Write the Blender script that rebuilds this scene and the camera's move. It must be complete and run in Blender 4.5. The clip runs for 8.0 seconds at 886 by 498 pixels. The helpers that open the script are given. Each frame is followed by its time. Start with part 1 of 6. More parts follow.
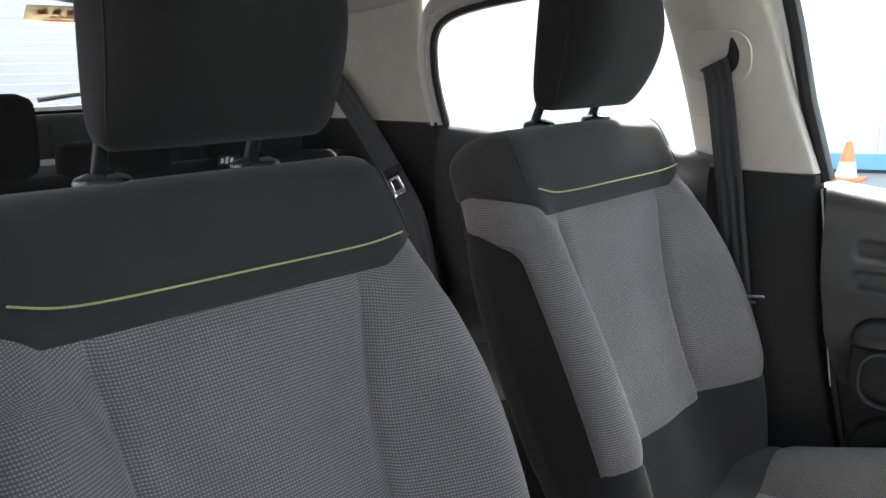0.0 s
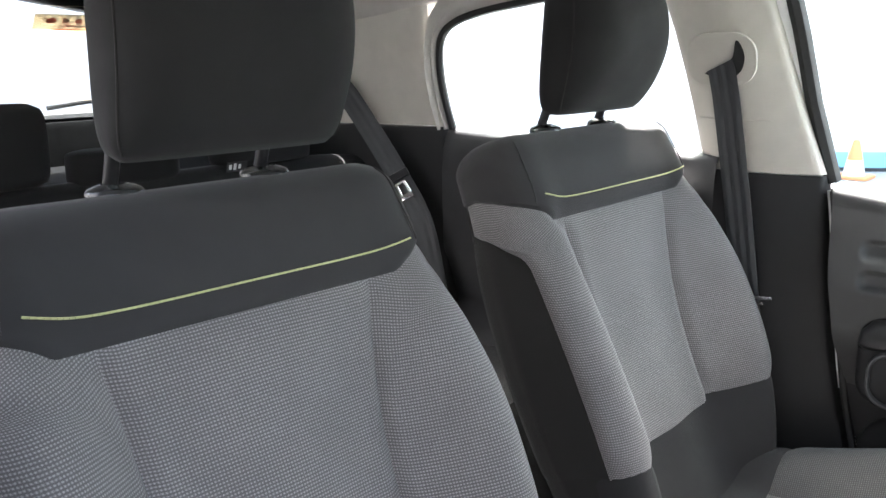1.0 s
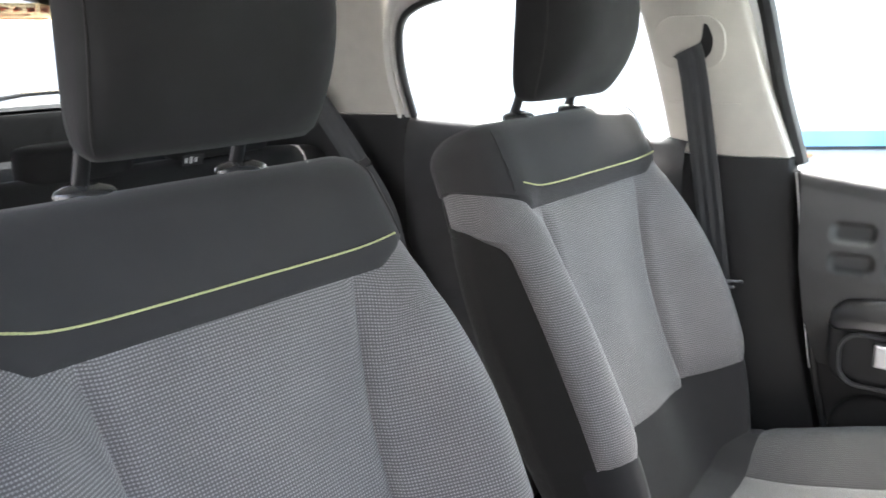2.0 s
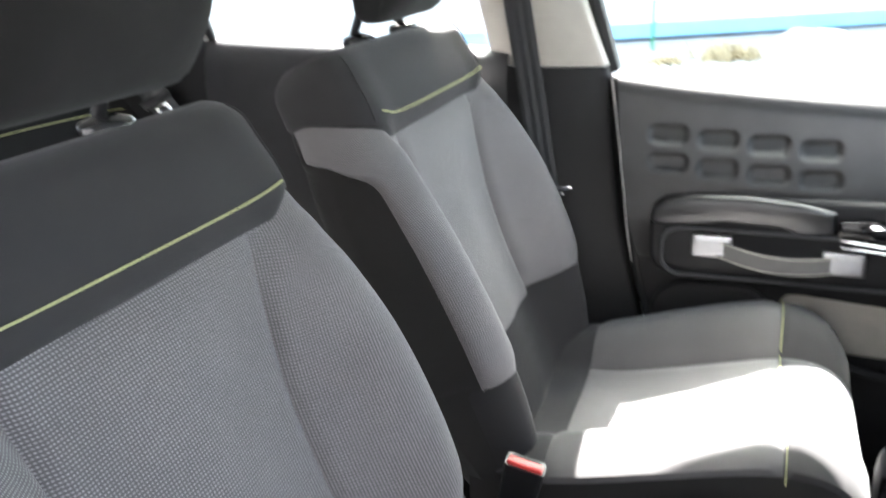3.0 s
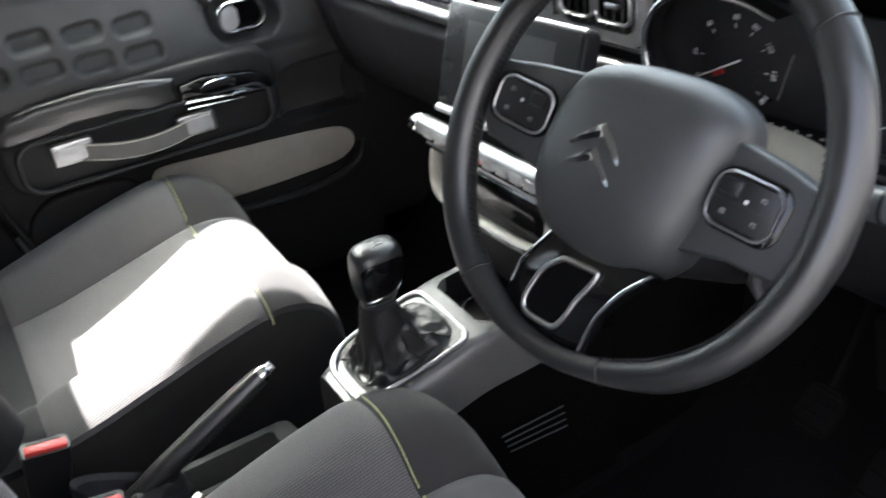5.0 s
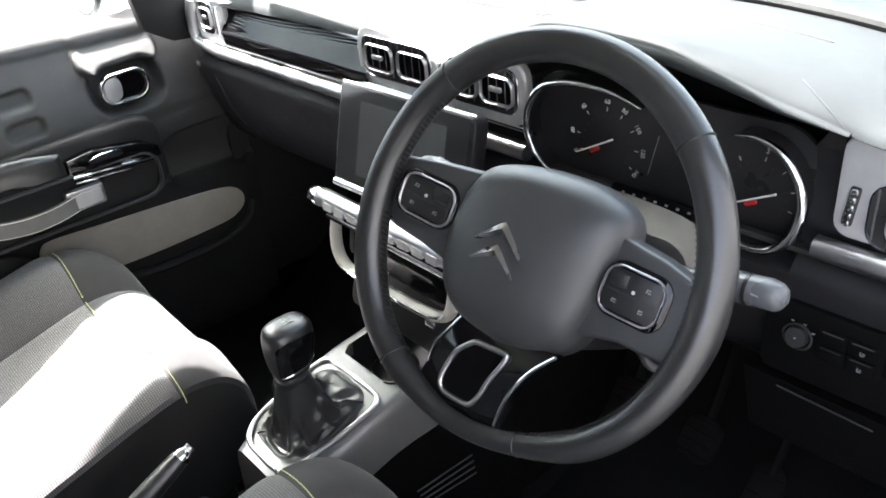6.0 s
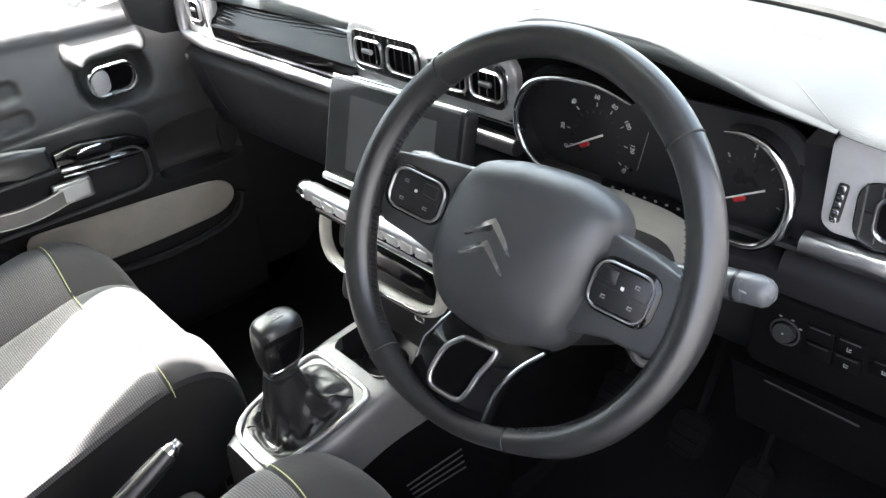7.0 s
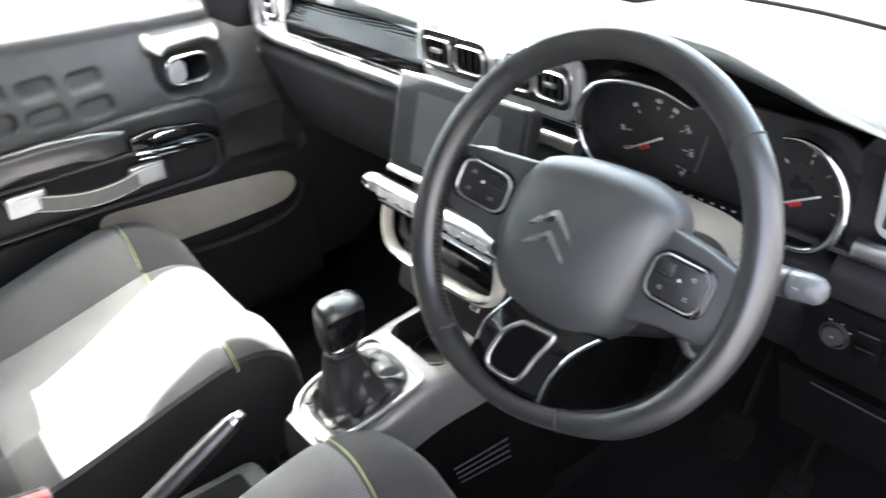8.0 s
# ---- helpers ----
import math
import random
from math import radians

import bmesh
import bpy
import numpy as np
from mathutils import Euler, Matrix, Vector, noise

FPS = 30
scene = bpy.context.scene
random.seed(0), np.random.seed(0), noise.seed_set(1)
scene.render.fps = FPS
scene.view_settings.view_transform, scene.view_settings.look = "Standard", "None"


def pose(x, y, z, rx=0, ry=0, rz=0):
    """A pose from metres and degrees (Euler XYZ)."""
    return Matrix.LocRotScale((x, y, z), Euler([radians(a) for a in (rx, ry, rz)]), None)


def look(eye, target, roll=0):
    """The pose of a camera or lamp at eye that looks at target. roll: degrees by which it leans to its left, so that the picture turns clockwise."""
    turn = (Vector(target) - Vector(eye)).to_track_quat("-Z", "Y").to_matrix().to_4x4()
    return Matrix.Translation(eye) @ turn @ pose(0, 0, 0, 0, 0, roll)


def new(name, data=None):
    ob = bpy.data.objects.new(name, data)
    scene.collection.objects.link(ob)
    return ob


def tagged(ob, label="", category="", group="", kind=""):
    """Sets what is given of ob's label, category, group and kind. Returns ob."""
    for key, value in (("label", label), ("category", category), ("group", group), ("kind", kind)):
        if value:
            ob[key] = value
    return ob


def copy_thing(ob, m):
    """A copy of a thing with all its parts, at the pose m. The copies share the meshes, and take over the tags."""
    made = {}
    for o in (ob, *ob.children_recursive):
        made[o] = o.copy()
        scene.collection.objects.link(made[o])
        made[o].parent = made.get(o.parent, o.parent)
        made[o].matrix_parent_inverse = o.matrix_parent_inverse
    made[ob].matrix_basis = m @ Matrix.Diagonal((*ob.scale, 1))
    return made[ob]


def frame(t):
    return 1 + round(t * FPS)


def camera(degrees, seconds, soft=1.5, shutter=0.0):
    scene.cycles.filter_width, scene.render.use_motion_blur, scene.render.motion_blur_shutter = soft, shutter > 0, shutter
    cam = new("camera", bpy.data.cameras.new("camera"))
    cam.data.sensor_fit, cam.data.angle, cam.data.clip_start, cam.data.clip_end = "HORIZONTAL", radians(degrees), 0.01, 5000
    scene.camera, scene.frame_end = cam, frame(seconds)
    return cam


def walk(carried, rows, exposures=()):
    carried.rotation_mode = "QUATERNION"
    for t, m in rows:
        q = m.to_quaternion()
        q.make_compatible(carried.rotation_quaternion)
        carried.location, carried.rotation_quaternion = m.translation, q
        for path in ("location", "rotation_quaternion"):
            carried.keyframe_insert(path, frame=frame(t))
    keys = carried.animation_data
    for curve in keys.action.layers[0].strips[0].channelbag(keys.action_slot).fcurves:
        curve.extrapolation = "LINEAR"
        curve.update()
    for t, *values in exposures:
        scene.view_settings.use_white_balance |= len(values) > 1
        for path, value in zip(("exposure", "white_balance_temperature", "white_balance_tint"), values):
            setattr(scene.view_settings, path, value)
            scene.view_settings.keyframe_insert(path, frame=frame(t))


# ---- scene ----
# ---------------------------------------------------------------- camera
cam = camera(55.0, 8.0, soft=1.5, shutter=0.5)
PATH = [
    (0, (0.79, 0.423, 1.139), (-0.689, -0.845, 0.688), 0.0),
    (0.5, (0.79, 0.427, 1.14), (-0.674, -0.86, 0.694), -0.8),
    (1, (0.795, 0.426, 1.145), (-0.674, -0.855, 0.698), -0.6),
    (1.2, (0.796, 0.426, 1.145), (-0.672, -0.858, 0.699), -0.8),
    (2.3, (0.8, 0.333, 1.151), (-0.83, -0.708, 0.641), -1.6),
    (2.5, (0.817, 0.305, 1.164), (-0.879, -0.61, 0.63), -1.9),
    (3, (0.83, 0.228, 1.171), (-0.925, -0.426, 0.471), -2.1),
    (3.5, (0.808, 0.161, 1.169), (-0.947, -0.125, 0.254), -6.1),
    (4, (0.802, 0.112, 1.167), (-0.883, 0.192, 0.092), -5.5),
    (4.5, (0.802, 0.081, 1.16), (-0.795, 0.614, 0.082), -4.3),
    (5, (0.812, 0.058, 1.202), (-0.663, 0.895, 0.142), -5.7),
    (5.2, (0.81, 0.052, 1.222), (-0.623, 0.957, 0.162), -5.7),
    (6.3, (0.811, 0.026, 1.299), (-0.497, 1.12, 0.253), -4.1),
    (6.5, (0.81, 0.029, 1.296), (-0.498, 1.117, 0.244), -4.2),
    (7, (0.81, 0.03, 1.292), (-0.488, 1.119, 0.23), -3.8),
    (7.5, (0.813, 0.026, 1.291), (-0.482, 1.115, 0.224), -3.8),
    (7.6, (0.8135, 0.0248, 1.2913), (-0.4836, 1.1116, 0.2249), -3.77),
    (7.8, (0.8193, 0.0117, 1.2945), (-0.5006, 1.0758, 0.2345), -3.45),
    (7.9, (0.8243, 0.0002, 1.2973), (-0.5154, 1.0444, 0.2429), -3.17),
    (8, (0.831, -0.015, 1.301), (-0.535, 1.003, 0.254), -2.8),
]
walk(cam, [(t, look(eye, target, roll)) for t, eye, target, roll in PATH],
     exposures=[(0.0, 3.22), (0.5, 3.68), (1.2, 3.97), (2.5, 4.19), (3.2, 4.16), (4.0, 3.66), (5.2, 3.62), (6.5, 4.03), (7.5, 4.22), (8.0, 4.58)])

# ---------------------------------------------------------------- daylight
SUN_TO = Vector((-0.70, -0.16, 1.0)).normalized()
world = bpy.data.worlds.new("sky")
scene.world = world
world.use_nodes = True
wn, wl = world.node_tree.nodes, world.node_tree.links
sky = wn.new("ShaderNodeTexSky")
sky.sky_type, sky.sun_disc = "NISHITA", False
sky.sun_elevation = math.asin(SUN_TO.z)
sky.sun_rotation = math.atan2(SUN_TO.x, SUN_TO.y)
sky.air_density, sky.dust_density, sky.ozone_density = 0.6, 5.0, 0.6
haze = wn.new("ShaderNodeHueSaturation")
haze.inputs["Saturation"].default_value = 0.6
wl.new(sky.outputs[0], haze.inputs["Color"])
wl.new(haze.outputs[0], wn["Background"].inputs[0])
wn["Background"].inputs[1].default_value = 0.15
sun = new("sun", bpy.data.lights.new("sun", "SUN"))
sun.data.energy, sun.data.angle, sun.data.color = 5.0, radians(0.5), (1.0, 0.975, 0.955)
sun.matrix_world = look((0, 0, 8), Vector((0, 0, 8)) - SUN_TO)

# ---------------------------------------------------------------- mesh helpers
def whole(ob):
    m = ob.matrix_basis.copy()
    return whole(ob.parent) @ ob.matrix_parent_inverse @ m if ob.parent else m


def thing(name, label, category, at=(0, 0, 0), group="", kind=""):
    ob = new(name)
    ob.location = at
    ob.empty_display_size = 0.05
    return tagged(ob, label, category, group, kind)


def make(name, bm, material, smooth=True, sharp=40):
    me = bpy.data.meshes.new(name)
    bmesh.ops.recalc_face_normals(bm, faces=bm.faces)
    if smooth:
        for f in bm.faces:
            f.smooth = True
        for e in bm.edges:
            if len(e.link_faces) == 2 and e.calc_face_angle(0) > radians(sharp):
                e.smooth = False
    bm.to_mesh(me)
    bm.free()
    me.materials.append(material)
    return new(name, me)


def part(name, bm, material, parent, label="", smooth=True, sharp=40):
    """One mesh in world places, as a part of a thing or of another part."""
    ob = make(name, bm, material, smooth, sharp)
    ob.parent = parent
    ob.matrix_parent_inverse = whole(parent).inverted()
    return tagged(ob, label) if label else ob


def single(name, bm, material, label, category, kind="", smooth=True, sharp=40, group=""):
    return tagged(make(name, bm, material, smooth, sharp), label, category, group, kind)


def patch(fn, nu, nv, a0=0.0, a1=1.0, b0=0.0, b1=1.0):
    """A grid of fn(a, b) with UVs in metres along its own lines."""
    bm = bmesh.new()
    grid = [[Vector(fn(a0 + (a1 - a0) * i / nu, b0 + (b1 - b0) * j / nv)) for i in range(nu + 1)] for j in range(nv + 1)]
    vs = [[bm.verts.new(p) for p in row] for row in grid]
    uv = bm.loops.layers.uv.new("uv")
    us = [[0.0] for _ in grid]
    for row, u in zip(grid, us):
        for p, q in zip(row, row[1:]):
            u.append(u[-1] + (q - p).length)
    ws = [[0.0] * (nu + 1)]
    for low, high in zip(grid, grid[1:]):
        ws.append([w + (q - p).length for w, p, q in zip(ws[-1], low, high)])
    for j in range(nv):
        for i in range(nu):
            f = bm.faces.new((vs[j][i], vs[j][i + 1], vs[j + 1][i + 1], vs[j + 1][i]))
            for loop, (x, y) in zip(f.loops, ((i, j), (i + 1, j), (i + 1, j + 1), (i, j + 1))):
                loop[uv].uv = (us[y][x], ws[y][x])
    return bm


def loft(rings, closed=True, caps=True):
    bm = bmesh.new()
    vs = [[bm.verts.new(p) for p in r] for r in rings]
    n = len(vs[0])
    for r, q in zip(vs, vs[1:]):
        for i in range(n if closed else n - 1):
            k = (i + 1) % n
            bm.faces.new((r[i], r[k], q[k], q[i]))
    if caps and closed:
        bm.faces.new(vs[0][::-1])
        bm.faces.new(vs[-1])
    return bm


def rbox(size, r=0.005, m=Matrix(), seg=2):
    bm = bmesh.new()
    bmesh.ops.create_cube(bm, size=1, matrix=Matrix.Diagonal((*size, 1)))
    if r > 0:
        bmesh.ops.bevel(bm, geom=list(bm.edges), offset=min(r, 0.49 * min(size)), segments=seg, profile=0.5, affect="EDGES")
    bm.transform(m)
    return bm


def rrect(w, h, r, n=5):
    """Outline of a rounded rectangle, from its middle."""
    pts = []
    for cx, cy, a in ((w / 2 - r, h / 2 - r, 0), (-w / 2 + r, h / 2 - r, 90), (-w / 2 + r, -h / 2 + r, 180), (w / 2 - r, -h / 2 + r, 270)):
        for k in range(n + 1):
            t = radians(a + 90 * k / n)
            pts.append((cx + r * math.cos(t), cy + r * math.sin(t)))
    return pts


def prism(outline, depth, m=Matrix(), bevel=0.0, seg=2):
    """The outline in x and y, raised by depth along z, its upper rim rounded."""
    cx, cy = sum(p[0] for p in outline) / len(outline), sum(p[1] for p in outline) / len(outline)
    w = max(abs(p[0] - cx) for p in outline)
    h = max(abs(p[1] - cy) for p in outline)
    rings = [[(x, y, 0) for x, y in outline]]
    steps = seg if bevel else 0
    rings.append([(x, y, depth - bevel) for x, y in outline])
    for k in range(1, steps + 1):
        a = math.pi / 2 * k / steps
        d = bevel * (1 - math.cos(a))
        rings.append([(cx + (x - cx) * (w - d) / w, cy + (y - cy) * (h - d) / h, depth - bevel + bevel * math.sin(a)) for x, y in outline])
    bm = loft(rings)
    bm.transform(m)
    return bm


def frame_ring(outline, width, depth, m=Matrix(), rounding=0.3):
    """A raised rim along an outline: a closed band, width inwards, depth along z."""
    cx, cy = sum(p[0] for p in outline) / len(outline), sum(p[1] for p in outline) / len(outline)
    w = max(abs(p[0] - cx) for p in outline)
    h = max(abs(p[1] - cy) for p in outline)

    def inset(d, z):
        return [(cx + (x - cx) * (w - d) / w, cy + (y - cy) * (h - d) / h, z) for x, y in outline]
    k = rounding * width
    rings = [inset(0, 0), inset(0, depth * 0.6), inset(k, depth), inset(width - k, depth), inset(width, depth * 0.6), inset(width, 0)]
    bm = loft(rings, caps=False)
    bm.transform(m)
    return bm


def tube(points, radius, seg=10, closed=False, caps=True, flat=1.0, up=None):
    """A round (or flattened) bar along points; radius may be a list."""
    pts = [Vector(p) for p in points]
    n = len(pts)
    rings, side = [], None
    for i, p in enumerate(pts):
        if closed:
            d = (pts[(i + 1) % n] - pts[i - 1]).normalized()
        else:
            d = (pts[min(i + 1, n - 1)] - pts[max(i - 1, 0)]).normalized()
        if side is None:
            ref = Vector(up) if up else (Vector((0, 0, 1)) if abs(d.z) < 0.9 else Vector((0, 1, 0)))
            side = d.cross(ref).normalized()
        else:
            side = (side - d * side.dot(d)).normalized()
        nor = side.cross(d)
        r = radius[i] if isinstance(radius, (list, tuple)) else radius
        rings.append([p + side * (r * math.cos(2 * math.pi * k / seg)) + nor * (r * flat * math.sin(2 * math.pi * k / seg)) for k in range(seg)])
    if closed:
        rings.append(rings[0])
    bm = bmesh.new()
    vs = [[bm.verts.new(p) for p in r] for r in (rings[:-1] if closed else rings)]
    if closed:
        vs.append(vs[0])
    for r, q in zip(vs, vs[1:]):
        for i in range(seg):
            k = (i + 1) % seg
            bm.faces.new((r[i], r[k], q[k], q[i]))
    if caps and not closed:
        bm.faces.new(vs[0][::-1])
        bm.faces.new(vs[-1])
    return bm


def spline(keys, t):
    """A smooth curve through keys of (t, value...)."""
    if t <= keys[0][0]:
        return np.array(keys[0][1:], float)
    if t >= keys[-1][0]:
        return np.array(keys[-1][1:], float)
    for i in range(len(keys) - 1):
        if keys[i][0] <= t <= keys[i + 1][0]:
            break
    p = [np.array(k[1:], float) for k in keys]
    x = [k[0] for k in keys]
    h = x[i + 1] - x[i]

    def slope(j):
        if j == 0:
            return (p[1] - p[0]) / (x[1] - x[0])
        if j == len(p) - 1:
            return (p[-1] - p[-2]) / (x[-1] - x[-2])
        return (p[j + 1] - p[j - 1]) / (x[j + 1] - x[j - 1])
    u = (t - x[i]) / h
    a, b = slope(i) * h, slope(i + 1) * h
    return (2 * u**3 - 3 * u**2 + 1) * p[i] + (u**3 - 2 * u**2 + u) * a + (-2 * u**3 + 3 * u**2) * p[i + 1] + (u**3 - u**2) * b


def joined(*bms):
    """Pieces of one and the same part."""
    out = bmesh.new()
    for b in bms:
        me = bpy.data.meshes.new("tmp")
        b.to_mesh(me)
        b.free()
        out.from_mesh(me)
        bpy.data.meshes.remove(me)
    return out


def puffed(surface, a0, a1, b0, b1, height, edge=0.12, sign=1):
    """A padded panel on surface(u, v), its rim sunk into the seam. Limits may be functions of the other way's share."""
    def lim(v, t):
        return v(t) if callable(v) else v

    def fn(a, b):
        v = lim(b0, a) + (lim(b1, a) - lim(b0, a)) * b
        u = lim(a0, b) + (lim(a1, b) - lim(a0, b)) * a
        p = Vector(surface(u, v))
        e = 1e-3
        n = (Vector(surface(u + e, v)) - Vector(surface(u - e, v))).cross(Vector(surface(u, v + e)) - Vector(surface(u, v - e)))
        n = n.normalized() if n.length > 1e-12 else Vector((0, 1, 0))
        ga = min(1.0, min(a, 1 - a) / edge)
        gb = min(1.0, min(b, 1 - b) / edge)
        k = (1 - (1 - ga) ** 2.2) * (1 - (1 - gb) ** 2.2)
        return p + n * (sign * (height * k - 0.003))
    return fn

# ---------------------------------------------------------------- materials
def mat(name, color, rough=0.5, metal=0.0, spec=0.5, vary=0.06, scale=30.0, bump=0.0, bump_scale=900.0, coat=0.0, sheen=0.0, dirt=0.0):
    m = bpy.data.materials.new(name)
    m.use_nodes = True
    n, l = m.node_tree.nodes, m.node_tree.links
    b = n["Principled BSDF"]
    b.inputs["Roughness"].default_value = rough
    b.inputs["Metallic"].default_value = metal
    b.inputs["Specular IOR Level"].default_value = spec
    b.inputs["Coat Weight"].default_value = coat
    b.inputs["Coat Roughness"].default_value = 0.05
    b.inputs["Sheen Weight"].default_value = sheen
    co = n.new("ShaderNodeTexCoord")
    ns = n.new("ShaderNodeTexNoise")
    ns.inputs["Scale"].default_value, ns.inputs["Detail"].default_value = scale, 5.0
    l.new(co.outputs["Object"], ns.inputs["Vector"])
    mr = n.new("ShaderNodeMapRange")
    mr.inputs["From Min"].default_value, mr.inputs["From Max"].default_value = 0.3, 0.7
    mr.inputs["To Min"].default_value, mr.inputs["To Max"].default_value = 1 - vary, 1 + vary
    l.new(ns.outputs["Fac"], mr.inputs["Value"])
    mul = n.new("ShaderNodeVectorMath")
    mul.operation = "SCALE"
    mul.inputs[0].default_value = color
    l.new(mr.outputs["Result"], mul.inputs["Scale"])
    l.new(mul.outputs["Vector"], b.inputs["Base Color"])
    rr = n.new("ShaderNodeMapRange")
    rr.inputs["From Min"].default_value, rr.inputs["From Max"].default_value = 0.3, 0.7
    rr.inputs["To Min"].default_value, rr.inputs["To Max"].default_value = max(0.02, rough * (1 - vary)), min(1.0, rough * (1 + vary))
    l.new(ns.outputs["Fac"], rr.inputs["Value"])
    l.new(rr.outputs["Result"], b.inputs["Roughness"])
    if bump:
        fine = n.new("ShaderNodeTexNoise")
        fine.inputs["Scale"].default_value, fine.inputs["Detail"].default_value = bump_scale, 2.0
        l.new(co.outputs["Object"], fine.inputs["Vector"])
        bu = n.new("ShaderNodeBump")
        bu.inputs["Strength"].default_value, bu.inputs["Distance"].default_value = bump, 0.001
        l.new(fine.outputs["Fac"], bu.inputs["Height"])
        l.new(bu.outputs["Normal"], b.inputs["Normal"])
    return m


def woven(name, dark, light, pitch, depth=0.4, stretch=1.0, rough=0.95):
    """Upholstery with a small regular knit, on UVs in metres."""
    m = bpy.data.materials.new(name)
    m.use_nodes = True
    n, l = m.node_tree.nodes, m.node_tree.links
    b = n["Principled BSDF"]
    b.inputs["Roughness"].default_value = rough
    b.inputs["Specular IOR Level"].default_value = 0.2
    b.inputs["Sheen Weight"].default_value = 0.15
    uv = n.new("ShaderNodeUVMap")
    uv.uv_map = "uv"
    sep = n.new("ShaderNodeSeparateXYZ")
    l.new(uv.outputs["UV"], sep.inputs["Vector"])

    def op(kind, a, b=None):
        o = n.new("ShaderNodeMath")
        o.operation = kind
        for i, v in enumerate((a, b)):
            if v is None:
                continue
            if isinstance(v, (int, float)):
                o.inputs[i].default_value = v
            else:
                l.new(v, o.inputs[i])
        return o.outputs[0]
    k = 2 * math.pi / pitch
    u = op("MULTIPLY", sep.outputs["X"], k)
    v = op("MULTIPLY", sep.outputs["Y"], k * stretch)
    up = op("ADD", op("MULTIPLY", op("SINE", u), 0.5), 0.5)
    row = op("ADD", op("MULTIPLY", op("SINE", v), 0.5), 0.5)
    wave = op("MULTIPLY", op("ADD", op("MULTIPLY", up, 0.75), 0.25), row)
    ns = n.new("ShaderNodeTexNoise")
    ns.inputs["Scale"].default_value, ns.inputs["Detail"].default_value = 900, 3
    co = n.new("ShaderNodeTexCoord")
    l.new(co.outputs["Object"], ns.inputs["Vector"])
    big = n.new("ShaderNodeTexNoise")
    big.inputs["Scale"].default_value, big.inputs["Detail"].default_value = 9, 4
    l.new(co.outputs["Object"], big.inputs["Vector"])
    f = op("ADD", op("MULTIPLY", wave, 0.75), op("MULTIPLY", op("SUBTRACT", ns.outputs["Fac"], 0.5), 0.9))
    f2 = op("ADD", f, op("MULTIPLY", op("SUBTRACT", big.outputs["Fac"], 0.5), 0.35))
    ramp = n.new("ShaderNodeValToRGB")
    ramp.color_ramp.elements[0].position, ramp.color_ramp.elements[1].position = 0.1, 0.85
    ramp.color_ramp.elements[0].color, ramp.color_ramp.elements[1].color = (*dark, 1), (*light, 1)
    l.new(f2, ramp.inputs["Fac"])
    l.new(ramp.outputs["Color"], b.inputs["Base Color"])
    bu = n.new("ShaderNodeBump")
    bu.inputs["Strength"].default_value, bu.inputs["Distance"].default_value = depth, 0.0012
    l.new(f, bu.inputs["Height"])
    l.new(bu.outputs["Normal"], b.inputs["Normal"])
    return m


def glass(name, tint=(0.9, 0.95, 0.93)):
    m = bpy.data.materials.new(name)
    m.use_nodes = True
    n, l = m.node_tree.nodes, m.node_tree.links
    out = n["Material Output"]
    tr = n.new("ShaderNodeBsdfTransparent")
    tr.inputs["Color"].default_value = (*tint, 1)
    gl = n.new("ShaderNodeBsdfGlossy")
    gl.inputs["Roughness"].default_value = 0.02
    lw = n.new("ShaderNodeLayerWeight")
    pw = n.new("ShaderNodeMath")
    pw.operation = "POWER"
    pw.inputs[1].default_value = 4.0
    l.new(lw.outputs["Facing"], pw.inputs[0])
    ad = n.new("ShaderNodeMath")
    ad.operation = "MULTIPLY_ADD"
    ad.inputs[1].default_value, ad.inputs[2].default_value = 0.5, 0.03
    l.new(pw.outputs[0], ad.inputs[0])
    mx = n.new("ShaderNodeMixShader")
    l.new(ad.outputs[0], mx.inputs[0])
    l.new(tr.outputs[0], mx.inputs[1])
    l.new(gl.outputs[0], mx.inputs[2])
    l.new(mx.outputs[0], out.inputs["Surface"])
    return m


FAB_GREY = woven("grey_knit_fabric", (0.122, 0.116, 0.115), (0.375, 0.360, 0.358), 0.0034, 0.2)
FAB_BOLSTER = woven("cushion_bolster_fabric", (0.078, 0.075, 0.075), (0.215, 0.208, 0.208), 0.0032, 0.2)
FAB_NOSE = mat("cushion_nose_cloth", (0.088, 0.088, 0.092), 0.9, spec=0.25, vary=0.10, bump=0.35, bump_scale=1300, sheen=0.12)
# Charcoal seat cloth again, darkened to offset light bounced off the cushion.
FAB_LOW = mat("shaded_lower_back_cloth", (0.026, 0.025, 0.0255), 0.92, spec=0.2, vary=0.12, bump=0.35, bump_scale=1300, sheen=0.08)
# Charcoal cloth of the bench, with the dim rear cabin's shade painted in.
FAB_REAR = mat("shaded_bench_cloth", (0.013, 0.0127, 0.013), 0.92, spec=0.15, vary=0.12, bump=0.35, bump_scale=1300, sheen=0.05)
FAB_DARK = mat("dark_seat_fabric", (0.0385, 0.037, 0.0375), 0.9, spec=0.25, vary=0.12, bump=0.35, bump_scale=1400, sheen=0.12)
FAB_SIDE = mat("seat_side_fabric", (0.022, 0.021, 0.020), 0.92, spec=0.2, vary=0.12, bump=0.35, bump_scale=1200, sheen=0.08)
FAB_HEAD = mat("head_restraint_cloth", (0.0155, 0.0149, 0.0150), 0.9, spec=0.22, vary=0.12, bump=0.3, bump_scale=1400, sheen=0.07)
# Near-black: shade of footwell, undersides and recesses is put into this colour.
DEEP = mat("shade_black_plastic", (0.0035, 0.0035, 0.0037), 0.75, spec=0.04, vary=0.15, bump=0.2, bump_scale=900)
DIM = mat("dim_markings", (0.22, 0.22, 0.22), 0.6, vary=0.03)
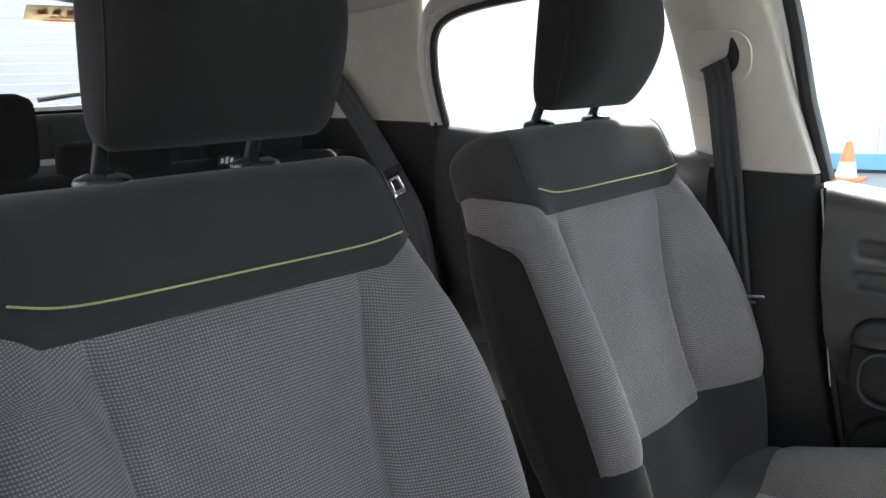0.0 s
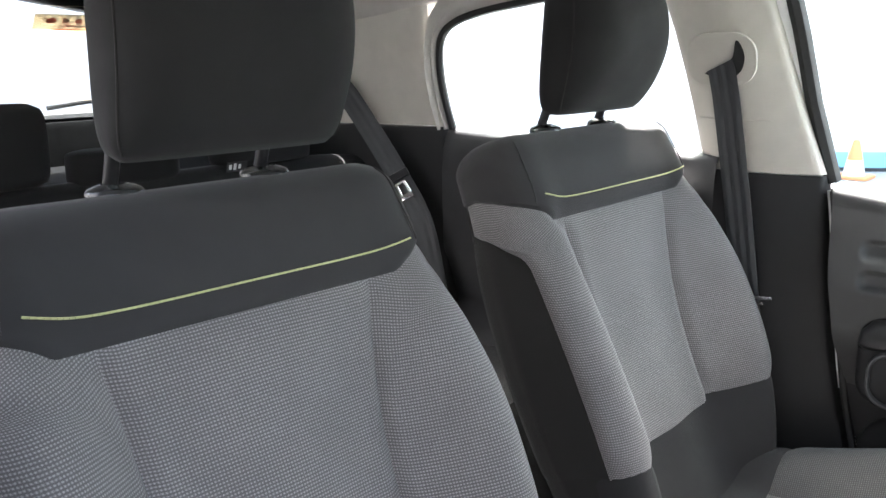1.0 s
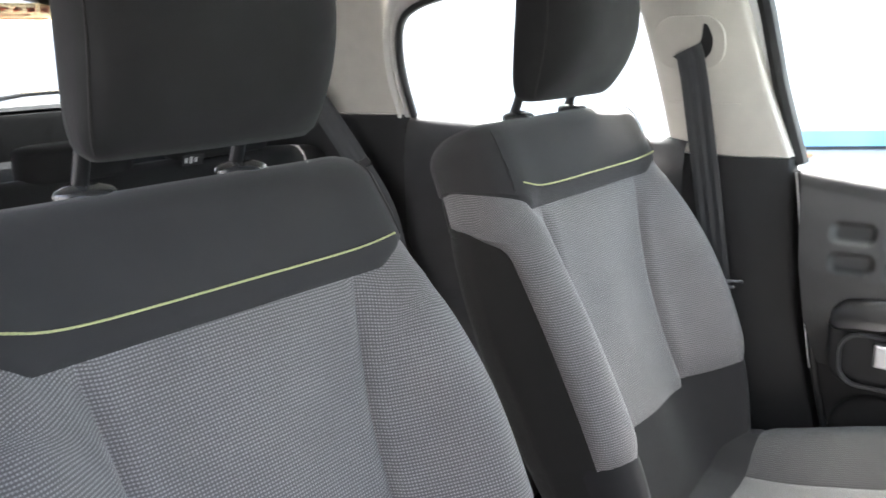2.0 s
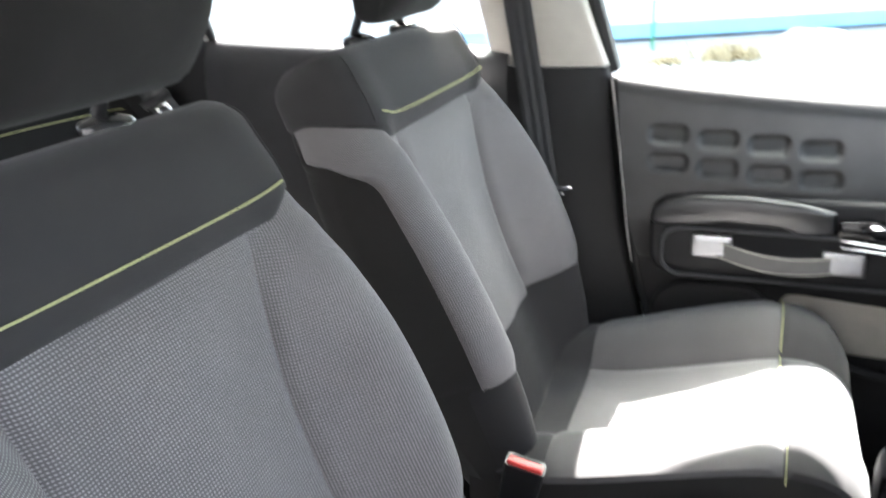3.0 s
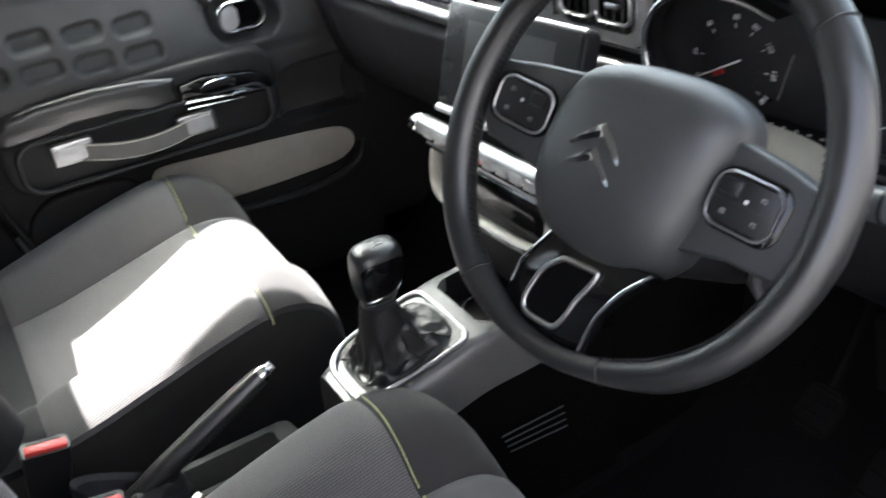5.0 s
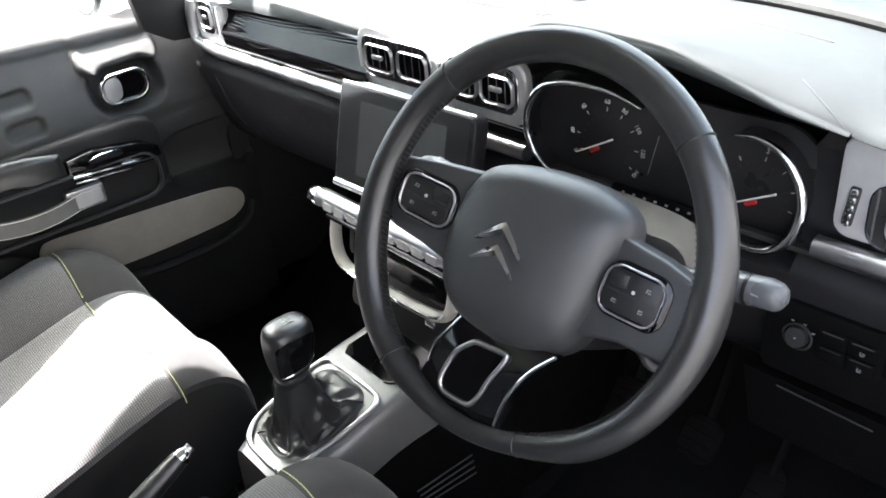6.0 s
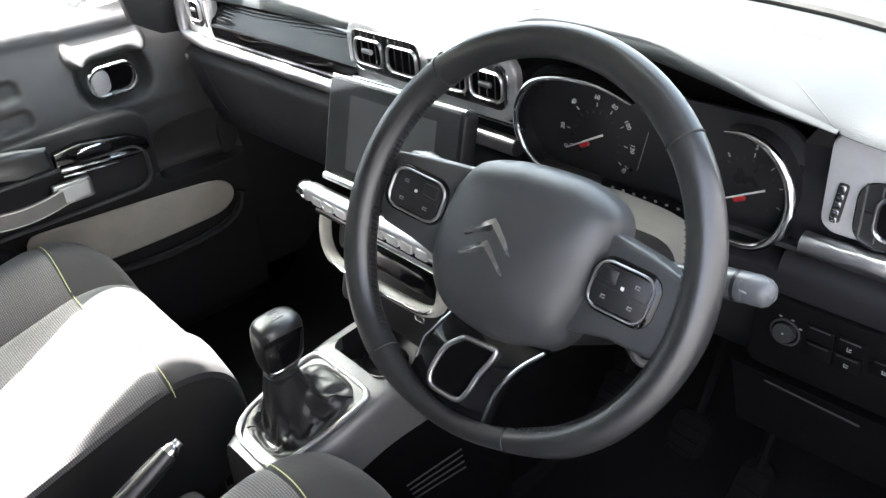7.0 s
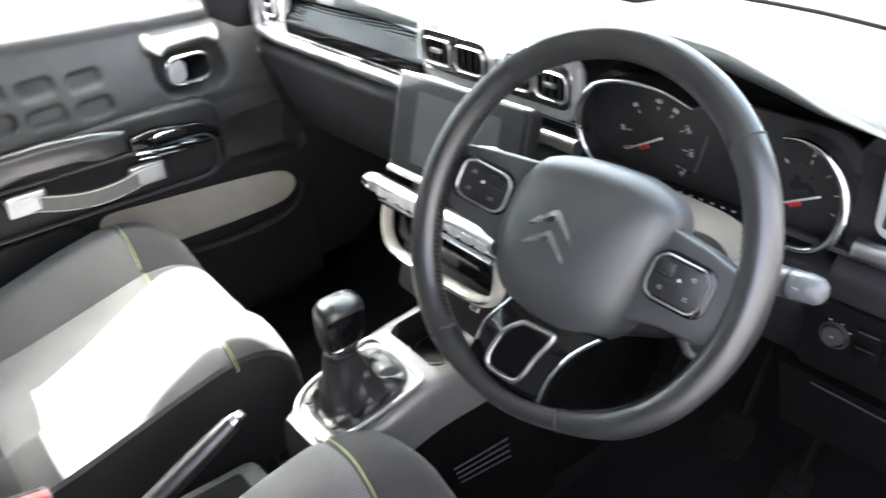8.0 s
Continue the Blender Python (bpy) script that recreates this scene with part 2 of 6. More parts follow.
DIM_RED = mat("dim_red_markings", (0.06, 0.006, 0.006), 0.5, vary=0.05)
BLACK = mat("black_grained_plastic", (0.017, 0.017, 0.018), 0.58, spec=0.32, vary=0.12, bump=0.3, bump_scale=1100)
GREY_PL = mat("charcoal_grained_plastic", (0.045, 0.045, 0.047), 0.5, spec=0.45, vary=0.1, bump=0.35, bump_scale=1000)
DOOR_PL = mat("door_panel_plastic", (0.045, 0.0445, 0.044), 0.52, spec=0.5, vary=0.1, bump=0.4, bump_scale=900)
DASH_PL = mat("dashboard_top_plastic", (0.029, 0.032, 0.034), 0.65, spec=0.12, vary=0.08, bump=0.35, bump_scale=800)
SATIN = mat("satin_black_plastic", (0.013, 0.013, 0.014), 0.38, spec=0.38, vary=0.1)
CREAM = mat("pale_pillar_trim", (0.56, 0.53, 0.48), 0.75, spec=0.3, vary=0.04, bump=0.2, bump_scale=700)
LINING = mat("roof_lining_cloth", (0.50, 0.48, 0.45), 0.95, spec=0.1, vary=0.05, bump=0.4, bump_scale=1500)
POCKET = mat("stone_coloured_pocket", (0.46, 0.43, 0.375), 0.7, spec=0.3, vary=0.07, bump=0.3, bump_scale=900)
CHROME = mat("bright_chrome", (0.82, 0.83, 0.84), 0.09, metal=1.0, vary=0.04, scale=80)
SILVER = mat("satin_silver", (0.54, 0.54, 0.55), 0.31, metal=1.0, vary=0.06, scale=60)
SILVER_PL = mat("silver_painted_plastic", (0.50, 0.50, 0.505), 0.40, metal=0.35, vary=0.05, scale=60)
GLOSS = mat("gloss_black", (0.005, 0.005, 0.0055), 0.06, spec=0.45, vary=0.05, coat=0.0)
SLAT = mat("grey_vent_slat", (0.10, 0.10, 0.102), 0.4, spec=0.5, vary=0.1)
LEATHER = mat("black_leather", (0.014, 0.014, 0.0145), 0.33, spec=0.95, vary=0.08, scale=60, bump=0.07, bump_scale=750)
STRAP = mat("grey_strap_leather", (0.14, 0.135, 0.13), 0.6, spec=0.35, vary=0.08, bump=0.3, bump_scale=700)
WEB = mat("seat_belt_webbing", (0.026, 0.028, 0.031), 0.42, spec=0.7, vary=0.1, bump=0.4, bump_scale=1600)
RED = mat("red_release_button", (0.62, 0.04, 0.035), 0.4, vary=0.05)
STITCH = mat("lime_stitching", (0.50, 0.51, 0.25), 0.8, vary=0.12, scale=900)
STITCH_PALE = mat("pale_stitching", (0.5, 0.49, 0.42), 0.8, vary=0.12, scale=900)
# Black carpet, its colour lowered further to hold the footwell's shade.
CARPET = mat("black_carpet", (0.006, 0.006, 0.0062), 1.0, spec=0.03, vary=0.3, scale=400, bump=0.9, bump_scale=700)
GUIDE = mat("polished_black_guide", (0.03, 0.03, 0.031), 0.24, spec=0.8, vary=0.1)
RUBBER = mat("black_rubber", (0.015, 0.015, 0.015), 0.6, vary=0.1)
# Both screen colours are lifted to stand in for reflected sky.
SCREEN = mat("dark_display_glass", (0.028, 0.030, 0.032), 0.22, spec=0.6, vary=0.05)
SCREEN_HAZE = mat("painted_sky_haze", (0.085, 0.088, 0.09), 0.25, spec=0.5, vary=0.05)
# Black dial lifted to grey: glare off the clear cover is painted in.
DIAL = mat("glare_lifted_dial_face", (0.020, 0.020, 0.021), 0.30, spec=0.5, vary=0.1)
MARK = mat("pale_markings", (0.62, 0.62, 0.6), 0.6, vary=0.03)
RED_MARK = mat("red_markings", (0.38, 0.015, 0.015), 0.5, vary=0.05)
WHITE_BODY = mat("white_car_paint", (0.78, 0.78, 0.77), 0.25, spec=0.5, vary=0.02, coat=0.5)
PALE_PL = mat("pale_satin_plastic", (0.52, 0.50, 0.44), 0.35, spec=0.5, vary=0.05)
CONSOLE_GREY = mat("satin_grey_console", (0.15, 0.15, 0.15), 0.34, metal=0.3, vary=0.06, scale=50)
GAITER = mat("grey_gaiter_cloth", (0.15, 0.145, 0.132), 0.85, spec=0.2, vary=0.1, bump=0.3, bump_scale=1200)
SOFT_PL = mat("matt_charcoal_soft_plastic", (0.038, 0.0395, 0.0415), 0.38, spec=0.8, vary=0.08, bump=0.3, bump_scale=1300)
GLASS = glass("window_glass")
GLASS_TINTED = glass("tinted_rear_glass", (0.80, 0.83, 0.84))
STALK = mat("smooth_grey_stalk_plastic", (0.085, 0.090, 0.096), 0.28, spec=0.5, vary=0.06)
# Pedal rubber with the dark of the footwell painted into it.
PEDAL = mat("shade_dark_pedal_rubber", (0.0035, 0.0035, 0.0035), 0.85, spec=0.05, vary=0.2, scale=90)


def sheer(name, color):
    """Thin printed film that lets daylight through."""
    m = bpy.data.materials.new(name)
    m.use_nodes = True
    n, l = m.node_tree.nodes, m.node_tree.links
    df, tl, mx = n.new("ShaderNodeBsdfDiffuse"), n.new("ShaderNodeBsdfTranslucent"), n.new("ShaderNodeMixShader")
    df.inputs["Color"].default_value = tl.inputs["Color"].default_value = (*color, 1)
    mx.inputs[0].default_value = 0.75
    l.new(df.outputs[0], mx.inputs[1])
    l.new(tl.outputs[0], mx.inputs[2])
    l.new(mx.outputs[0], n["Material Output"].inputs["Surface"])
    return m


STICKER = sheer("cream_sticker_film", (0.80, 0.70, 0.52))
STICKER_RED = sheer("red_sticker_print", (0.45, 0.05, 0.06))
DASH_FACE = mat("dashboard_face_plastic", (0.015, 0.015, 0.017), 0.60, spec=0.22, vary=0.1, bump=0.25, bump_scale=1000)
BOOT = mat("soft_black_gaiter_leather", (0.019, 0.019, 0.0195), 0.40, spec=0.6, vary=0.1, scale=60, bump=0.12, bump_scale=800)
BADGE = mat("smoked_chrome_badge", (0.50, 0.50, 0.51), 0.16, metal=1.0, vary=0.05, scale=80)

# ---------------------------------------------------------------- shell of the car
def SIDE(y, z, x):
    """Outline x -> y, outline y -> z, height -> +x (towards the cabin, for things on the passenger's side)."""
    return Matrix(((0, 0, 1, x), (1, 0, 0, y), (0, 1, 0, z), (0, 0, 0, 1)))


def FACE(x, y, z, tilt=0.0, roll=0.0):
    """Outline x -> x, outline y -> up, height -> towards the rear; tilt: degrees by which the top leans forward."""
    return pose(x, y, z, 90 - tilt) @ pose(0, 0, 0, 0, 0, roll)


def floor_at(a, b):
    x, y = -0.70 + 1.40 * a, -1.0 + 2.20 * b
    tunnel = 0.15 * max(0.0, 1 - abs(x - 0.02) / 0.13) ** 0.6
    rise = 0.42 * max(0.0, (y - 0.78) / 0.42) ** 1.15
    return (x, y, 0.22 + max(tunnel, rise))


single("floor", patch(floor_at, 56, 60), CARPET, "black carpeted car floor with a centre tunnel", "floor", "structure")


def roof_at(a, b, up=0.0):
    x, y = -0.585 + 1.17 * a, -1.60 + 2.12 * b
    z = 1.385 - 0.075 * abs(x / 0.585) ** 3.0 - 0.06 * max(0, (-0.6 - y) / 1.0) ** 1.5 - 0.045 * max(0, (y - 0.05) / 0.47) ** 2
    return (x, y, z + up)


single("ceiling", patch(roof_at, 40, 40), LINING, "pale grey cloth roof lining", "ceiling", "structure")
single("roof", patch(lambda a, b: Vector(roof_at(a, b, 0.045)) * 1.0, 20, 20), WHITE_BODY, "white painted car roof", "roof", "structure")


# --- side pillars of the passenger's side, and plain ones on the driver's side
def pillar(name, rows, material, label):
    """rows: z, front edge (x, y), middle (x, y), rear edge (x, y): a bowed trim panel."""
    def at(a, b):
        z = rows[0][0] + (rows[-1][0] - rows[0][0]) * b
        xf, yf, xm, ym, xr, yr = spline(rows, z)
        keys = [(-0.12, xf - 0.035, yf + 0.004), (0.0, xf - 0.012, yf + 0.002), (0.1, xf, yf - 0.006), (0.5, xm, ym), (0.9, xr, yr + 0.006), (1.0, xr - 0.012, yr - 0.002), (1.12, xr - 0.05, yr - 0.006)]
        x, y = spline(keys, -0.12 + 1.24 * a)
        return (x, y, z)
    return single(name, patch(at, 36, 30), material, label, "pillar trim", "structure")


b_up = [(0.945, -0.650, -0.014, -0.630, -0.120, -0.648, -0.215), (1.06, -0.632, -0.054, -0.607, -0.145, -0.628, -0.236), (1.18, -0.606, -0.086, -0.580, -0.175, -0.600, -0.262),
        (1.30, -0.560, -0.121, -0.535, -0.21, -0.555, -0.290)]
b_low = [(0.22, -0.655, 0.115, -0.635, -0.10, -0.655, -0.24), (0.50, -0.652, 0.054, -0.630, -0.10, -0.650, -0.235), (0.66, -0.650, 0.018, -0.628, -0.11, -0.650, -0.225), (0.76, -0.652, 0.006, -0.632, -0.11, -0.650, -0.222),
         (0.943, -0.651, -0.014, -0.631, -0.12, -0.649, -0.215)]
pillar("wall_b_pillar_upper", b_up, CREAM, "pale moulded upper centre pillar trim")
pillar("wall_b_pillar_lower", b_low, BLACK, "black grained lower centre pillar trim")
c_up = [(0.992, -0.610, -0.800, -0.585, -0.93, -0.52, -1.16), (1.10, -0.592, -0.806, -0.570, -0.95, -0.50, -1.22), (1.20, -0.568, -0.800, -0.548, -0.97, -0.47, -1.28), (1.27, -0.545, -0.785, -0.52, -0.98, -0.45, -1.34)]
c_low = [(0.30, -0.64, -0.80, -0.62, -0.93, -0.58, -1.30), (0.99, -0.612, -0.800, -0.587, -0.93, -0.522, -1.16)]
pillar("wall_c_pillar_upper", c_up, CREAM, "pale moulded rear pillar trim")
pillar("wall_c_pillar_lower", c_low, BLACK, "black lower rear pillar trim")
for nm, rows, mt, lb in (("wall_b_pillar_upper", b_up, CREAM, "pale moulded upper centre pillar trim"), ("wall_b_pillar_lower", b_low, BLACK, "black grained lower centre pillar trim"),
                         ("wall_c_pillar_upper", c_up, CREAM, "pale moulded rear pillar trim"), ("wall_c_pillar_lower", c_low, BLACK, "black lower rear pillar trim")):
    o = pillar(nm, rows, mt, lb)
    o.scale = (-1, 1, 1)


# --- roof rails over the doors, screen header, outer body
def rail(pts, r, material, name, label, flat=1.0):
    return single(name, tube([Vector(p) for p in pts], r, 12, flat=flat), material, label, "trim", "structure")


for sg in (1, -1):
    rail([(sg * 0.572, 0.50, 1.275), (sg * 0.575, 0.36, 1.310), (sg * 0.578, 0.1, 1.330), (sg * 0.578, -0.3, 1.324), (sg * 0.57, -0.7, 1.285), (sg * 0.55, -1.0, 1.245), (sg * 0.52, -1.35, 1.19)], 0.030, LINING, "trim_roof_rail", "pale roof rail trim above the doors")
    rail([(sg * 0.605, 0.50, 1.285), (sg * 0.61, 0.36, 1.322), (sg * 0.615, -0.3, 1.340), (sg * 0.60, -0.8, 1.30), (sg * 0.57, -1.3, 1.21)], 0.03, WHITE_BODY, "trim_roof_edge", "white painted roof edge")
    rail([(sg * 0.60, 0.47, 1.27), (sg * 0.655, 0.76, 1.08), (sg * 0.70, 1.02, 0.90)], 0.035, BLACK, "trim_a_pillar", "black front pillar trim")
rail([(-0.60, 0.49, 1.265), (-0.3, 0.525, 1.312), (0, 0.535, 1.328), (0.3, 0.525, 1.312), (0.60, 0.49, 1.265)], 0.03, LINING, "trim_screen_header", "pale header trim above the windscreen")
rail([(-0.5, -1.57, 1.235), (0, -1.585, 1.312), (0.5, -1.57, 1.235)], 0.03, BLACK, "trim_tailgate_header", "black tailgate trim above the rear window")


# --- painted pillar bodies behind the trim
for sg in (-1, 1):
    single("wall_b_pillar_body", loft([[(sg * 0.668, -0.042, 0.90), (sg * 0.690, -0.008, 0.90), (sg * 0.70, -0.20, 0.90), (sg * 0.675, -0.215, 0.90)],
                                       [(sg * 0.650, -0.066, 1.06), (sg * 0.668, -0.036, 1.06), (sg * 0.672, -0.22, 1.06), (sg * 0.652, -0.232, 1.06)],
                                       [(sg * 0.580, -0.124, 1.31), (sg * 0.612, -0.082, 1.31), (sg * 0.612, -0.27, 1.31), (sg * 0.580, -0.286, 1.31)]]), WHITE_BODY, "white painted centre pillar", "pillar", "structure")
    single("wall_footwell_side", rbox((0.05, 0.62, 0.72), 0.01, pose(sg * 0.695, 1.02, 0.52)), BLACK, "black footwell side trim", "wall", "structure")
    single("wall_rear_quarter", rbox((0.05, 0.95, 0.80), 0.02, pose(sg * 0.64, -1.30, 0.62, 0, 0, -sg * 4)), BLACK, "black luggage side trim", "wall", "structure")
    single("wall_rear_upper", loft([[(sg * 0.60, -1.10, 0.93), (sg * 0.63, -1.10, 0.93), (sg * 0.59, -1.78, 0.93), (sg * 0.56, -1.78, 0.93)], [(sg * 0.50, -1.10, 1.26), (sg * 0.53, -1.10, 1.26), (sg * 0.50, -1.60, 1.24), (sg * 0.47, -1.60, 1.24)]]), BLACK, "dark upper luggage side trim", "wall", "structure")
    single("sill_inner", rbox((0.06, 1.9, 0.12), 0.02, pose(sg * 0.70, 0.05, 0.24)), BLACK, "black sill trim along the floor", "trim", "structure")
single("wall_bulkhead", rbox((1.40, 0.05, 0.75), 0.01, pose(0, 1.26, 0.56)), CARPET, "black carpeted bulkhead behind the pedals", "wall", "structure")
single("wall_tailgate", rbox((1.15, 0.06, 0.78), 0.02, pose(0, -1.76, 0.60)), CARPET, "black tailgate trim below the rear window", "wall", "structure")
single("floor_luggage", rbox((1.2, 0.75, 0.04), 0.01, pose(0, -1.37, 0.42)), CARPET, "black luggage floor", "floor", "structure")


def band_at_top(a, b):
    k = 0.02 + 0.19 * b
    w = 0.60 + 0.05 * k
    return (-w + 2 * w * a, 0.545 + 0.65 * k * 0.75, 1.3105 - 0.38 * k * 0.75)


single("trim_screen_band", patch(band_at_top, 20, 6), RUBBER, "black printed band along the windscreen's top", "trim", "structure")

# ---------------------------------------------------------------- passenger's front door
def smooth2(pts, n=8):
    keys = [(i, *p) for i, p in enumerate(pts)]
    return [tuple(spline(keys, k / n)) for k in range((len(pts) - 1) * n + 1)]


def sill_z(y):
    return 0.932 - 0.125 * y + 0.068 * y * y


def rsdf(y, z, cy, cz, hy, hz, r):
    qy, qz = abs(y - cy) - hy + r, abs(z - cz) - hz + r
    return min(max(qy, qz), 0.0) + math.hypot(max(qy, 0), max(qz, 0)) - r


def soft(d, w):
    """1 inside, 0 outside, over a rim of width w."""
    k = min(1.0, max(0.0, 0.5 - d / w))
    return k * k * (3 - 2 * k)


DIMPLES = [(0.100 + 0.0800 * c + 0.003 * r, 0.838 - 0.0445 * r - 0.0072 * c) for c in range(4) for r in range(2)]


def shut_y(z):
    """The door's rear edge, which sweeps forward towards its foot."""
    return float(spline([(0.25, 0.140), (0.36, 0.114), (0.48, 0.086), (0.56, 0.065), (0.64, 0.049), (0.76, 0.033), (0.88, 0.016), (0.94, 0.006)], z)[0])


def door_x(y, z):
    top = sill_z(y)
    k = min(1.0, max(0.0, (z - 0.585) / 0.13))
    x = -0.655 + 0.058 * k * k * (3 - 2 * k)
    x += 0.006 * math.sin(math.pi * min(1, max(0, (z - 0.72) / (top - 0.72))))
    fall = min(1.0, max(0.0, (y - 0.12) / 0.60))
    x -= 0.050 * fall ** 1.2 * k
    for cy, cz in DIMPLES:
        x -= 0.0105 * soft(rsdf(y, z, cy, cz, 0.030, 0.0130, 0.011), 0.0115)
    x -= 0.034 * soft(rsdf(y, z, 0.533, 0.788, 0.064, 0.038, 0.034), 0.022)
    x += 0.036 * soft(rsdf(y, z, 0.536, 0.843, 0.074, 0.026, 0.024), 0.016) * min(1.0, max(0.0, (0.872 - z) / 0.050))
    lean = min(1.0, max(0.0, (z - top + 0.150) / 0.128))
    x -= (0.048 + 0.034 * fall) * lean ** 1.3
    x -= 0.020 * soft(rsdf(y, z, 0.66, 0.62, 0.09, 0.055, 0.03), 0.014)
    return x


door = thing("door_1", "closed front passenger door with charcoal trim and pale pocket", "door", (-0.66, 0.35, 0.25), kind="structure")


def door_at(a, b):
    y0 = shut_y(0.25 + 0.74 * b)
    y = y0 + (0.75 - y0) * a
    top = sill_z(y)
    if b < 0.9:
        z = 0.25 + (top - 0.027 - 0.25) * b / 0.9
        return (door_x(y, z), y, z)
    k = (b - 0.9) / 0.1
    if k < 0.5:
        t = math.pi / 2 * k / 0.5
        return (door_x(y, top - 0.027) - 0.027 * (1 - math.cos(t)), y, top - 0.027 + 0.027 * math.sin(t))
    return (door_x(y, top - 0.027) - 0.027 - 0.055 * (k - 0.5) / 0.5, y, top - 0.004 * (k - 0.5))


part("panel", patch(door_at, 240, 150, b0=0.49), DOOR_PL, door, "charcoal grained door panel with pressed lozenges")
part("lower_panel", patch(door_at, 100, 60, b1=0.49), BLACK, door, "black lower door panel")
def edge_at(a, b):
    z = 0.25 + (sill_z(0) - 0.272) * b
    return (-0.72 + a * (door_x(shut_y(z), z) + 0.72), shut_y(z), z)


part("panel_edge", patch(edge_at, 4, 30), BLACK, door)
part("outer_skin", loft([[(-0.735, -0.045, 0.22), (-0.775, -0.045, 0.55), (-0.765, -0.045, 0.80), (-0.715, -0.045, 0.922), (-0.69, -0.045, 0.922), (-0.70, -0.045, 0.22)],
                         [(-0.735, 0.02, 0.22), (-0.775, 0.02, 0.55), (-0.765, 0.02, 0.80), (-0.735, 0.02, 0.897), (-0.715, 0.02, 0.897), (-0.70, 0.02, 0.22)],
                         [(-0.735, 0.90, 0.22), (-0.775, 0.90, 0.55), (-0.765, 0.90, 0.78), (-0.735, 0.90, 0.835), (-0.72, 0.90, 0.835), (-0.70, 0.90, 0.22)]]), WHITE_BODY, door, "white painted outer door skin")
part("door_seal", tube([(-0.662 + 0.02 * k / 24, shut_y(sill_z(0) - 0.012 - 0.56 * k / 24) - 0.006, sill_z(0) - 0.012 - 0.56 * k / 24) for k in range(25)], 0.006, 8), RUBBER, door)
part("door_seal", tube([(-0.694, shut_y(0.92 - 0.42 * k / 20) - 0.014, 0.92 - 0.42 * k / 20) for k in range(21)], 0.016, 10), RUBBER, door)
single("trim_door_shut", tube([(-0.664 + 0.008 * k / 24, shut_y(sill_z(0) - 0.012 - 0.33 * k / 24) - 0.0135, sill_z(0) - 0.012 - 0.33 * k / 24) for k in range(25)], 0.0028, 8), WHITE_BODY, "thin white painted edge of the door opening", "trim", "structure")
part("window_seal", tube([(-0.712, 0.0, sill_z(0) - 0.009), (-0.726, 0.3, sill_z(0.3) - 0.009), (-0.732, 0.64, sill_z(0.64) - 0.009)], 0.005, 8), RUBBER, door)
part("window_frame", tube([(-0.690, -0.006, sill_z(0)), (-0.668, -0.040, 1.06), (-0.645, -0.060, 1.17), (-0.612, -0.088, 1.30)], 0.017, 8, flat=0.8), RUBBER, door, "black window frame")
part("window_frame", tube([(-0.612, -0.088, 1.302), (-0.612, 0.05, 1.318), (-0.612, 0.20, 1.320), (-0.612, 0.46, 1.275), (-0.655, 0.68, 1.10), (-0.69, 0.88, 0.93)], 0.012, 8, flat=0.7), RUBBER, door)
pane = part("pane", loft([[(-0.693, 0.004, 0.90), (-0.64, -0.075, 1.17), (-0.612, -0.10, 1.30), (-0.612, 0.46, 1.262), (-0.69, 0.88, 0.92)], [(-0.696, 0.004, 0.90), (-0.643, -0.075, 1.17), (-0.615, -0.10, 1.303), (-0.615, 0.46, 1.265), (-0.693, 0.88, 0.92)]]), GLASS, door)
pane.visible_shadow = False

# front corner blank, by the mirror
part("mirror_blank", prism([(0.59, 0.866), (0.64, 0.836), (0.745, 0.826), (0.745, 0.88), (0.60, 0.96), (0.572, 0.96)], 0.02, SIDE(0, 0, -0.675), 0.004), BLACK, door, "black corner blank below the mirror")

# armrest
arm = part("armrest", prism([(p[0] + 0.315, p[1] + 0.670) for p in rrect(0.47, 0.150, 0.040, 6)], 0.030, SIDE(0, 0, -0.622), 0.010, 3), BLACK, door, "black moulded armrest")
pad = [(0.080, 0.694), (0.084, 0.716), (0.102, 0.736), (0.15, 0.745), (0.24, 0.747), (0.32, 0.740), (0.372, 0.730), (0.376, 0.690), (0.33, 0.682), (0.29, 0.697), (0.20, 0.701), (0.15, 0.690), (0.09, 0.686)]
part("armrest_pad", prism(pad, 0.036, SIDE(0, 0, -0.617), 0.014, 4), LEATHER, arm, "padded black armrest top")
inner = [(p[0] + 0.315, p[1] + 0.646) for p in rrect(0.43, 0.090, 0.032, 6)]
part("armrest_rim", frame_ring(inner, 0.006, 0.006, SIDE(0, 0, -0.583)), GREY_PL, arm)
sw = part("switch_panel", prism([(0.374, 0.682), (0.376, 0.716), (0.42, 0.722), (0.505, 0.708), (0.535, 0.690), (0.538, 0.672), (0.50, 0.668)], 0.034, SIDE(0, 0, -0.612), 0.006), GLOSS, door, "gloss black window switch panel")
part("switch_bezel", tube([(-0.573, 0.378, 0.688), (-0.571, 0.43, 0.684), (-0.574, 0.48, 0.678), (-0.582, 0.522, 0.672)], 0.0042, 8), CHROME, sw, "chrome strip")
part("switch_bezel", tube([(-0.576, 0.380, 0.676), (-0.574, 0.43, 0.673), (-0.577, 0.48, 0.668)], 0.0025, 8), CHROME, sw)
part("window_switch", loft([[(-0.576 + 0.011 * math.cos(t) * k, 0.44 + 0.030 * math.sin(t) * k, 0.700 + 0.011 * math.cos(t) * k + h) for t in [2 * math.pi * i / 20 for i in range(20)]] for k, h in ((1, 0), (0.95, 0.004), (0.6, 0.006))]), SATIN, sw)
part("switch_ring", tube([(-0.574 + 0.010 * math.cos(t), 0.44 + 0.030 * math.sin(t), 0.705 + 0.011 * math.cos(t)) for t in [2 * math.pi * i / 24 for i in range(24)]], 0.0013, 6, closed=True), CHROME, sw)

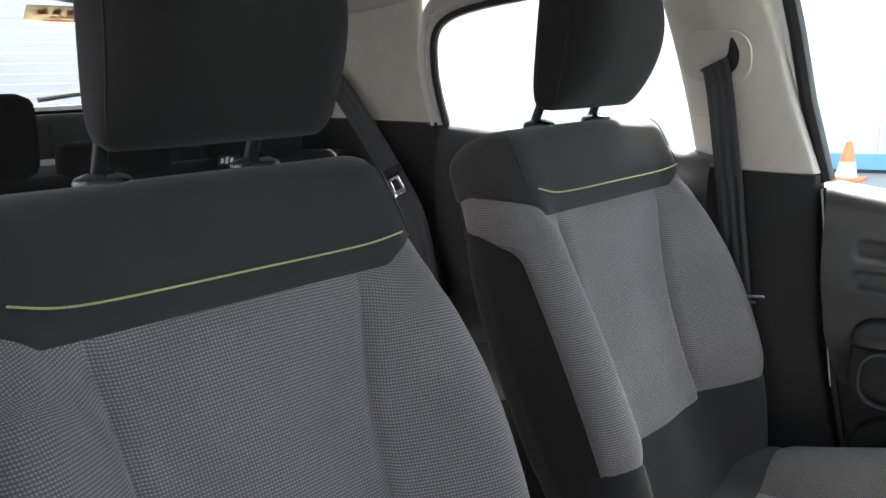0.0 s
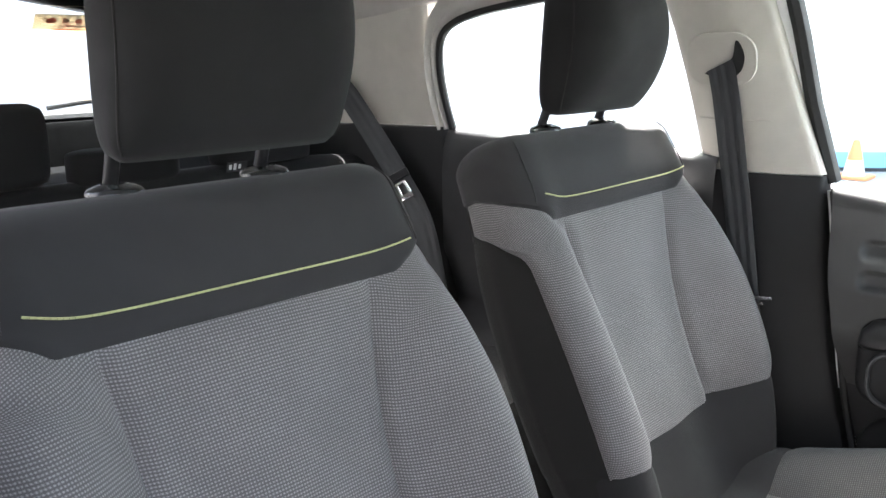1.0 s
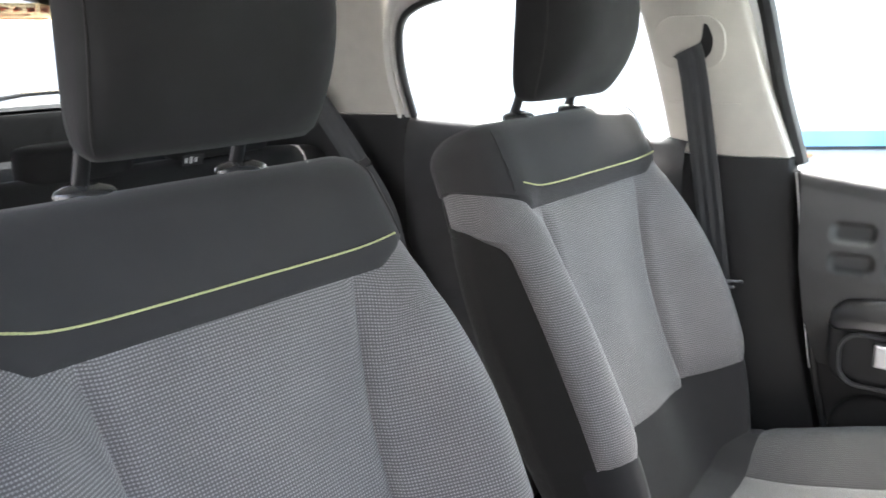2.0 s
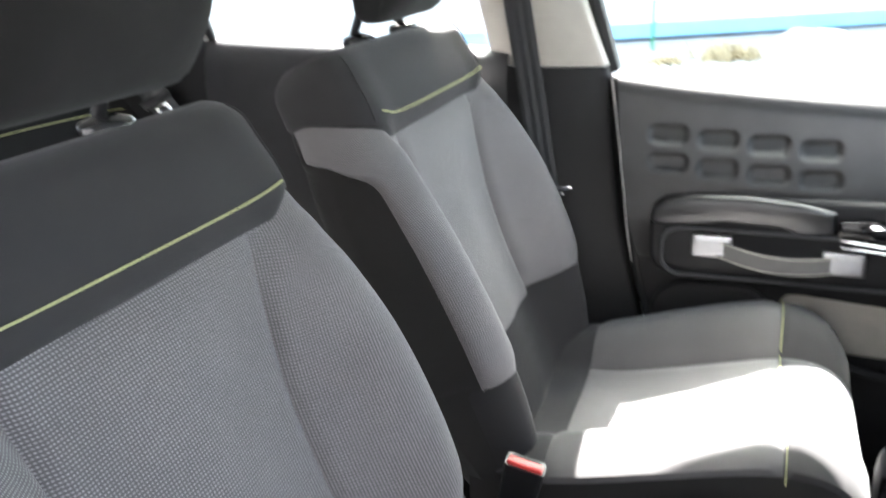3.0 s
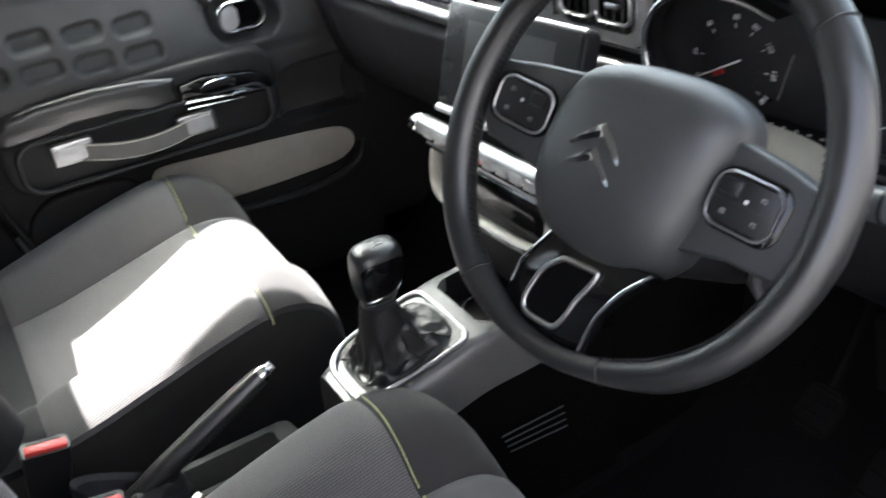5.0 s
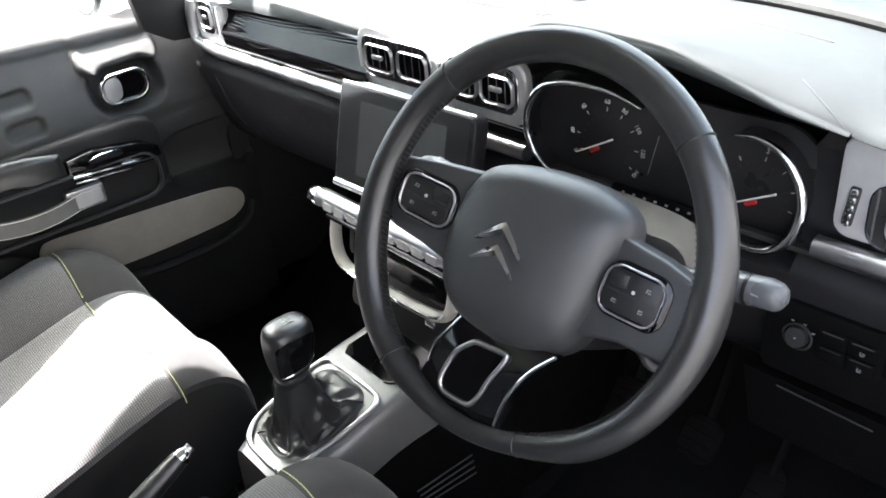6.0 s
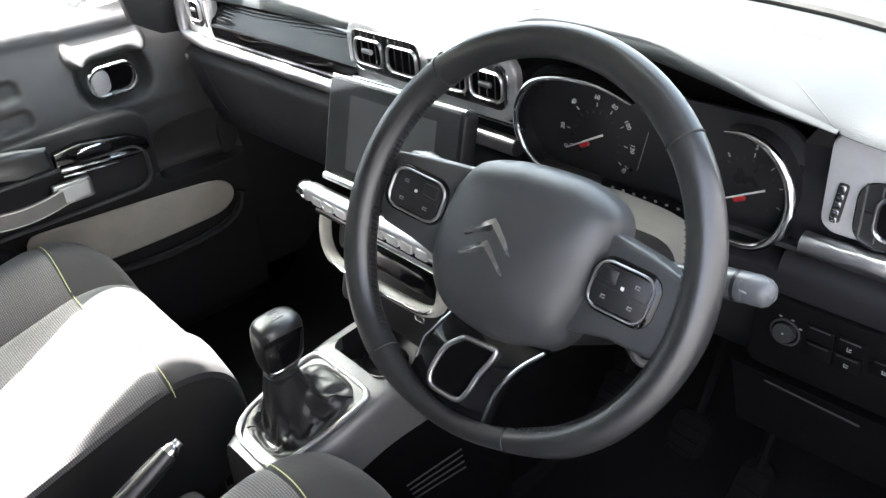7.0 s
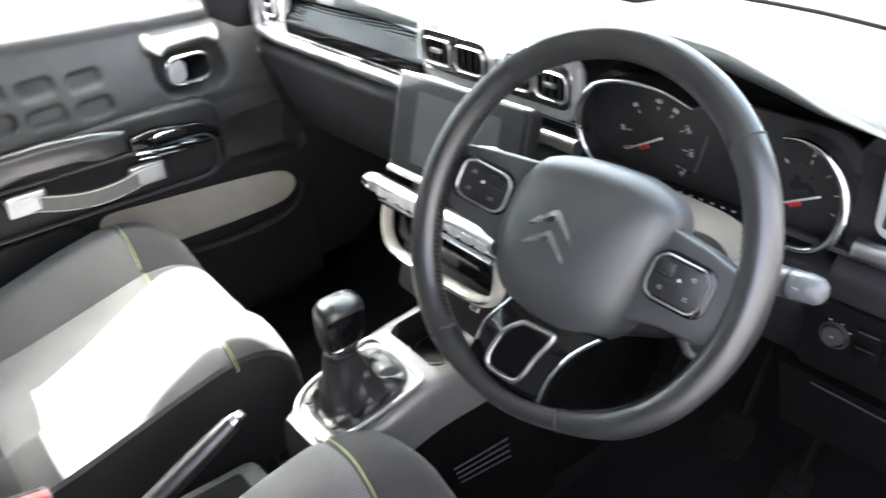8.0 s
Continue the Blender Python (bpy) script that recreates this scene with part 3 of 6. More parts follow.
# pull strap between two square fixings
def strap_at(a, b):
    y = 0.185 + 0.202 * a
    z = 0.663 - 0.013 * a - 0.010 * math.sin(math.pi * a) + (b - 0.5) * 0.030
    return (-0.566 + 0.020 * math.sin(math.pi * a), y, z)


st = part("pull_strap", joined(patch(strap_at, 30, 6), patch(lambda a, b: Vector(strap_at(a, b)) - Vector((0.004, 0, 0)), 30, 6)), STRAP, door, "grey leather pull strap")
for e in (0.06, 0.94):
    part("strap_stitching", tube([Vector(strap_at(k / 30, e)) + Vector((0.0012, 0, 0)) for k in range(31)], 0.0009, 5), STITCH_PALE, st)
for y, z in ((0.185, 0.663), (0.387, 0.650)):
    fx = part("strap_fixing", prism(rrect(0.064, 0.037, 0.004), 0.014, SIDE(y, z, -0.577), 0.003), SILVER, door, "brushed silver square strap fixing")
    part("fixing_face", prism(rrect(0.052, 0.026, 0.003), 0.003, SIDE(y, z, -0.5632), 0.001), SILVER_PL, fx)

# door release
rel = part("door_release", frame_ring([(p[0] + 0.524, p[1] + 0.789) for p in rrect(0.092, 0.058, 0.027, 8)], 0.0078, 0.009, SIDE(0, 0, -0.640), 0.35), CHROME, door, "chrome oval door release ring")
part("release_bowl", prism([(p[0] + 0.524, p[1] + 0.788) for p in rrect(0.080, 0.047, 0.022, 8)], 0.003, SIDE(0, 0, -0.642)), GLOSS, rel)
part("release_lever", prism([(p[0] + 0.503, p[1] + 0.789) for p in rrect(0.032, 0.042, 0.014, 6)], 0.006, SIDE(0, 0, -0.640), 0.004), SILVER_PL, rel, "silver release lever")

# pocket
pk = [(0.300, 0.528), (0.308, 0.548), (0.330, 0.556), (0.42, 0.550), (0.54, 0.542), (0.64, 0.533), (0.684, 0.524), (0.706, 0.506), (0.710, 0.484), (0.696, 0.465), (0.664, 0.453), (0.58, 0.449), (0.48, 0.449), (0.40, 0.455), (0.34, 0.478), (0.308, 0.505)]
part("door_pocket", prism(smooth2(pk + pk[:1], 5)[:-1], 0.020, SIDE(0, 0, -0.672), 0.006, 3), POCKET, door, "stone-coloured door pocket panel")
lip = [(-0.645, 0.34, 0.462), (-0.643, 0.42, 0.432), (-0.643, 0.52, 0.418), (-0.644, 0.62, 0.420), (-0.646, 0.68, 0.432), (-0.648, 0.712, 0.452), (-0.65, 0.724, 0.485)]
part("pocket_lip", tube([spline([(i, *p) for i, p in enumerate(lip)], k / 6) for k in range(6 * (len(lip) - 1) + 1)], 0.009, 8), BLACK, door)
part("speaker_cover", prism([(p[0] + 0.19, p[1] + 0.48) for p in rrect(0.22, 0.17, 0.07, 8)], 0.020, SIDE(0, 0, -0.662), 0.010, 3), BLACK, door, "black speaker cover")

# rear passenger door, seen past the seat
rd = thing("door_2", "closed rear passenger door with black trim", "door", (-0.66, -0.5, 0.25), kind="structure")


def rdoor_at(a, b):
    y = -0.805 + 0.625 * a
    top = 0.988 - 0.02 * a
    if b < 0.9:
        z = 0.25 + (top - 0.277) * b / 0.9
        return (-0.655 + 0.035 * min(1, max(0, (z - 0.6) / 0.12)) + 0.004 * math.sin(9 * z), y, z)
    k = (b - 0.9) / 0.1
    t = math.pi / 2 * min(1, k / 0.5)
    return (-0.62 - 0.027 * (1 - math.cos(t)) - 0.05 * max(0, k - 0.5) * 2, y, top - 0.027 + 0.027 * math.sin(t))


part("panel", patch(rdoor_at, 40, 60), GREY_PL, rd, "black grained rear door panel")
part("outer_skin", rbox((0.05, 0.80, 0.72), 0.02, pose(-0.745, -0.42, 0.58)), WHITE_BODY, rd, "white painted outer door skin")
wf_keys = [(-0.575, -0.28, 1.256), (-0.577, -0.40, 1.252), (-0.578, -0.52, 1.244), (-0.576, -0.66, 1.226), (-0.577, -0.735, 1.206), (-0.584, -0.775, 1.175), (-0.597, -0.791, 1.12), (-0.612, -0.793, 1.06), (-0.632, -0.786, 0.985)]
wf2 = [Vector(spline([(i, *p) for i, p in enumerate(wf_keys)], k / 6)) for k in range(6 * (len(wf_keys) - 1) + 1)]
part("window_frame", tube(wf2, 0.0085, 8), RUBBER, rd, "black window seal")


def surround_at(a, b):
    x = a * (len(wf2) - 1)
    i = min(int(x), len(wf2) - 2)
    p = wf2[i].lerp(wf2[i + 1], x - i)
    d = (wf2[i + 1] - wf2[i]).normalized()
    out = Vector((0, d.z, -d.y)).normalized()
    return p + out * (0.006 + (0.060 - 0.042 * min(1.0, max(0.0, (a - 0.40) / 0.25))) * b) + Vector((0.004 + 0.006 * math.sin(math.pi * min(1, b * 2.2)) + 0.020 * b, 0, 0))


part("window_surround", patch(surround_at, 60, 12), LINING, rd, "pale window surround")
pane = part("pane", loft([[(-0.655, -0.22, 0.96), (-0.59, -0.30, 1.25), (-0.59, -0.68, 1.225), (-0.60, -0.775, 1.18), (-0.65, -0.795, 0.98)], [(-0.658, -0.22, 0.96), (-0.593, -0.30, 1.25), (-0.593, -0.68, 1.225), (-0.603, -0.775, 1.18), (-0.653, -0.795, 0.98)]]), GLASS, rd)
pane.visible_shadow = False

# driver's door, swung wide open beside the camera: unseen, added to block side light
door_d = thing("door_3", "unseen driver's door, added open to block side light", "car door", (0.78, 0.76, 0.25), kind="structure")
DD = pose(0.80, 0.765, 0, 0, 0, -25)
part("panel", loft([[DD @ Vector((x, y, z)) for y, z in ((-0.05, 0.24), (-0.055, 0.60), (-0.05, 0.86), (-0.02, 0.90), (0.02, 0.90), (0.05, 0.80), (0.055, 0.5), (0.03, 0.24))] for x in (0.0, 0.35, 0.70, 1.0)]), BLACK, door_d, "dark lining of the open door")
part("window_frame", tube([DD @ Vector(p) for p in ((0.02, 0.0, 0.90), (0.22, 0.0, 1.08), (0.45, 0.0, 1.27), (0.75, 0.0, 1.32), (0.95, 0.0, 1.28), (1.0, 0.0, 0.90))], 0.016, 8), RUBBER, door_d)

# ---------------------------------------------------------------- front seats
LEAN_BACK = radians(24)
BACK_UP = Vector((0, -math.sin(LEAN_BACK), math.cos(LEAN_BACK)))
BACK_OUT = Vector((0, math.cos(LEAN_BACK), math.sin(LEAN_BACK)))
BACK_AT = Vector((0, -0.0285, 0.5035))
# s, seam x, bolster ridge x, half width, ridge height, middle depth
BACK_ROWS = [(-0.06, 0.120, 0.175, 0.215, 0.035, -0.036), (0.0, 0.122, 0.184, 0.235, 0.052, -0.034), (0.06, 0.124, 0.192, 0.25, 0.066, -0.034),
             (0.114, 0.125, 0.199, 0.259, 0.073, -0.033), (0.20, 0.125, 0.208, 0.266, 0.077, -0.032), (0.30, 0.127, 0.213, 0.268, 0.066, -0.024),
             (0.38, 0.136, 0.212, 0.262, 0.043, -0.012), (0.43, 0.144, 0.208, 0.253, 0.023, -0.003), (0.456, 0.147, 0.206, 0.246, 0.012, 0.003), (0.49, 0.146, 0.202, 0.239, 0.003, 0.016),
             (0.54, 0.14, 0.197, 0.235, 0.001, 0.013), (0.60, 0.13, 0.192, 0.231, 0.0, 0.008)]
BACK_TOP, BACK_REAR = 0.590, -0.115


def back_surface(cx):
    def at(u, s):
        xs, xr, xw, b, d0 = spline(BACK_ROWS, s)
        r = 0.038
        k = min(1.0, max(0.0, (s - (BACK_TOP - r)) / r))
        inset = r * (1 - math.sqrt(max(0.0, 1 - k * k)))
        fall = 0.024 - 0.012 * min(1.0, max(0.0, (s - 0.42) / 0.09))
        keys = [(-0.2, -xs * 0.9, d0), (0.0, 0.0, d0 + 0.002), (0.22, xs, d0), (0.36, xr, d0 + b), (0.45, xw - 0.010, d0 + b - fall),
                (0.52, xw, d0 + 0.5 * b - 0.019 - fall), (0.70, xw - 0.004, BACK_REAR + 0.04), (0.77, xw - 0.03, BACK_REAR + 0.004), (1.0, 0.0, BACK_REAR)]
        x, d = spline(keys, abs(u))
        mid = (d0 + BACK_REAR) / 2
        d = mid + (d - mid) * max(0.02, (0.062 - inset) / 0.062)
        x = x * (xw - inset) / xw
        x = x if u >= 0 else -x
        return Vector((cx + x, 0, 0)) + BACK_AT + BACK_UP * s + BACK_OUT * d
    return at


# y, seam x, seam z, ridge x, ridge z, half width, foot z
CUSH_ROWS = [(-0.1, 0.115, 0.465, 0.178, 0.49, 0.225, 0.36), (-0.03, 0.114, 0.464, 0.182, 0.504, 0.245, 0.35), (0.06, 0.112, 0.473, 0.185, 0.526, 0.254, 0.34),
             (0.15, 0.108, 0.495, 0.187, 0.552, 0.257, 0.34), (0.24, 0.103, 0.521, 0.186, 0.576, 0.257, 0.34), (0.3, 0.099, 0.537, 0.183, 0.586, 0.255, 0.34),
             (0.35, 0.096, 0.538, 0.178, 0.577, 0.25, 0.345), (0.385, 0.094, 0.523, 0.171, 0.550, 0.242, 0.35), (0.405, 0.092, 0.495, 0.165, 0.51, 0.234, 0.36),
             (0.412, 0.090, 0.46, 0.160, 0.465, 0.228, 0.37)]
# share along the cushion, then the place on the profile: rear to nose, then down the front
CUSH_PATH = [(0.0, -0.10), (0.2, 0.0), (0.4, 0.10), (0.6, 0.20), (0.8, 0.30), (0.9, 0.355), (0.96, 0.392), (1.0, 0.408), (1.12, 0.412)]


def cushion_surface(cx):
    def at(u, v):
        y = float(spline(CUSH_PATH, v)[0])
        xs, zs, xr, zr, xw, zf = spline(CUSH_ROWS, y)
        drop = max(0.0, v - 1.0)
        zs, zr = zs - drop * 0.9, zr - drop * 0.9
        zf = min(zf, zs - 0.05)
        keys = [(-0.2, -xs, zs), (0.0, 0.0, zs - 0.004), (0.22, xs, zs), (0.30, (xs + xr) / 2, zs + (zr - zs) * 0.72), (0.40, xr, zr), (0.50, xw - 0.008, zr - 0.022),
                (0.58, xw, zr - 0.06), (1.0, xw - 0.012, zf)]
        x, z = spline(keys, abs(u))
        return Vector((cx + (x if u >= 0 else -x), y, z))
    return at


def stitched(name, surf, pts, parent, material, r=0.0014, lift=0.002, pitch=0.0048):
    """A row of separate stitches along points of a surface."""
    ps = [Vector(surf(u, v)) for u, v in pts]
    ns = []
    for u, v in pts:
        e = 1e-3
        n = (Vector(surf(u + e, v)) - Vector(surf(u - e, v))).cross(Vector(surf(u, v + e)) - Vector(surf(u, v - e))).normalized()
        ns.append(n)
    length = sum((b - a).length for a, b in zip(ps, ps[1:]))
    count = max(2, int(length / pitch))
    cum = [0.0]
    for a, b in zip(ps, ps[1:]):
        cum.append(cum[-1] + (b - a).length)

    def along(d):
        for i in range(len(ps) - 1):
            if d <= cum[i + 1] or i == len(ps) - 2:
                t = (d - cum[i]) / max(1e-9, cum[i + 1] - cum[i])
                return ps[i].lerp(ps[i + 1], t) + ns[i].lerp(ns[i + 1], t) * lift
    bm = bmesh.new()
    for k in range(count):
        a, b = along(length * (k + 0.0) / count), along(length * (k + 1.0) / count)
        piece = tube([a, a.lerp(b, 0.25) + ns[0] * 0.0005, a.lerp(b, 0.75) + ns[0] * 0.0005, b], [r * 0.75, r, r, r * 0.75], 5)
        me = bpy.data.meshes.new("tmp")
        piece.to_mesh(me)
        piece.free()
        bm.from_mesh(me)
        bpy.data.meshes.remove(me)
    return part(name, bm, material, parent)


def headrest(parent, cx, z0, z1, y0, half, label=""):
    """A rounded head restraint, narrower and slimmer towards its foot."""
    def at(u, v):
        z = z0 + (z1 - z0) * v
        e = abs(2 * v - 1)
        inset = 1 - (1 - e ** 8) ** (1 / 3.0)
        w = half * (1 - 0.08 * max(0.0, (v - 0.5) / 0.5) ** 2 - 0.02 * max(0.0, (0.3 - v) / 0.3) ** 2) * (1 - 0.16 * inset)
        a = 2 * math.pi * u
        ca, sa = math.cos(a), math.sin(a)
        bulge = 0.066 * max(0.0, 1 - ca * ca) ** 0.3 * max(0.0, math.sin(math.pi * min(1.0, 0.04 + 0.96 * v))) ** 0.8
        d = (0.006 + bulge if sa > 0 else 0.040) * (1 - 0.6 * inset)
        x = w * math.copysign(abs(ca) ** 0.42, ca)
        y = d * math.copysign(abs(sa) ** 0.55, sa)
        return Vector((cx + x, y0 + y + (z - z0) * 0.06, z))
    n, m = 64, 30
    rings = [[at(i / n, 0.002 + 0.996 * j / m) for i in range(n)] for j in range(m + 1)]
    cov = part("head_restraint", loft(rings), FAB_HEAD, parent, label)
    for sgn in (1, -1):
        pts = [at((0.062 if sgn > 0 else 0.438), 0.03 + 0.94 * j / 30) for j in range(31)]
        part("piping", tube([p + Vector((0, 0.0004, 0)) for p in pts], 0.0011, 6), FAB_SIDE, cov)
    return cov


def front_seat(cx, name, label):
    seat = thing(name, label, "car seat", (cx, 0.1, 0.24))
    S = back_surface(cx)
    B = dict(sign=-1)
    part("backrest_lower", patch(puffed(S, -0.5, 0.5, -0.05, 0.118, 0.004, 0.1, **B), 40, 14), FAB_LOW, seat, "lower part of the backrest, darkened as shade")

    def seam(u):
        return 0.456 + 0.058 * min(1.0, max(0.0, (abs(u) - 0.30) / 0.40)) ** 0.8

    def wing(sgn):
        return lambda b: sgn * float(spline([(0.0, 0.462), (0.70, 0.462), (0.745, 0.467), (0.775, 0.484), (0.80, 0.518), (0.825, 0.574), (0.85, 0.645), (0.875, 0.718), (0.885, 0.74), (1.0, 0.74)], b)[0])
    part("centre_panel", patch(puffed(S, 0.22, -0.22, 0.102, 0.456, 0.010, 0.07, **B), 56, 44), FAB_GREY, seat, "grey dotted knit centre panel")
    for sgn in (1, -1):
        part("backrest_bolster", patch(puffed(S, sgn * 0.22, wing(sgn), lambda a: 0.104 + 0.016 * (1 - a) ** 3 + 0.010 * a ** 6, lambda a: seam(0.22 + 0.52 * a), 0.010, 0.12, **B), 36, 56), FAB_GREY, seat, "grey knit side bolster")
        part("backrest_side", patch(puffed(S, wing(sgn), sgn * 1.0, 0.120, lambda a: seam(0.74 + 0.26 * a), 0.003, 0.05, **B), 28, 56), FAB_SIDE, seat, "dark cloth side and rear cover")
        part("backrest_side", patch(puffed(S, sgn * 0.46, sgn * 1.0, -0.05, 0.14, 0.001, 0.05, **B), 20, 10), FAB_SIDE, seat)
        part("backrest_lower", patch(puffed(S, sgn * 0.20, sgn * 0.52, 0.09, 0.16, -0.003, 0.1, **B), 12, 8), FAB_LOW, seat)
    part("top_pad", patch(puffed(S, -1.0, 1.0, lambda a: seam(2 * a - 1), BACK_TOP, 0.004, 0.03, **B), 110, 24), FAB_DARK, seat, "charcoal padded backrest top")
    stitched("top_stitching", S, [(-0.36 + 0.72 * k / 40, 0.482 + (0.010 if k > 20 else 0.004) * abs(-1 + k / 20) ** 4) for k in range(41)], seat, STITCH, 0.0012, -0.0048)
    for sgn in (1, -1):
        part("piping", tube([S(sgn * 0.405, 0.484 + (BACK_TOP - 0.500) * j / 24) + BACK_OUT * 0.0028 for j in range(25)], 0.0011, 6), FAB_DARK, seat)
    C = cushion_surface(cx)
    part("cushion_rear", patch(puffed(C, 0.5, -0.5, 0.0, 0.215, 0.003, 0.06), 40, 12), FAB_DARK, seat, "smooth dark rear of the cushion")
    part("cushion_panel", patch(puffed(C, 0.22, -0.22, 0.215, 0.80, 0.006, 0.06), 30, 36), FAB_GREY, seat, "grey dotted knit cushion panel")
    part("cushion_panel", patch(puffed(C, 0.22, -0.22, 0.80, 1.12, 0.0056, 0.06), 30, 26), FAB_NOSE, seat, "smooth slate cushion nose")
    for sgn in (1, -1):
        part("cushion_bolster", patch(puffed(C, sgn * 0.22, sgn * 0.52, 0.215, 0.80, 0.005, 0.08), 18, 36), FAB_BOLSTER, seat, "fine dark grey ribbed bolster")
        part("bolster_nose", patch(puffed(C, sgn * 0.22, sgn * 0.52, 0.80, 1.12, 0.004, 0.08), 18, 24), FAB_DARK, seat, "smooth black bolster nose")
        part("cushion_side", patch(puffed(C, sgn * 0.52, sgn * 1.0, 0.0, 1.12, 0.002, 0.03), 14, 50), FAB_SIDE, seat, "black cloth side skirt")
        stitched("cushion_stitching", C, [(sgn * (0.235 + 0.30 * k / 24), 0.806) for k in range(25)], seat, STITCH, 0.0008, 0.0035)
    stitched("cushion_stitching", C, [(-0.215 + 0.43 * k / 30, 0.806) for k in range(31)], seat, STITCH, 0.0008, 0.0035)
    part("seat_base", rbox((0.43, 0.44, 0.10), 0.02, pose(cx, 0.14, 0.31)), BLACK, seat)
    for sgn in (1, -1):
        part("seat_rail", rbox((0.035, 0.5, 0.045), 0.006, pose(cx + sgn * 0.19, 0.14, 0.243)), SATIN, seat)
        foot = BACK_AT + BACK_UP * 0.597 + BACK_OUT * -0.032
        fx = cx + sgn * 0.0805
        ring = loft([[(fx + r * math.cos(2 * math.pi * k / 28), foot.y + 0.009 + 0.85 * r * math.sin(2 * math.pi * k / 28), foot.z + 0.003 + h) for k in range(28)]
                     for r, h in ((0.025, -0.016), (0.0265, -0.008), (0.0265, -0.004), (0.024, -0.001), (0.019, 0.001), (0.012, 0.003), (0.010, -0.003))])
        collar = part("post_guide", ring, GUIDE, seat, "oval shiny black plastic post guide")
        part("post", tube([(fx, foot.y, foot.z), (fx, foot.y + 0.012, foot.z + 0.030), (fx, foot.y + 0.030, foot.z + 0.07)], 0.0068, 12), SATIN, seat)
    headrest(seat, cx, foot.z + 0.022, foot.z + 0.250, foot.y + 0.046, 0.124, "charcoal padded head restraint")
    return seat


passenger_seat = front_seat(-0.342, "front_seat", "grey knit and charcoal car seat, cushion lit by the sun")
driver_seat = copy_thing(passenger_seat, pose(0.3465, -0.0876, 0.4962, 0.75, 0, -1.9) @ pose(0, 0.2, -0.26))
tagged(driver_seat, "grey knit and charcoal driver's seat with lime stitching")
for c_ in driver_seat.children:
    if c_.name.startswith("head_restraint"):
        c_.location += Vector((-0.016, 0.008, 0.006))
    if c_.name.startswith(("cushion", "bolster_nose")):
        c_.location += Vector((0, 0, -0.011))
for s_ in (passenger_seat, driver_seat):
    tagged(s_, group="front seats")

# ---------------------------------------------------------------- dashboard
DM = Matrix.Translation((0, 0.70, 0.838)) @ pose(0, 0, 0, 0, -1.4, 2.4)


def dpt(x, y, z):
    return DM @ Vector((x, y, z))


def DF(x, y, z, tilt=0.0):
    """Outline frame on the dashboard's face, height towards the driver."""
    return DM @ FACE(x, y, z, tilt)


dash = thing("dashboard", "dark dashboard with chrome strip and sunlit top", "dashboard", dpt(0, 0.2, -0.2))


def hood(x):
    return float(spline([(0.08, 0.0), (0.145, 0.60), (0.21, 0.98), (0.33, 1.08), (0.40, 1.01), (0.44, 0.94), (0.50, 0.76), (0.555, 0.56), (0.67, 0.53)], x)[0])


def dash_top(a, b):
    x = -0.66 + 1.33 * a
    h = hood(x)
    keys = [(0.0, 0.016, 0.088), (0.04, 0.001, 0.094), (0.09, 0.005, 0.105), (0.15, 0.020, 0.115), (0.25, 0.056, 0.121), (0.4, 0.12, 0.124), (0.75, 0.34, 0.128), (1.0, 0.55, 0.115)]
    y, z = spline(keys, b)
    f = max(0.0, 1 - b / 0.6)
    z += 0.011 * max(0.0, min(1.0, (0.47 - x) / 0.10)) * min(1.0, h) * max(0.0, min(1.0, (0.20 - b) / 0.12))
    return dpt(x, y - 0.035 * h * f, z + 0.067 * h * (1 - b) ** 1.05 - 0.02 * abs(x / 0.7) ** 3)


part("dash_top", patch(dash_top, 150, 44), DASH_PL, dash, "charcoal soft dashboard top bleached by sun")
part("top_stitching", joined(*[tube([dash_top(0.898 - 0.042 * (k + d) / 30, 0.055 + 0.110 * (k + d) / 30) + Vector((0, 0, 0.0006)) for d in (0.0, 0.45)], 0.0005, 5) for k in range(30)]), STALK, dash)


part("top_seam", tube([dash_top(0.30 + 0.537 * k / 30, 0.416) + Vector((0, 0, 0.0003)) for k in range(31)], 0.0009, 6), RUBBER, dash)


def hood_lip(a, b):
    x = 0.120 + 0.416 * a
    p = dash_top((x + 0.66) / 1.33, 0.06)
    keys = [(0.0, 0.004, 0.001), (0.12, -0.0025, -0.002), (0.26, -0.0055, -0.007), (0.40, -0.0045, -0.012), (0.52, 0.002, -0.0155), (0.62, 0.022, -0.0155), (0.84, 0.088, -0.010), (1.0, 0.096, -0.085)]
    dy, dz = spline(keys, b)
    k = 0.20 + 0.80 * min(1.0, max(0.0, math.sin(math.pi * min(1.0, a * 1.02)))) ** 0.5
    return p + Vector((0, dy, dz * k))


part("hood_lip", patch(hood_lip, 40, 14, 0.0, 1.0, 0.0, 0.52), DASH_PL, dash, "charcoal rolled lip of the instrument hood")
# Same moulding as the lip; its shade is painted in with DEEP.
part("hood_underside", patch(hood_lip, 40, 14, 0.0, 1.0, 0.52, 1.0), DEEP, dash, "underside of the instrument hood, shade painted black")


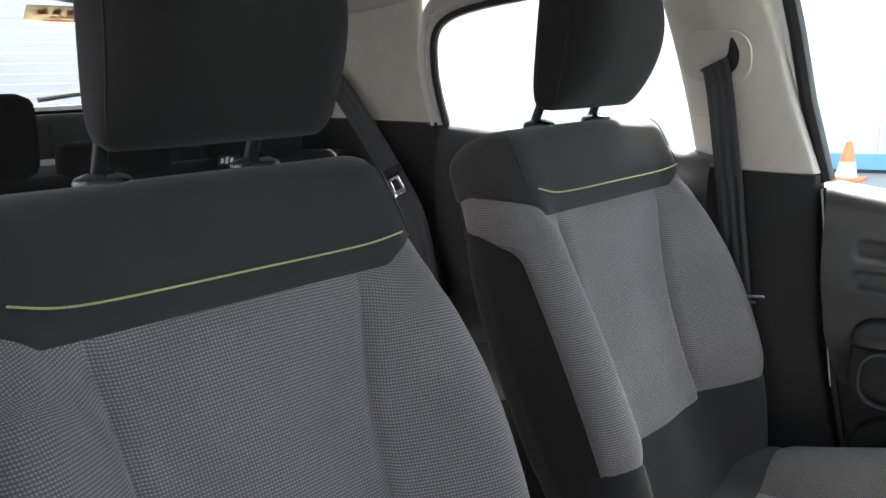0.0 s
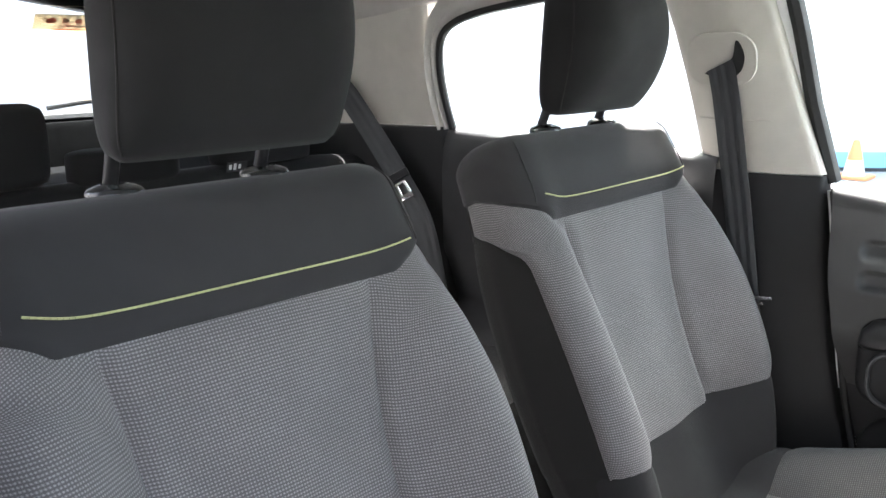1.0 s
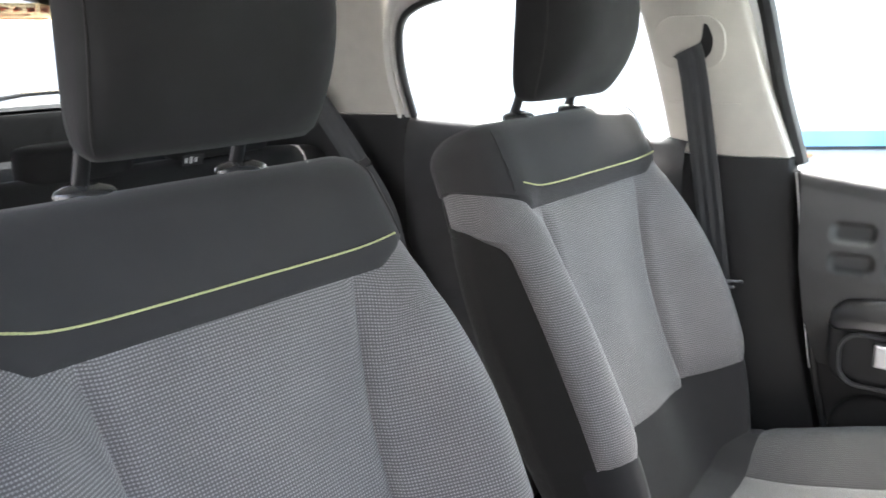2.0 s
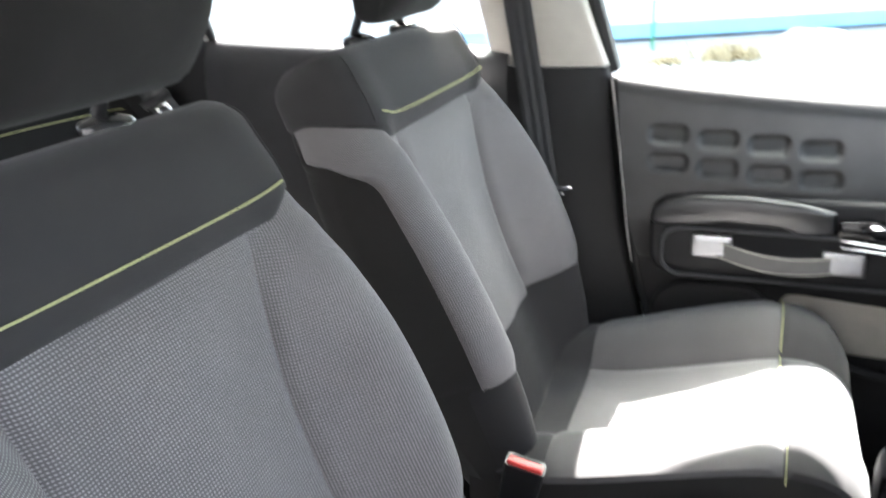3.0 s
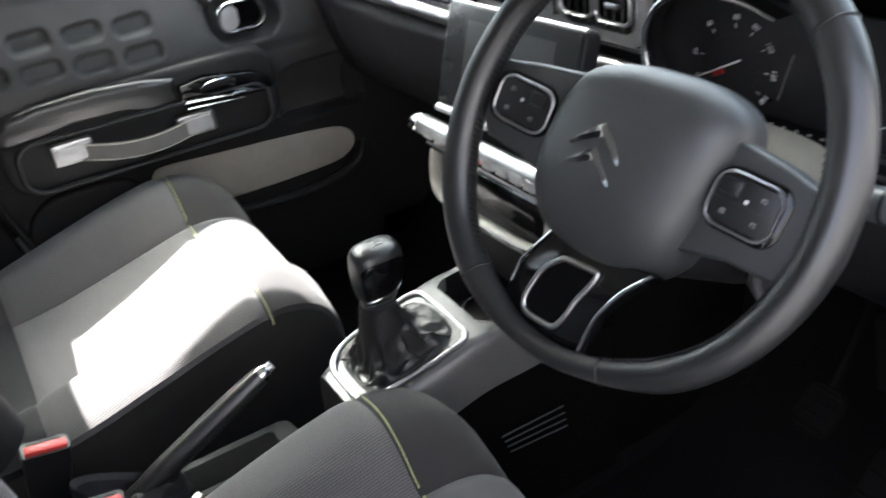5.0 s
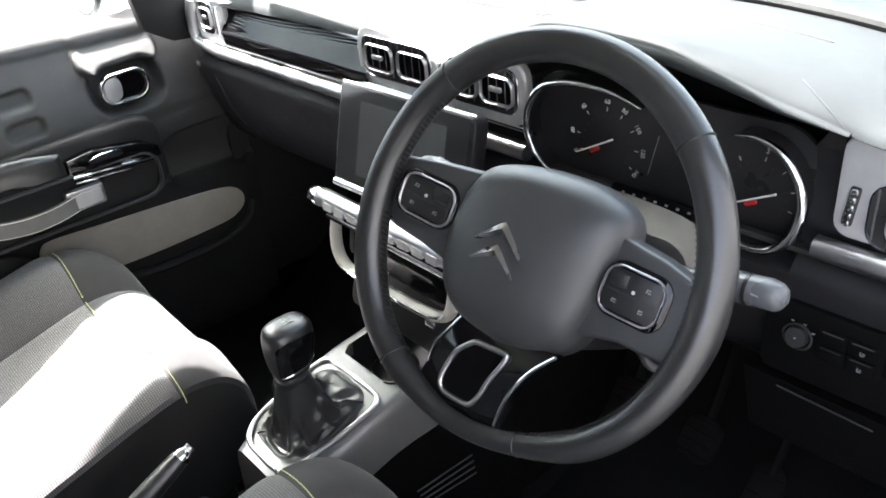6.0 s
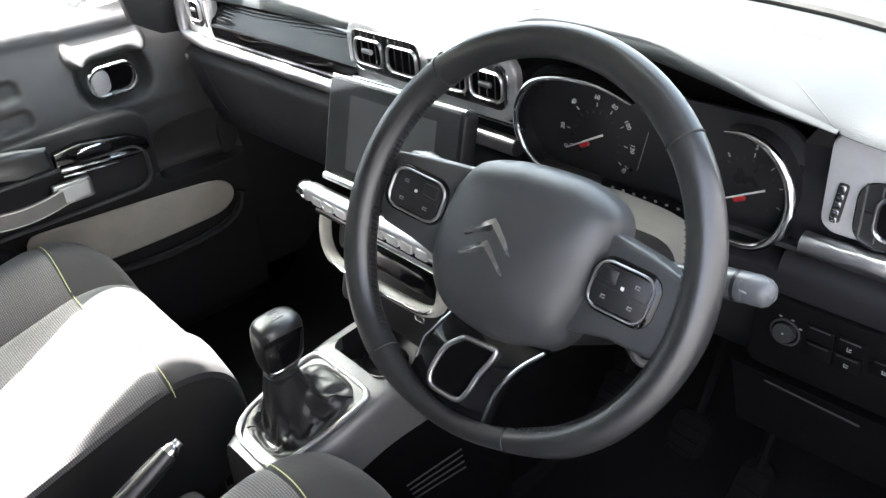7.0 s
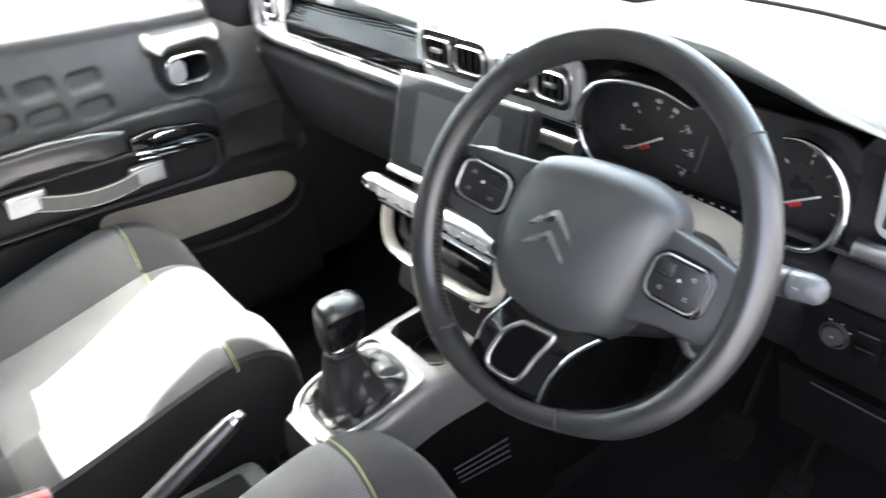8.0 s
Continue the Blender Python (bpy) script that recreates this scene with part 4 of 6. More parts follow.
def dash_front(a, b):
    """The face below the top pad, from its lip to the knee panel."""
    x = -0.655 + 1.32 * a
    keys = [(0.0, 0.016, 0.094), (0.2, 0.024, 0.060), (0.38, 0.016, 0.016), (0.47, 0.018, -0.010), (0.53, 0.004, -0.024), (0.58, -0.002, -0.036), (0.66, 0.004, -0.066), (0.76, 0.016, -0.112), (0.84, 0.034, -0.152), (0.92, 0.062, -0.195), (1.0, 0.12, -0.23)]
    y, z = spline(keys, b)
    k = 1.0 if abs(x - 0.328) < 0.165 else 0.0
    y += 0.05 * max(0.0, min(1.0, (0.195 - abs(x + 0.335)) / 0.02)) * max(0.0, min(1.0, (0.40 - b) / 0.1))
    k *= min(1.0, max(0.0, (0.58 - b) / 0.10))
    back = 0.10 * max(0.0, min(1.0, (0.15 - abs(x - 0.03)) / 0.05)) if b > 0.6 else 0.0
    return dpt(x, y + 0.085 * k + back * (b - 0.6) / 0.4, z)


part("dash_face", patch(dash_front, 132, 70), DASH_FACE, dash, "satin black dashboard face and glovebox")
part("glovebox_seam", tube([dpt(-0.60, -0.001, -0.034), dpt(-0.596, 0.001, -0.05), dpt(-0.592, 0.006, -0.075), dpt(-0.588, 0.015, -0.112), dpt(-0.580, 0.033, -0.152)], 0.0016, 6), RUBBER, dash)
part("glovebox_catch", loft([[dpt(-0.135, -0.004, -0.043), dpt(-0.075, -0.005, -0.050), dpt(-0.085, -0.006, -0.056), dpt(-0.12, -0.006, -0.052)], [dpt(-0.135, -0.008, -0.043), dpt(-0.075, -0.009, -0.050), dpt(-0.085, -0.010, -0.056), dpt(-0.12, -0.010, -0.052)]]), CHROME, dash, "chrome edge of the glovebox catch")
for x0, x1 in ((-0.615, 0.160), (0.515, 0.66)):
    pts = [dpt(x0 + (x1 - x0) * k / 14, -0.002, 0.003) for k in range(15)]
    if x0 < 0:
        pts = [dpt(-0.628, 0.004, 0.085), dpt(-0.634, 0.0, 0.06), dpt(-0.632, -0.002, 0.03), dpt(-0.624, -0.002, 0.012)] + pts[1:]
    part("dash_strip", tube(pts, 0.0115, 20), SILVER, dash, "satin chrome strip across the dashboard")
part("strip_shadow_gap", rbox((1.26, 0.010, 0.006), 0.001, DM @ pose(0.02, 0.010, -0.012)), RUBBER, dash)


# band: upright at its foot, then leaning back with a fine waved relief
def band_at(a, b):
    x = -0.530 + 0.390 * a
    y, z = spline([(0.0, 0.006, 0.012), (0.12, -0.001, 0.018), (0.36, -0.004, 0.040), (0.44, -0.0025, 0.047), (0.6, 0.006, 0.060), (0.8, 0.0155, 0.074), (1.0, 0.024, 0.086)], b)
    k = max(0.0, min(1.0, (b - 0.46 - 0.10 * math.sin(3.0 * a)) / 0.05))
    wave = math.sin(2 * math.pi * (b * 16 + 1.5 * math.sin(4.2 * a + 0.6)))
    return dpt(x, y - 0.00011 * k * wave, z + 0.00011 * k * wave)


part("trim_band", patch(band_at, 60, 150), GLOSS, dash, "gloss black trim band with waved relief")
part("band_edge", tube([dpt(-0.530 + 0.385 * k / 20, 0.004 + 0.010 * math.sin(math.pi * k / 20), 0.0935 - 0.002 * k / 20) for k in range(21)], 0.0045, 8), SILVER, dash, "satin silver edge above the band")


def letters(text, size, m, material, parent, name="marking", thick=0.0003):
    cu = bpy.data.curves.new("txt", "FONT")
    cu.body, cu.size, cu.align_x, cu.align_y, cu.extrude = text, size, "CENTER", "CENTER", thick
    ob = bpy.data.objects.new("txt", cu)
    scene.collection.objects.link(ob)
    me = ob.to_mesh()
    bm = bmesh.new()
    bm.from_mesh(me)
    ob.to_mesh_clear()
    bpy.data.objects.remove(ob)
    bpy.data.curves.remove(cu)
    bm.transform(m)
    return part(name, bm, material, parent, smooth=False)


def bar(m, w, h, material, parent, name="marking", d=0.0006, r=0.0):
    return part(name, rbox((w, h, d), r, m), material, parent, smooth=False)


# --- air vents: bezel, dark well, slats, inner frames with a tab
def vent(cx, cz, w, h, frames, y=0.0, label="chrome-rimmed air vent", bare=9):
    v = part("air_vent", frame_ring(rrect(w, h, min(w, h) * 0.30, 6), 0.0022, 0.003, DF(cx, y + 0.006, cz)), CHROME, dash, label)
    part("well", prism(rrect(w - 0.003, h - 0.003, min(w, h) * 0.3, 6), 0.002, DF(cx, y + 0.0075, cz)), RUBBER, v)
    n = max(4, int(w / 0.0135))
    for k in range(n):
        part("slat", rbox((0.0013, 0.003, h - 0.010), 0.0004, DM @ pose(cx - w / 2 + w * (k + 0.5) / n, y + 0.0047, cz)), SLAT, v)
    part("cross_slat", rbox((w - 0.008, 0.002, 0.0010), 0.0004, DM @ pose(cx, y + 0.0050, cz)), RUBBER, v)
    for i, (fx, fw) in enumerate(frames):
        fr = part("louvre_frame", frame_ring(rrect(fw, h * 0.66, h * 0.20, 8), 0.0032, 0.005, DF(fx, y + 0.003, cz), 0.45), SILVER, v, "silver rounded louvre frame")
        part("frame_well", prism(rrect(fw - 0.007, h * 0.66 - 0.007, h * 0.15, 8), 0.001, DF(fx, y + 0.0035, cz)), DEEP, fr)
        for j in range(3):
            part("slat", rbox((0.0012, 0.002, h * 0.66 - 0.008), 0.0004, DM @ pose(fx + (j - 1) * fw * 0.24, y + 0.0022, cz)), SLAT, fr)
        if i != bare:
            part("tab", rbox((fw * 0.36, 0.005, h * 0.12), 0.002, DM @ pose(fx, y - 0.001, cz + 0.002)), SILVER, fr)
    return v


part("vent_bezel", prism(rrect(0.316, 0.084, 0.026, 6), 0.012, DF(-0.001, 0.012, 0.071), 0.005, 3), SILVER_PL, dash, "silver bezel round the centre vents")
vent(-0.074, 0.073, 0.142, 0.058, [(-0.106, 0.060), (-0.038, 0.060)], -0.006, bare=1)
vent(0.086, 0.073, 0.122, 0.058, [(0.054, 0.056), (0.114, 0.056)], -0.006, bare=0)
part("vent_dial", tube([dpt(0.018, -0.004, 0.05 + 0.04 * k / 6) for k in range(7)], 0.005, 8), CHROME, dash)
part("vent_line", tube([dpt(-0.15 + 0.32 * k / 6, -0.001, 0.030) for k in range(7)], 0.003, 8), CHROME, dash)
part("vent_bezel", prism(rrect(0.100, 0.090, 0.025, 6), 0.010, DF(-0.575, 0.012, 0.056), 0.004), SILVER_PL, dash, "silver bezel round the side vent")
vent(-0.582, 0.060, 0.056, 0.056, [(-0.580, 0.040)], -0.004)
part("vent_dial", tube([dpt(-0.540, -0.003, 0.038 + 0.045 * k / 6) for k in range(7)], 0.004, 8), CHROME, dash)
part("vent_bezel", prism(rrect(0.146, 0.100, 0.016, 6), 0.012, DF(0.597, 0.014, 0.068), 0.004), SILVER_PL, dash, "silver bezel round the driver's vent")
vent(0.603, 0.050, 0.098, 0.066, [(0.605, 0.066)], -0.004, "chrome-rimmed driver's air vent")
sl = part("vent_dial", rbox((0.010, 0.006, 0.040), 0.003, DM @ pose(0.540, 0.000, 0.052, 0, 6, 0)), RUBBER, dash, "ribbed chrome vent dial")
for k in range(5):
    part("rib", rbox((0.006, 0.004, 0.006), 0.0015, DM @ pose(0.5385 + 0.0009 * k, -0.003, 0.036 + 0.008 * k)), CHROME, sl)
part("edge_line", tube([dpt(0.526, 0.002, 0.120), dpt(0.56, 0.0, 0.119), dpt(0.66, 0.0, 0.117)], 0.003, 8), SILVER, dash)

# --- instruments
ins = part("instrument_panel", prism(rrect(0.352, 0.130, 0.045, 8), 0.006, DF(0.327, 0.030, 0.038)), DIAL, dash, "dark instrument panel with two dials")
lobe_l = [(0.318, 0.094), (0.275, 0.105), (0.222, 0.104), (0.182, 0.090), (0.161, 0.060), (0.159, 0.030), (0.172, 0.004), (0.200, -0.012), (0.262, -0.014)]
lobe_r = [(0.424, 0.092), (0.450, 0.094), (0.476, 0.082), (0.494, 0.055), (0.497, 0.026), (0.488, -0.002), (0.468, -0.020), (0.440, -0.023), (0.415, -0.014)]


for pts in (lobe_l, lobe_r):
    sm = smooth2(pts)
    rr = [0.0015 + (0.0030 if pts is lobe_l else 0.0044) * math.sin(math.pi * k / (len(sm) - 1)) for k in range(len(sm))]
    part("dial_rim", tube([dpt(x, -0.002, z) for x, z in sm], rr, 10), CHROME, ins, "polished dial rim")
    part("dial_wall", joined(*[loft([[dpt(x, -0.001, z) for x, z in sm], [dpt(x, 0.032, z) for x, z in sm]], closed=False, caps=False)]), SATIN, ins)
part("cluster_lower_rim", tube([dpt(x, -0.002, z) for x, z in [(0.262, -0.014), (0.290, -0.006), (0.315, -0.006), (0.36, -0.012), (0.415, -0.016)]], 0.0016, 8), CHROME, ins)
for cx, cz, R, marks, hub, tip in ((0.256, 0.032, 0.0485, [(205, "0"), (176, "20"), (132, "40"), (90, "60"), (61, "80"), (32, "100"), (-1, "120"), (-35, "140")], (0.268, 0.040), (0.217, 0.012)),
                                   (0.440, 0.026, 0.046, [(205, ""), (172, ""), (125, ""), (82, "3"), (48, ""), (15, ""), (-18, "")], (0.462, 0.032), (0.412, 0.006))):
    for ang, tx in marks:
        c, s = math.cos(radians(ang)), math.sin(radians(ang))
        part("tick", rbox((0.0045, 0.0009, 0.0006), 0, DF(cx + (R - 0.0085) * c, 0.0235, cz + (R - 0.0085) * s) @ pose(0, 0, 0, 0, 0, ang)), MARK, ins, smooth=False)
        if tx:
            letters(tx, 0.0075, DF(cx + R * c, 0.0235, cz + R * s) @ pose(0, 0, 0, 0, 0, ang - 90), MARK, ins, "numeral")
    for k in range(15):
        ang = 200 - 235 * k / 14
        c, s = math.cos(radians(ang)), math.sin(radians(ang))
        part("red_tick", rbox((0.003, 0.0007, 0.0006), 0, DF(cx + 0.031 * c, 0.0235, cz + 0.031 * s) @ pose(0, 0, 0, 0, 0, ang)), DIM_RED, ins, smooth=False)
    a, b = Vector((hub[0], 0, hub[1])), Vector((tip[0], 0, tip[1]))
    part("needle", tube([dpt(a.x, 0.018, a.z), dpt(b.x, 0.018, b.z)], [0.0013, 0.0008], 8), MARK, ins, "white needle")
    mid = a.lerp(b, 0.52)
    part("needle_hub", rbox((0.013, 0.006, 0.004), 0.001, DF(mid.x, 0.020, mid.z - 0.004) @ pose(0, 0, 0, 0, 0, math.degrees(math.atan2(a.z - b.z, a.x - b.x)))), RED_MARK, ins, "red needle root")
part("display_edge", rbox((0.0007, 0.05, 0.0006), 0, DF(0.318, 0.0235, 0.032) @ pose(0, 0, 0, 0, 0, -14)), DIM, ins)
btns = part("trip_buttons", rbox((0.120, 0.012, 0.014), 0.003, DM @ pose(0.352, -0.012, 0.000, -20, 0, 0)), DEEP, dash, "black row of trip buttons")
for k in range(7):
    bar(DM @ pose(0.310 + 0.0135 * k, -0.0185, 0.0035, 70), 0.0032, 0.0022, DIM, btns, "button_mark")

# ---------------------------------------------------------------- steering wheel
WM = pose(0.3735, 0.468, 0.9027, 0, 0, 5.8) @ pose(0, 0, 0, 90 - 28.5) @ pose(0, 0, 0, 0, 0, -5.0)


def wpt(x, y, z=0.0):
    return WM @ Vector((x, y, z))


wheel = thing("steering_wheel", "black leather steering wheel with chrome chevron badge", "steering wheel", wpt(0, 0, -0.03))
RIM_X, RIM_Y = 0.1734, 0.1748


# angle, distance from the middle and thickness of the lower half of the rim
LOW_RIM = [(180, 0.1734, 0.0158), (205, 0.1734, 0.0162), (225, 0.1725, 0.0150), (240, 0.1697, 0.0146), (250, 0.1678, 0.0124), (262, 0.1668, 0.0100), (273, 0.1653, 0.0094), (285, 0.1637, 0.0094), (294, 0.1632, 0.0100),
           (305, 0.1650, 0.0120), (315, 0.1680, 0.0134), (330, 0.1704, 0.0140), (345, 0.1720, 0.0147), (360, 0.1734, 0.0156)]


def rim_pt(deg, z=0.0, dr=0.0):
    t, deg = radians(deg), deg % 360
    c, s = math.cos(t), math.sin(t)
    if deg <= 180:
        return wpt((RIM_X + dr) * c, (RIM_Y + dr) * s + 0.003, z)
    r = float(spline(LOW_RIM, deg)[0]) + dr
    return wpt(r * c, r * s + 0.003 * c ** 8, z)


def rim_radius(deg):
    deg = deg % 360
    if deg > 180:
        return float(spline(LOW_RIM, deg)[1])
    return 0.0150 + 0.0008 * max(0.0, 1 - min(deg, 180 - deg) / 30)


wz = WM.to_3x3() @ Vector((0, 0, 1))


def rim_arc(d0, d1, r, n):
    return tube([rim_pt(d0 + (d1 - d0) * k / n) for k in range(n + 1)], r, 22, up=wz)


for d0, d1, nm in ((50, 138.5, "perforated top of the leather rim"), (138.9, 238.7, "black leather rim"), (239.1, 294.5, "smooth lower rim"), (294.9, 409.6, "black leather rim")):
    part("rim", rim_arc(d0, d1, [rim_radius(d0 + (d1 - d0) * k / 40) for k in range(41)], 40), LEATHER, wheel, nm)
for d in (49.8, 138.7, 238.9, 294.7):
    c = rim_pt(d)
    tang = (rim_pt(d + 1) - rim_pt(d - 1)).normalized()
    out = (c - wpt(0, 0)).normalized()
    rs = rim_radius(d) + 0.0001
    part("rim_seam", tube([c + out * rs * math.cos(a) + wz * rs * math.sin(a) for a in [2 * math.pi * k / 24 for k in range(24)]], 0.0011, 6, closed=True), RUBBER, wheel)
for d0, d1 in ((145, 180), (190, 236), (299, 350), (0, 44)):
    bm = bmesh.new()
    for k in range(int(abs(d1 - d0) * 0.55)):
        d = d0 + (d1 - d0) * k / (abs(d1 - d0) * 0.55)
        p = rim_pt(d, 0.004, 0.0002 - rim_radius(d))
        q = rim_pt(d + 0.8, -0.003, 0.0002 - rim_radius(d))
        piece = tube([p, q], 0.0009, 5)
        me = bpy.data.meshes.new("tmp")
        piece.to_mesh(me)
        piece.free()
        bm.from_mesh(me)
        bpy.data.meshes.remove(me)
    part("rim_stitching", bm, FAB_SIDE, wheel)

# airbag cover: a padded, rounded square that falls away at its rims
hub_out = smooth2([(-0.081, 0.030), (-0.066, 0.056), (-0.032, 0.070), (0.005, 0.076), (0.045, 0.077), (0.078, 0.065), (0.088, 0.035), (0.083, -0.015), (0.074, -0.052), (0.052, -0.076), (0.02, -0.088), (-0.015, -0.090), (-0.048, -0.084), (-0.069, -0.069), (-0.080, -0.045), (-0.085, -0.012), (-0.081, 0.030)], 5)[:-1]
hc = Vector((0.005, -0.012))
rings = []
for k, z in ((1.0, -0.040), (1.0, -0.020), (0.985, -0.013), (0.95, -0.006), (0.87, 0.0035), (0.80, 0.0078), (0.70, 0.0115), (0.58, 0.0145), (0.4, 0.0178), (0.2, 0.0195), (0.04, 0.0198)):
    rings.append([wpt(hc.x + (x - hc.x) * k, hc.y + (y - hc.y) * k, z - 0.011 * max(0.0, (-0.018 - hc.y - (y - hc.y) * k) / 0.072) ** 2) for x, y in hub_out])
part("airbag_cover", loft(rings), SOFT_PL, wheel, "matt charcoal padded airbag cover")


def chevron(cx, cy, w, h, t, z):
    out = [(-w, -h), (-w * 0.80, -h * 0.62), (-w * 0.16, t * 0.30), (0, t * 0.55), (w * 0.16, t * 0.30), (w * 0.80, -h * 0.62), (w, -h), (w * 0.86, -h * 1.02), (w * 0.52, -h * 0.70), (0.0, -t * 0.62), (-w * 0.52, -h * 0.70), (-w * 0.86, -h * 1.02)]
    bm = bmesh.new()
    lo = [bm.verts.new((cx + x, cy + y, 0)) for x, y in out]
    mid = [bm.verts.new((cx + x, cy + y, z * 0.4)) for x, y in out]
    for i in range(len(out)):
        k = (i + 1) % len(out)
        bm.faces.new((lo[i], lo[k], mid[k], mid[i]))
    ridge = [bm.verts.new((cx + x, cy + y, z)) for x, y in ((-w * 0.90, -h * 0.93), (-w * 0.62, -h * 0.62), (0, -t * 0.02), (w * 0.62, -h * 0.62), (w * 0.90, -h * 0.93))]
    top, low_ = [mid[k] for k in (0, 1, 2, 3, 4, 5, 6)], [mid[k] for k in (0, 11, 10, 9, 8, 7, 6)]
    for a, b, c, d in ((top[0], top[1], ridge[1], ridge[0]), (top[1], top[2], ridge[2], ridge[1]), (top[2], top[3], ridge[2], None), (top[3], top[4], ridge[2], None), (top[4], top[5], ridge[3], ridge[2]), (top[5], top[6], ridge[4], ridge[3]),
                       (low_[1], low_[0], ridge[0], None), (low_[2], low_[1], ridge[0], ridge[1]), (low_[3], low_[2], ridge[1], ridge[2]), (low_[4], low_[3], ridge[2], ridge[3]), (low_[5], low_[4], ridge[3], ridge[4]), (low_[6], low_[5], ridge[4], None)):
        bm.faces.new((a, b, c) if d is None else (a, b, c, d))
    bm.transform(WM @ pose(-0.006, 0, 0.0172))
    return bm


part("badge", chevron(-0.003, 0.0172, 0.0270, 0.0190, 0.010, 0.005), BADGE, wheel, "chrome chevron badge", sharp=20)
part("badge", chevron(-0.003, -0.0025, 0.0262, 0.0172, 0.010, 0.005), BADGE, wheel, "chrome chevron badge", sharp=20)

# spokes with key pads
for sg, cy in ((1, 0.011), (-1, 0.004)):
    top = (0.052, 0.047, 0.036) if sg > 0 else (0.050, 0.041, 0.030)
    arm = [(sg * 0.060, top[0]), (sg * 0.120, top[1]), (sg * 0.172, top[2]), (sg * 0.174, -0.020 + cy), (sg * 0.150, -0.040 + cy), (sg * 0.110, -0.042 + cy), (sg * 0.060, -0.045)]
    arm = arm if sg > 0 else arm[::-1]
    sp = part("spoke", prism(arm[::-1] if sg > 0 else arm[::-1], 0.022, WM @ pose(0, 0, -0.030), 0.006, 3), SOFT_PL, wheel, "matt black wheel spoke")
    pad_m = WM @ pose(0.111 if sg > 0 else -0.118, cy, -0.010, 0, 8 if sg > 0 else 5, 0)
    pad_m = pad_m @ (Matrix.Diagonal((0.84, 0.90, 1, 1)) if sg > 0 else Matrix.Diagonal((1.02, 0.88, 1, 1)))
    kp = part("key_pad", prism(rrect(0.070, 0.052, 0.017, 6), 0.008, pad_m, 0.003), GLOSS, wheel, "gloss black key pad with chrome edge")
    part("key_rim", frame_ring(rrect(0.062, 0.046, 0.0145, 6), 0.0024, 0.0020, pad_m @ pose(-sg * 0.002, 0, 0.0078)), SILVER, kp)
    part("key_plate", rbox((0.055, 0.039, 0.004), 0.002, pad_m @ pose(-sg * 0.002, 0, 0.0075)), SATIN, kp, "satin black keys")
    part("key_gap", rbox((0.053, 0.0010, 0.0006), 0, pad_m @ pose(-sg * 0.002, -0.001, 0.0096)), RUBBER, kp)
    for kx, ky in ((-1, -1), (1, -1), (sg, 1)):
        mk_ = pad_m @ pose(-sg * 0.002 + kx * 0.0140, ky * 0.0098, 0.0097)
        part("key_mark", joined(rbox((0.0045, 0.0010, 0.0005), 0, mk_ @ pose(0, 0.0012, 0)), rbox((0.0030, 0.0010, 0.0005), 0, mk_ @ pose(0.001, -0.0012, 0)), rbox((0.0010, 0.0036, 0.0005), 0, mk_ @ pose(-0.0018, 0, 0))), DIM, kp, smooth=False)
    part("roller", rbox((0.018, 0.013, 0.004), 0.002, pad_m @ pose(-sg * 0.002 - sg * 0.0150, 0.0100, 0.0100)), SATIN, kp)
    bar(pad_m @ pose(-sg * 0.001, 0.0035, 0.0098), 0.003, 0.003, MARK, kp, "key_mark")

# lower spoke, gloss black with a chrome-framed window
low = [(-0.036, -0.072), (0.070, -0.066), (0.052, -0.092), (0.040, -0.116), (0.036, -0.160), (-0.060, -0.160), (-0.054, -0.120)]
ls = part("lower_spoke", prism(low, 0.014, WM @ pose(0, 0, -0.020), 0.003), GLOSS, wheel, "gloss black lower spoke")
win = smooth2([(-0.0130, -0.0935), (-0.0085, -0.0910), (0.0037, -0.0891), (0.0215, -0.0868), (0.0250, -0.0885), (0.0232, -0.0977), (0.0165, -0.1156), (0.0132, -0.1314), (0.0085, -0.1430), (0.0040, -0.1465), (-0.0035, -0.1480), (-0.0208, -0.1492), (-0.0285, -0.1465), (-0.0320, -0.1390), (-0.0310, -0.1271), (-0.0255, -0.1079), (-0.0130, -0.0935)], 4)
part("window_well", prism(win[:-1][::-1], 0.001, WM @ pose(0, 0, -0.0065)), DEEP, ls)
part("window_frame", tube([wpt(x, y, -0.004) for x, y in win[:-1]], 0.0026, 10, closed=True), SILVER, ls, "chrome frame in the lower spoke")
part("spoke_edge", tube([*[wpt(*p, -0.0055) for p in smooth2([(0.068, -0.066), (0.0515, -0.088), (0.0405, -0.112), (0.0372, -0.132), (0.0368, -0.150)], 5)]], 0.0017, 8), CHROME, ls)
part("spoke_edge", tube([wpt(-0.035, -0.078, -0.006), wpt(-0.053, -0.1123, -0.0055), wpt(-0.0545, -0.134, -0.006)], 0.0014, 8), CHROME, ls)

# column shroud and stalks
col = thing("steering_column", "black steering column shroud with two stalks", "steering column", (0.37, 0.58, 0.84))
c0, c1 = wpt(0, -0.035, -0.055), Vector((0.352, 0.70, 0.765))


def col_ring(p, w, h):
    return [Vector((p.x + x, p.y, p.z + y)) for x, y in rrect(w, h, min(w, h) * 0.3, 6)]


part("shroud", loft([col_ring(c0, 0.12, 0.10), col_ring(c0.lerp(c1, 0.3), 0.15, 0.11), col_ring(c0.lerp(c1, 0.7), 0.155, 0.12), col_ring(c1, 0.15, 0.11)]), SATIN, col, "black lower shroud")
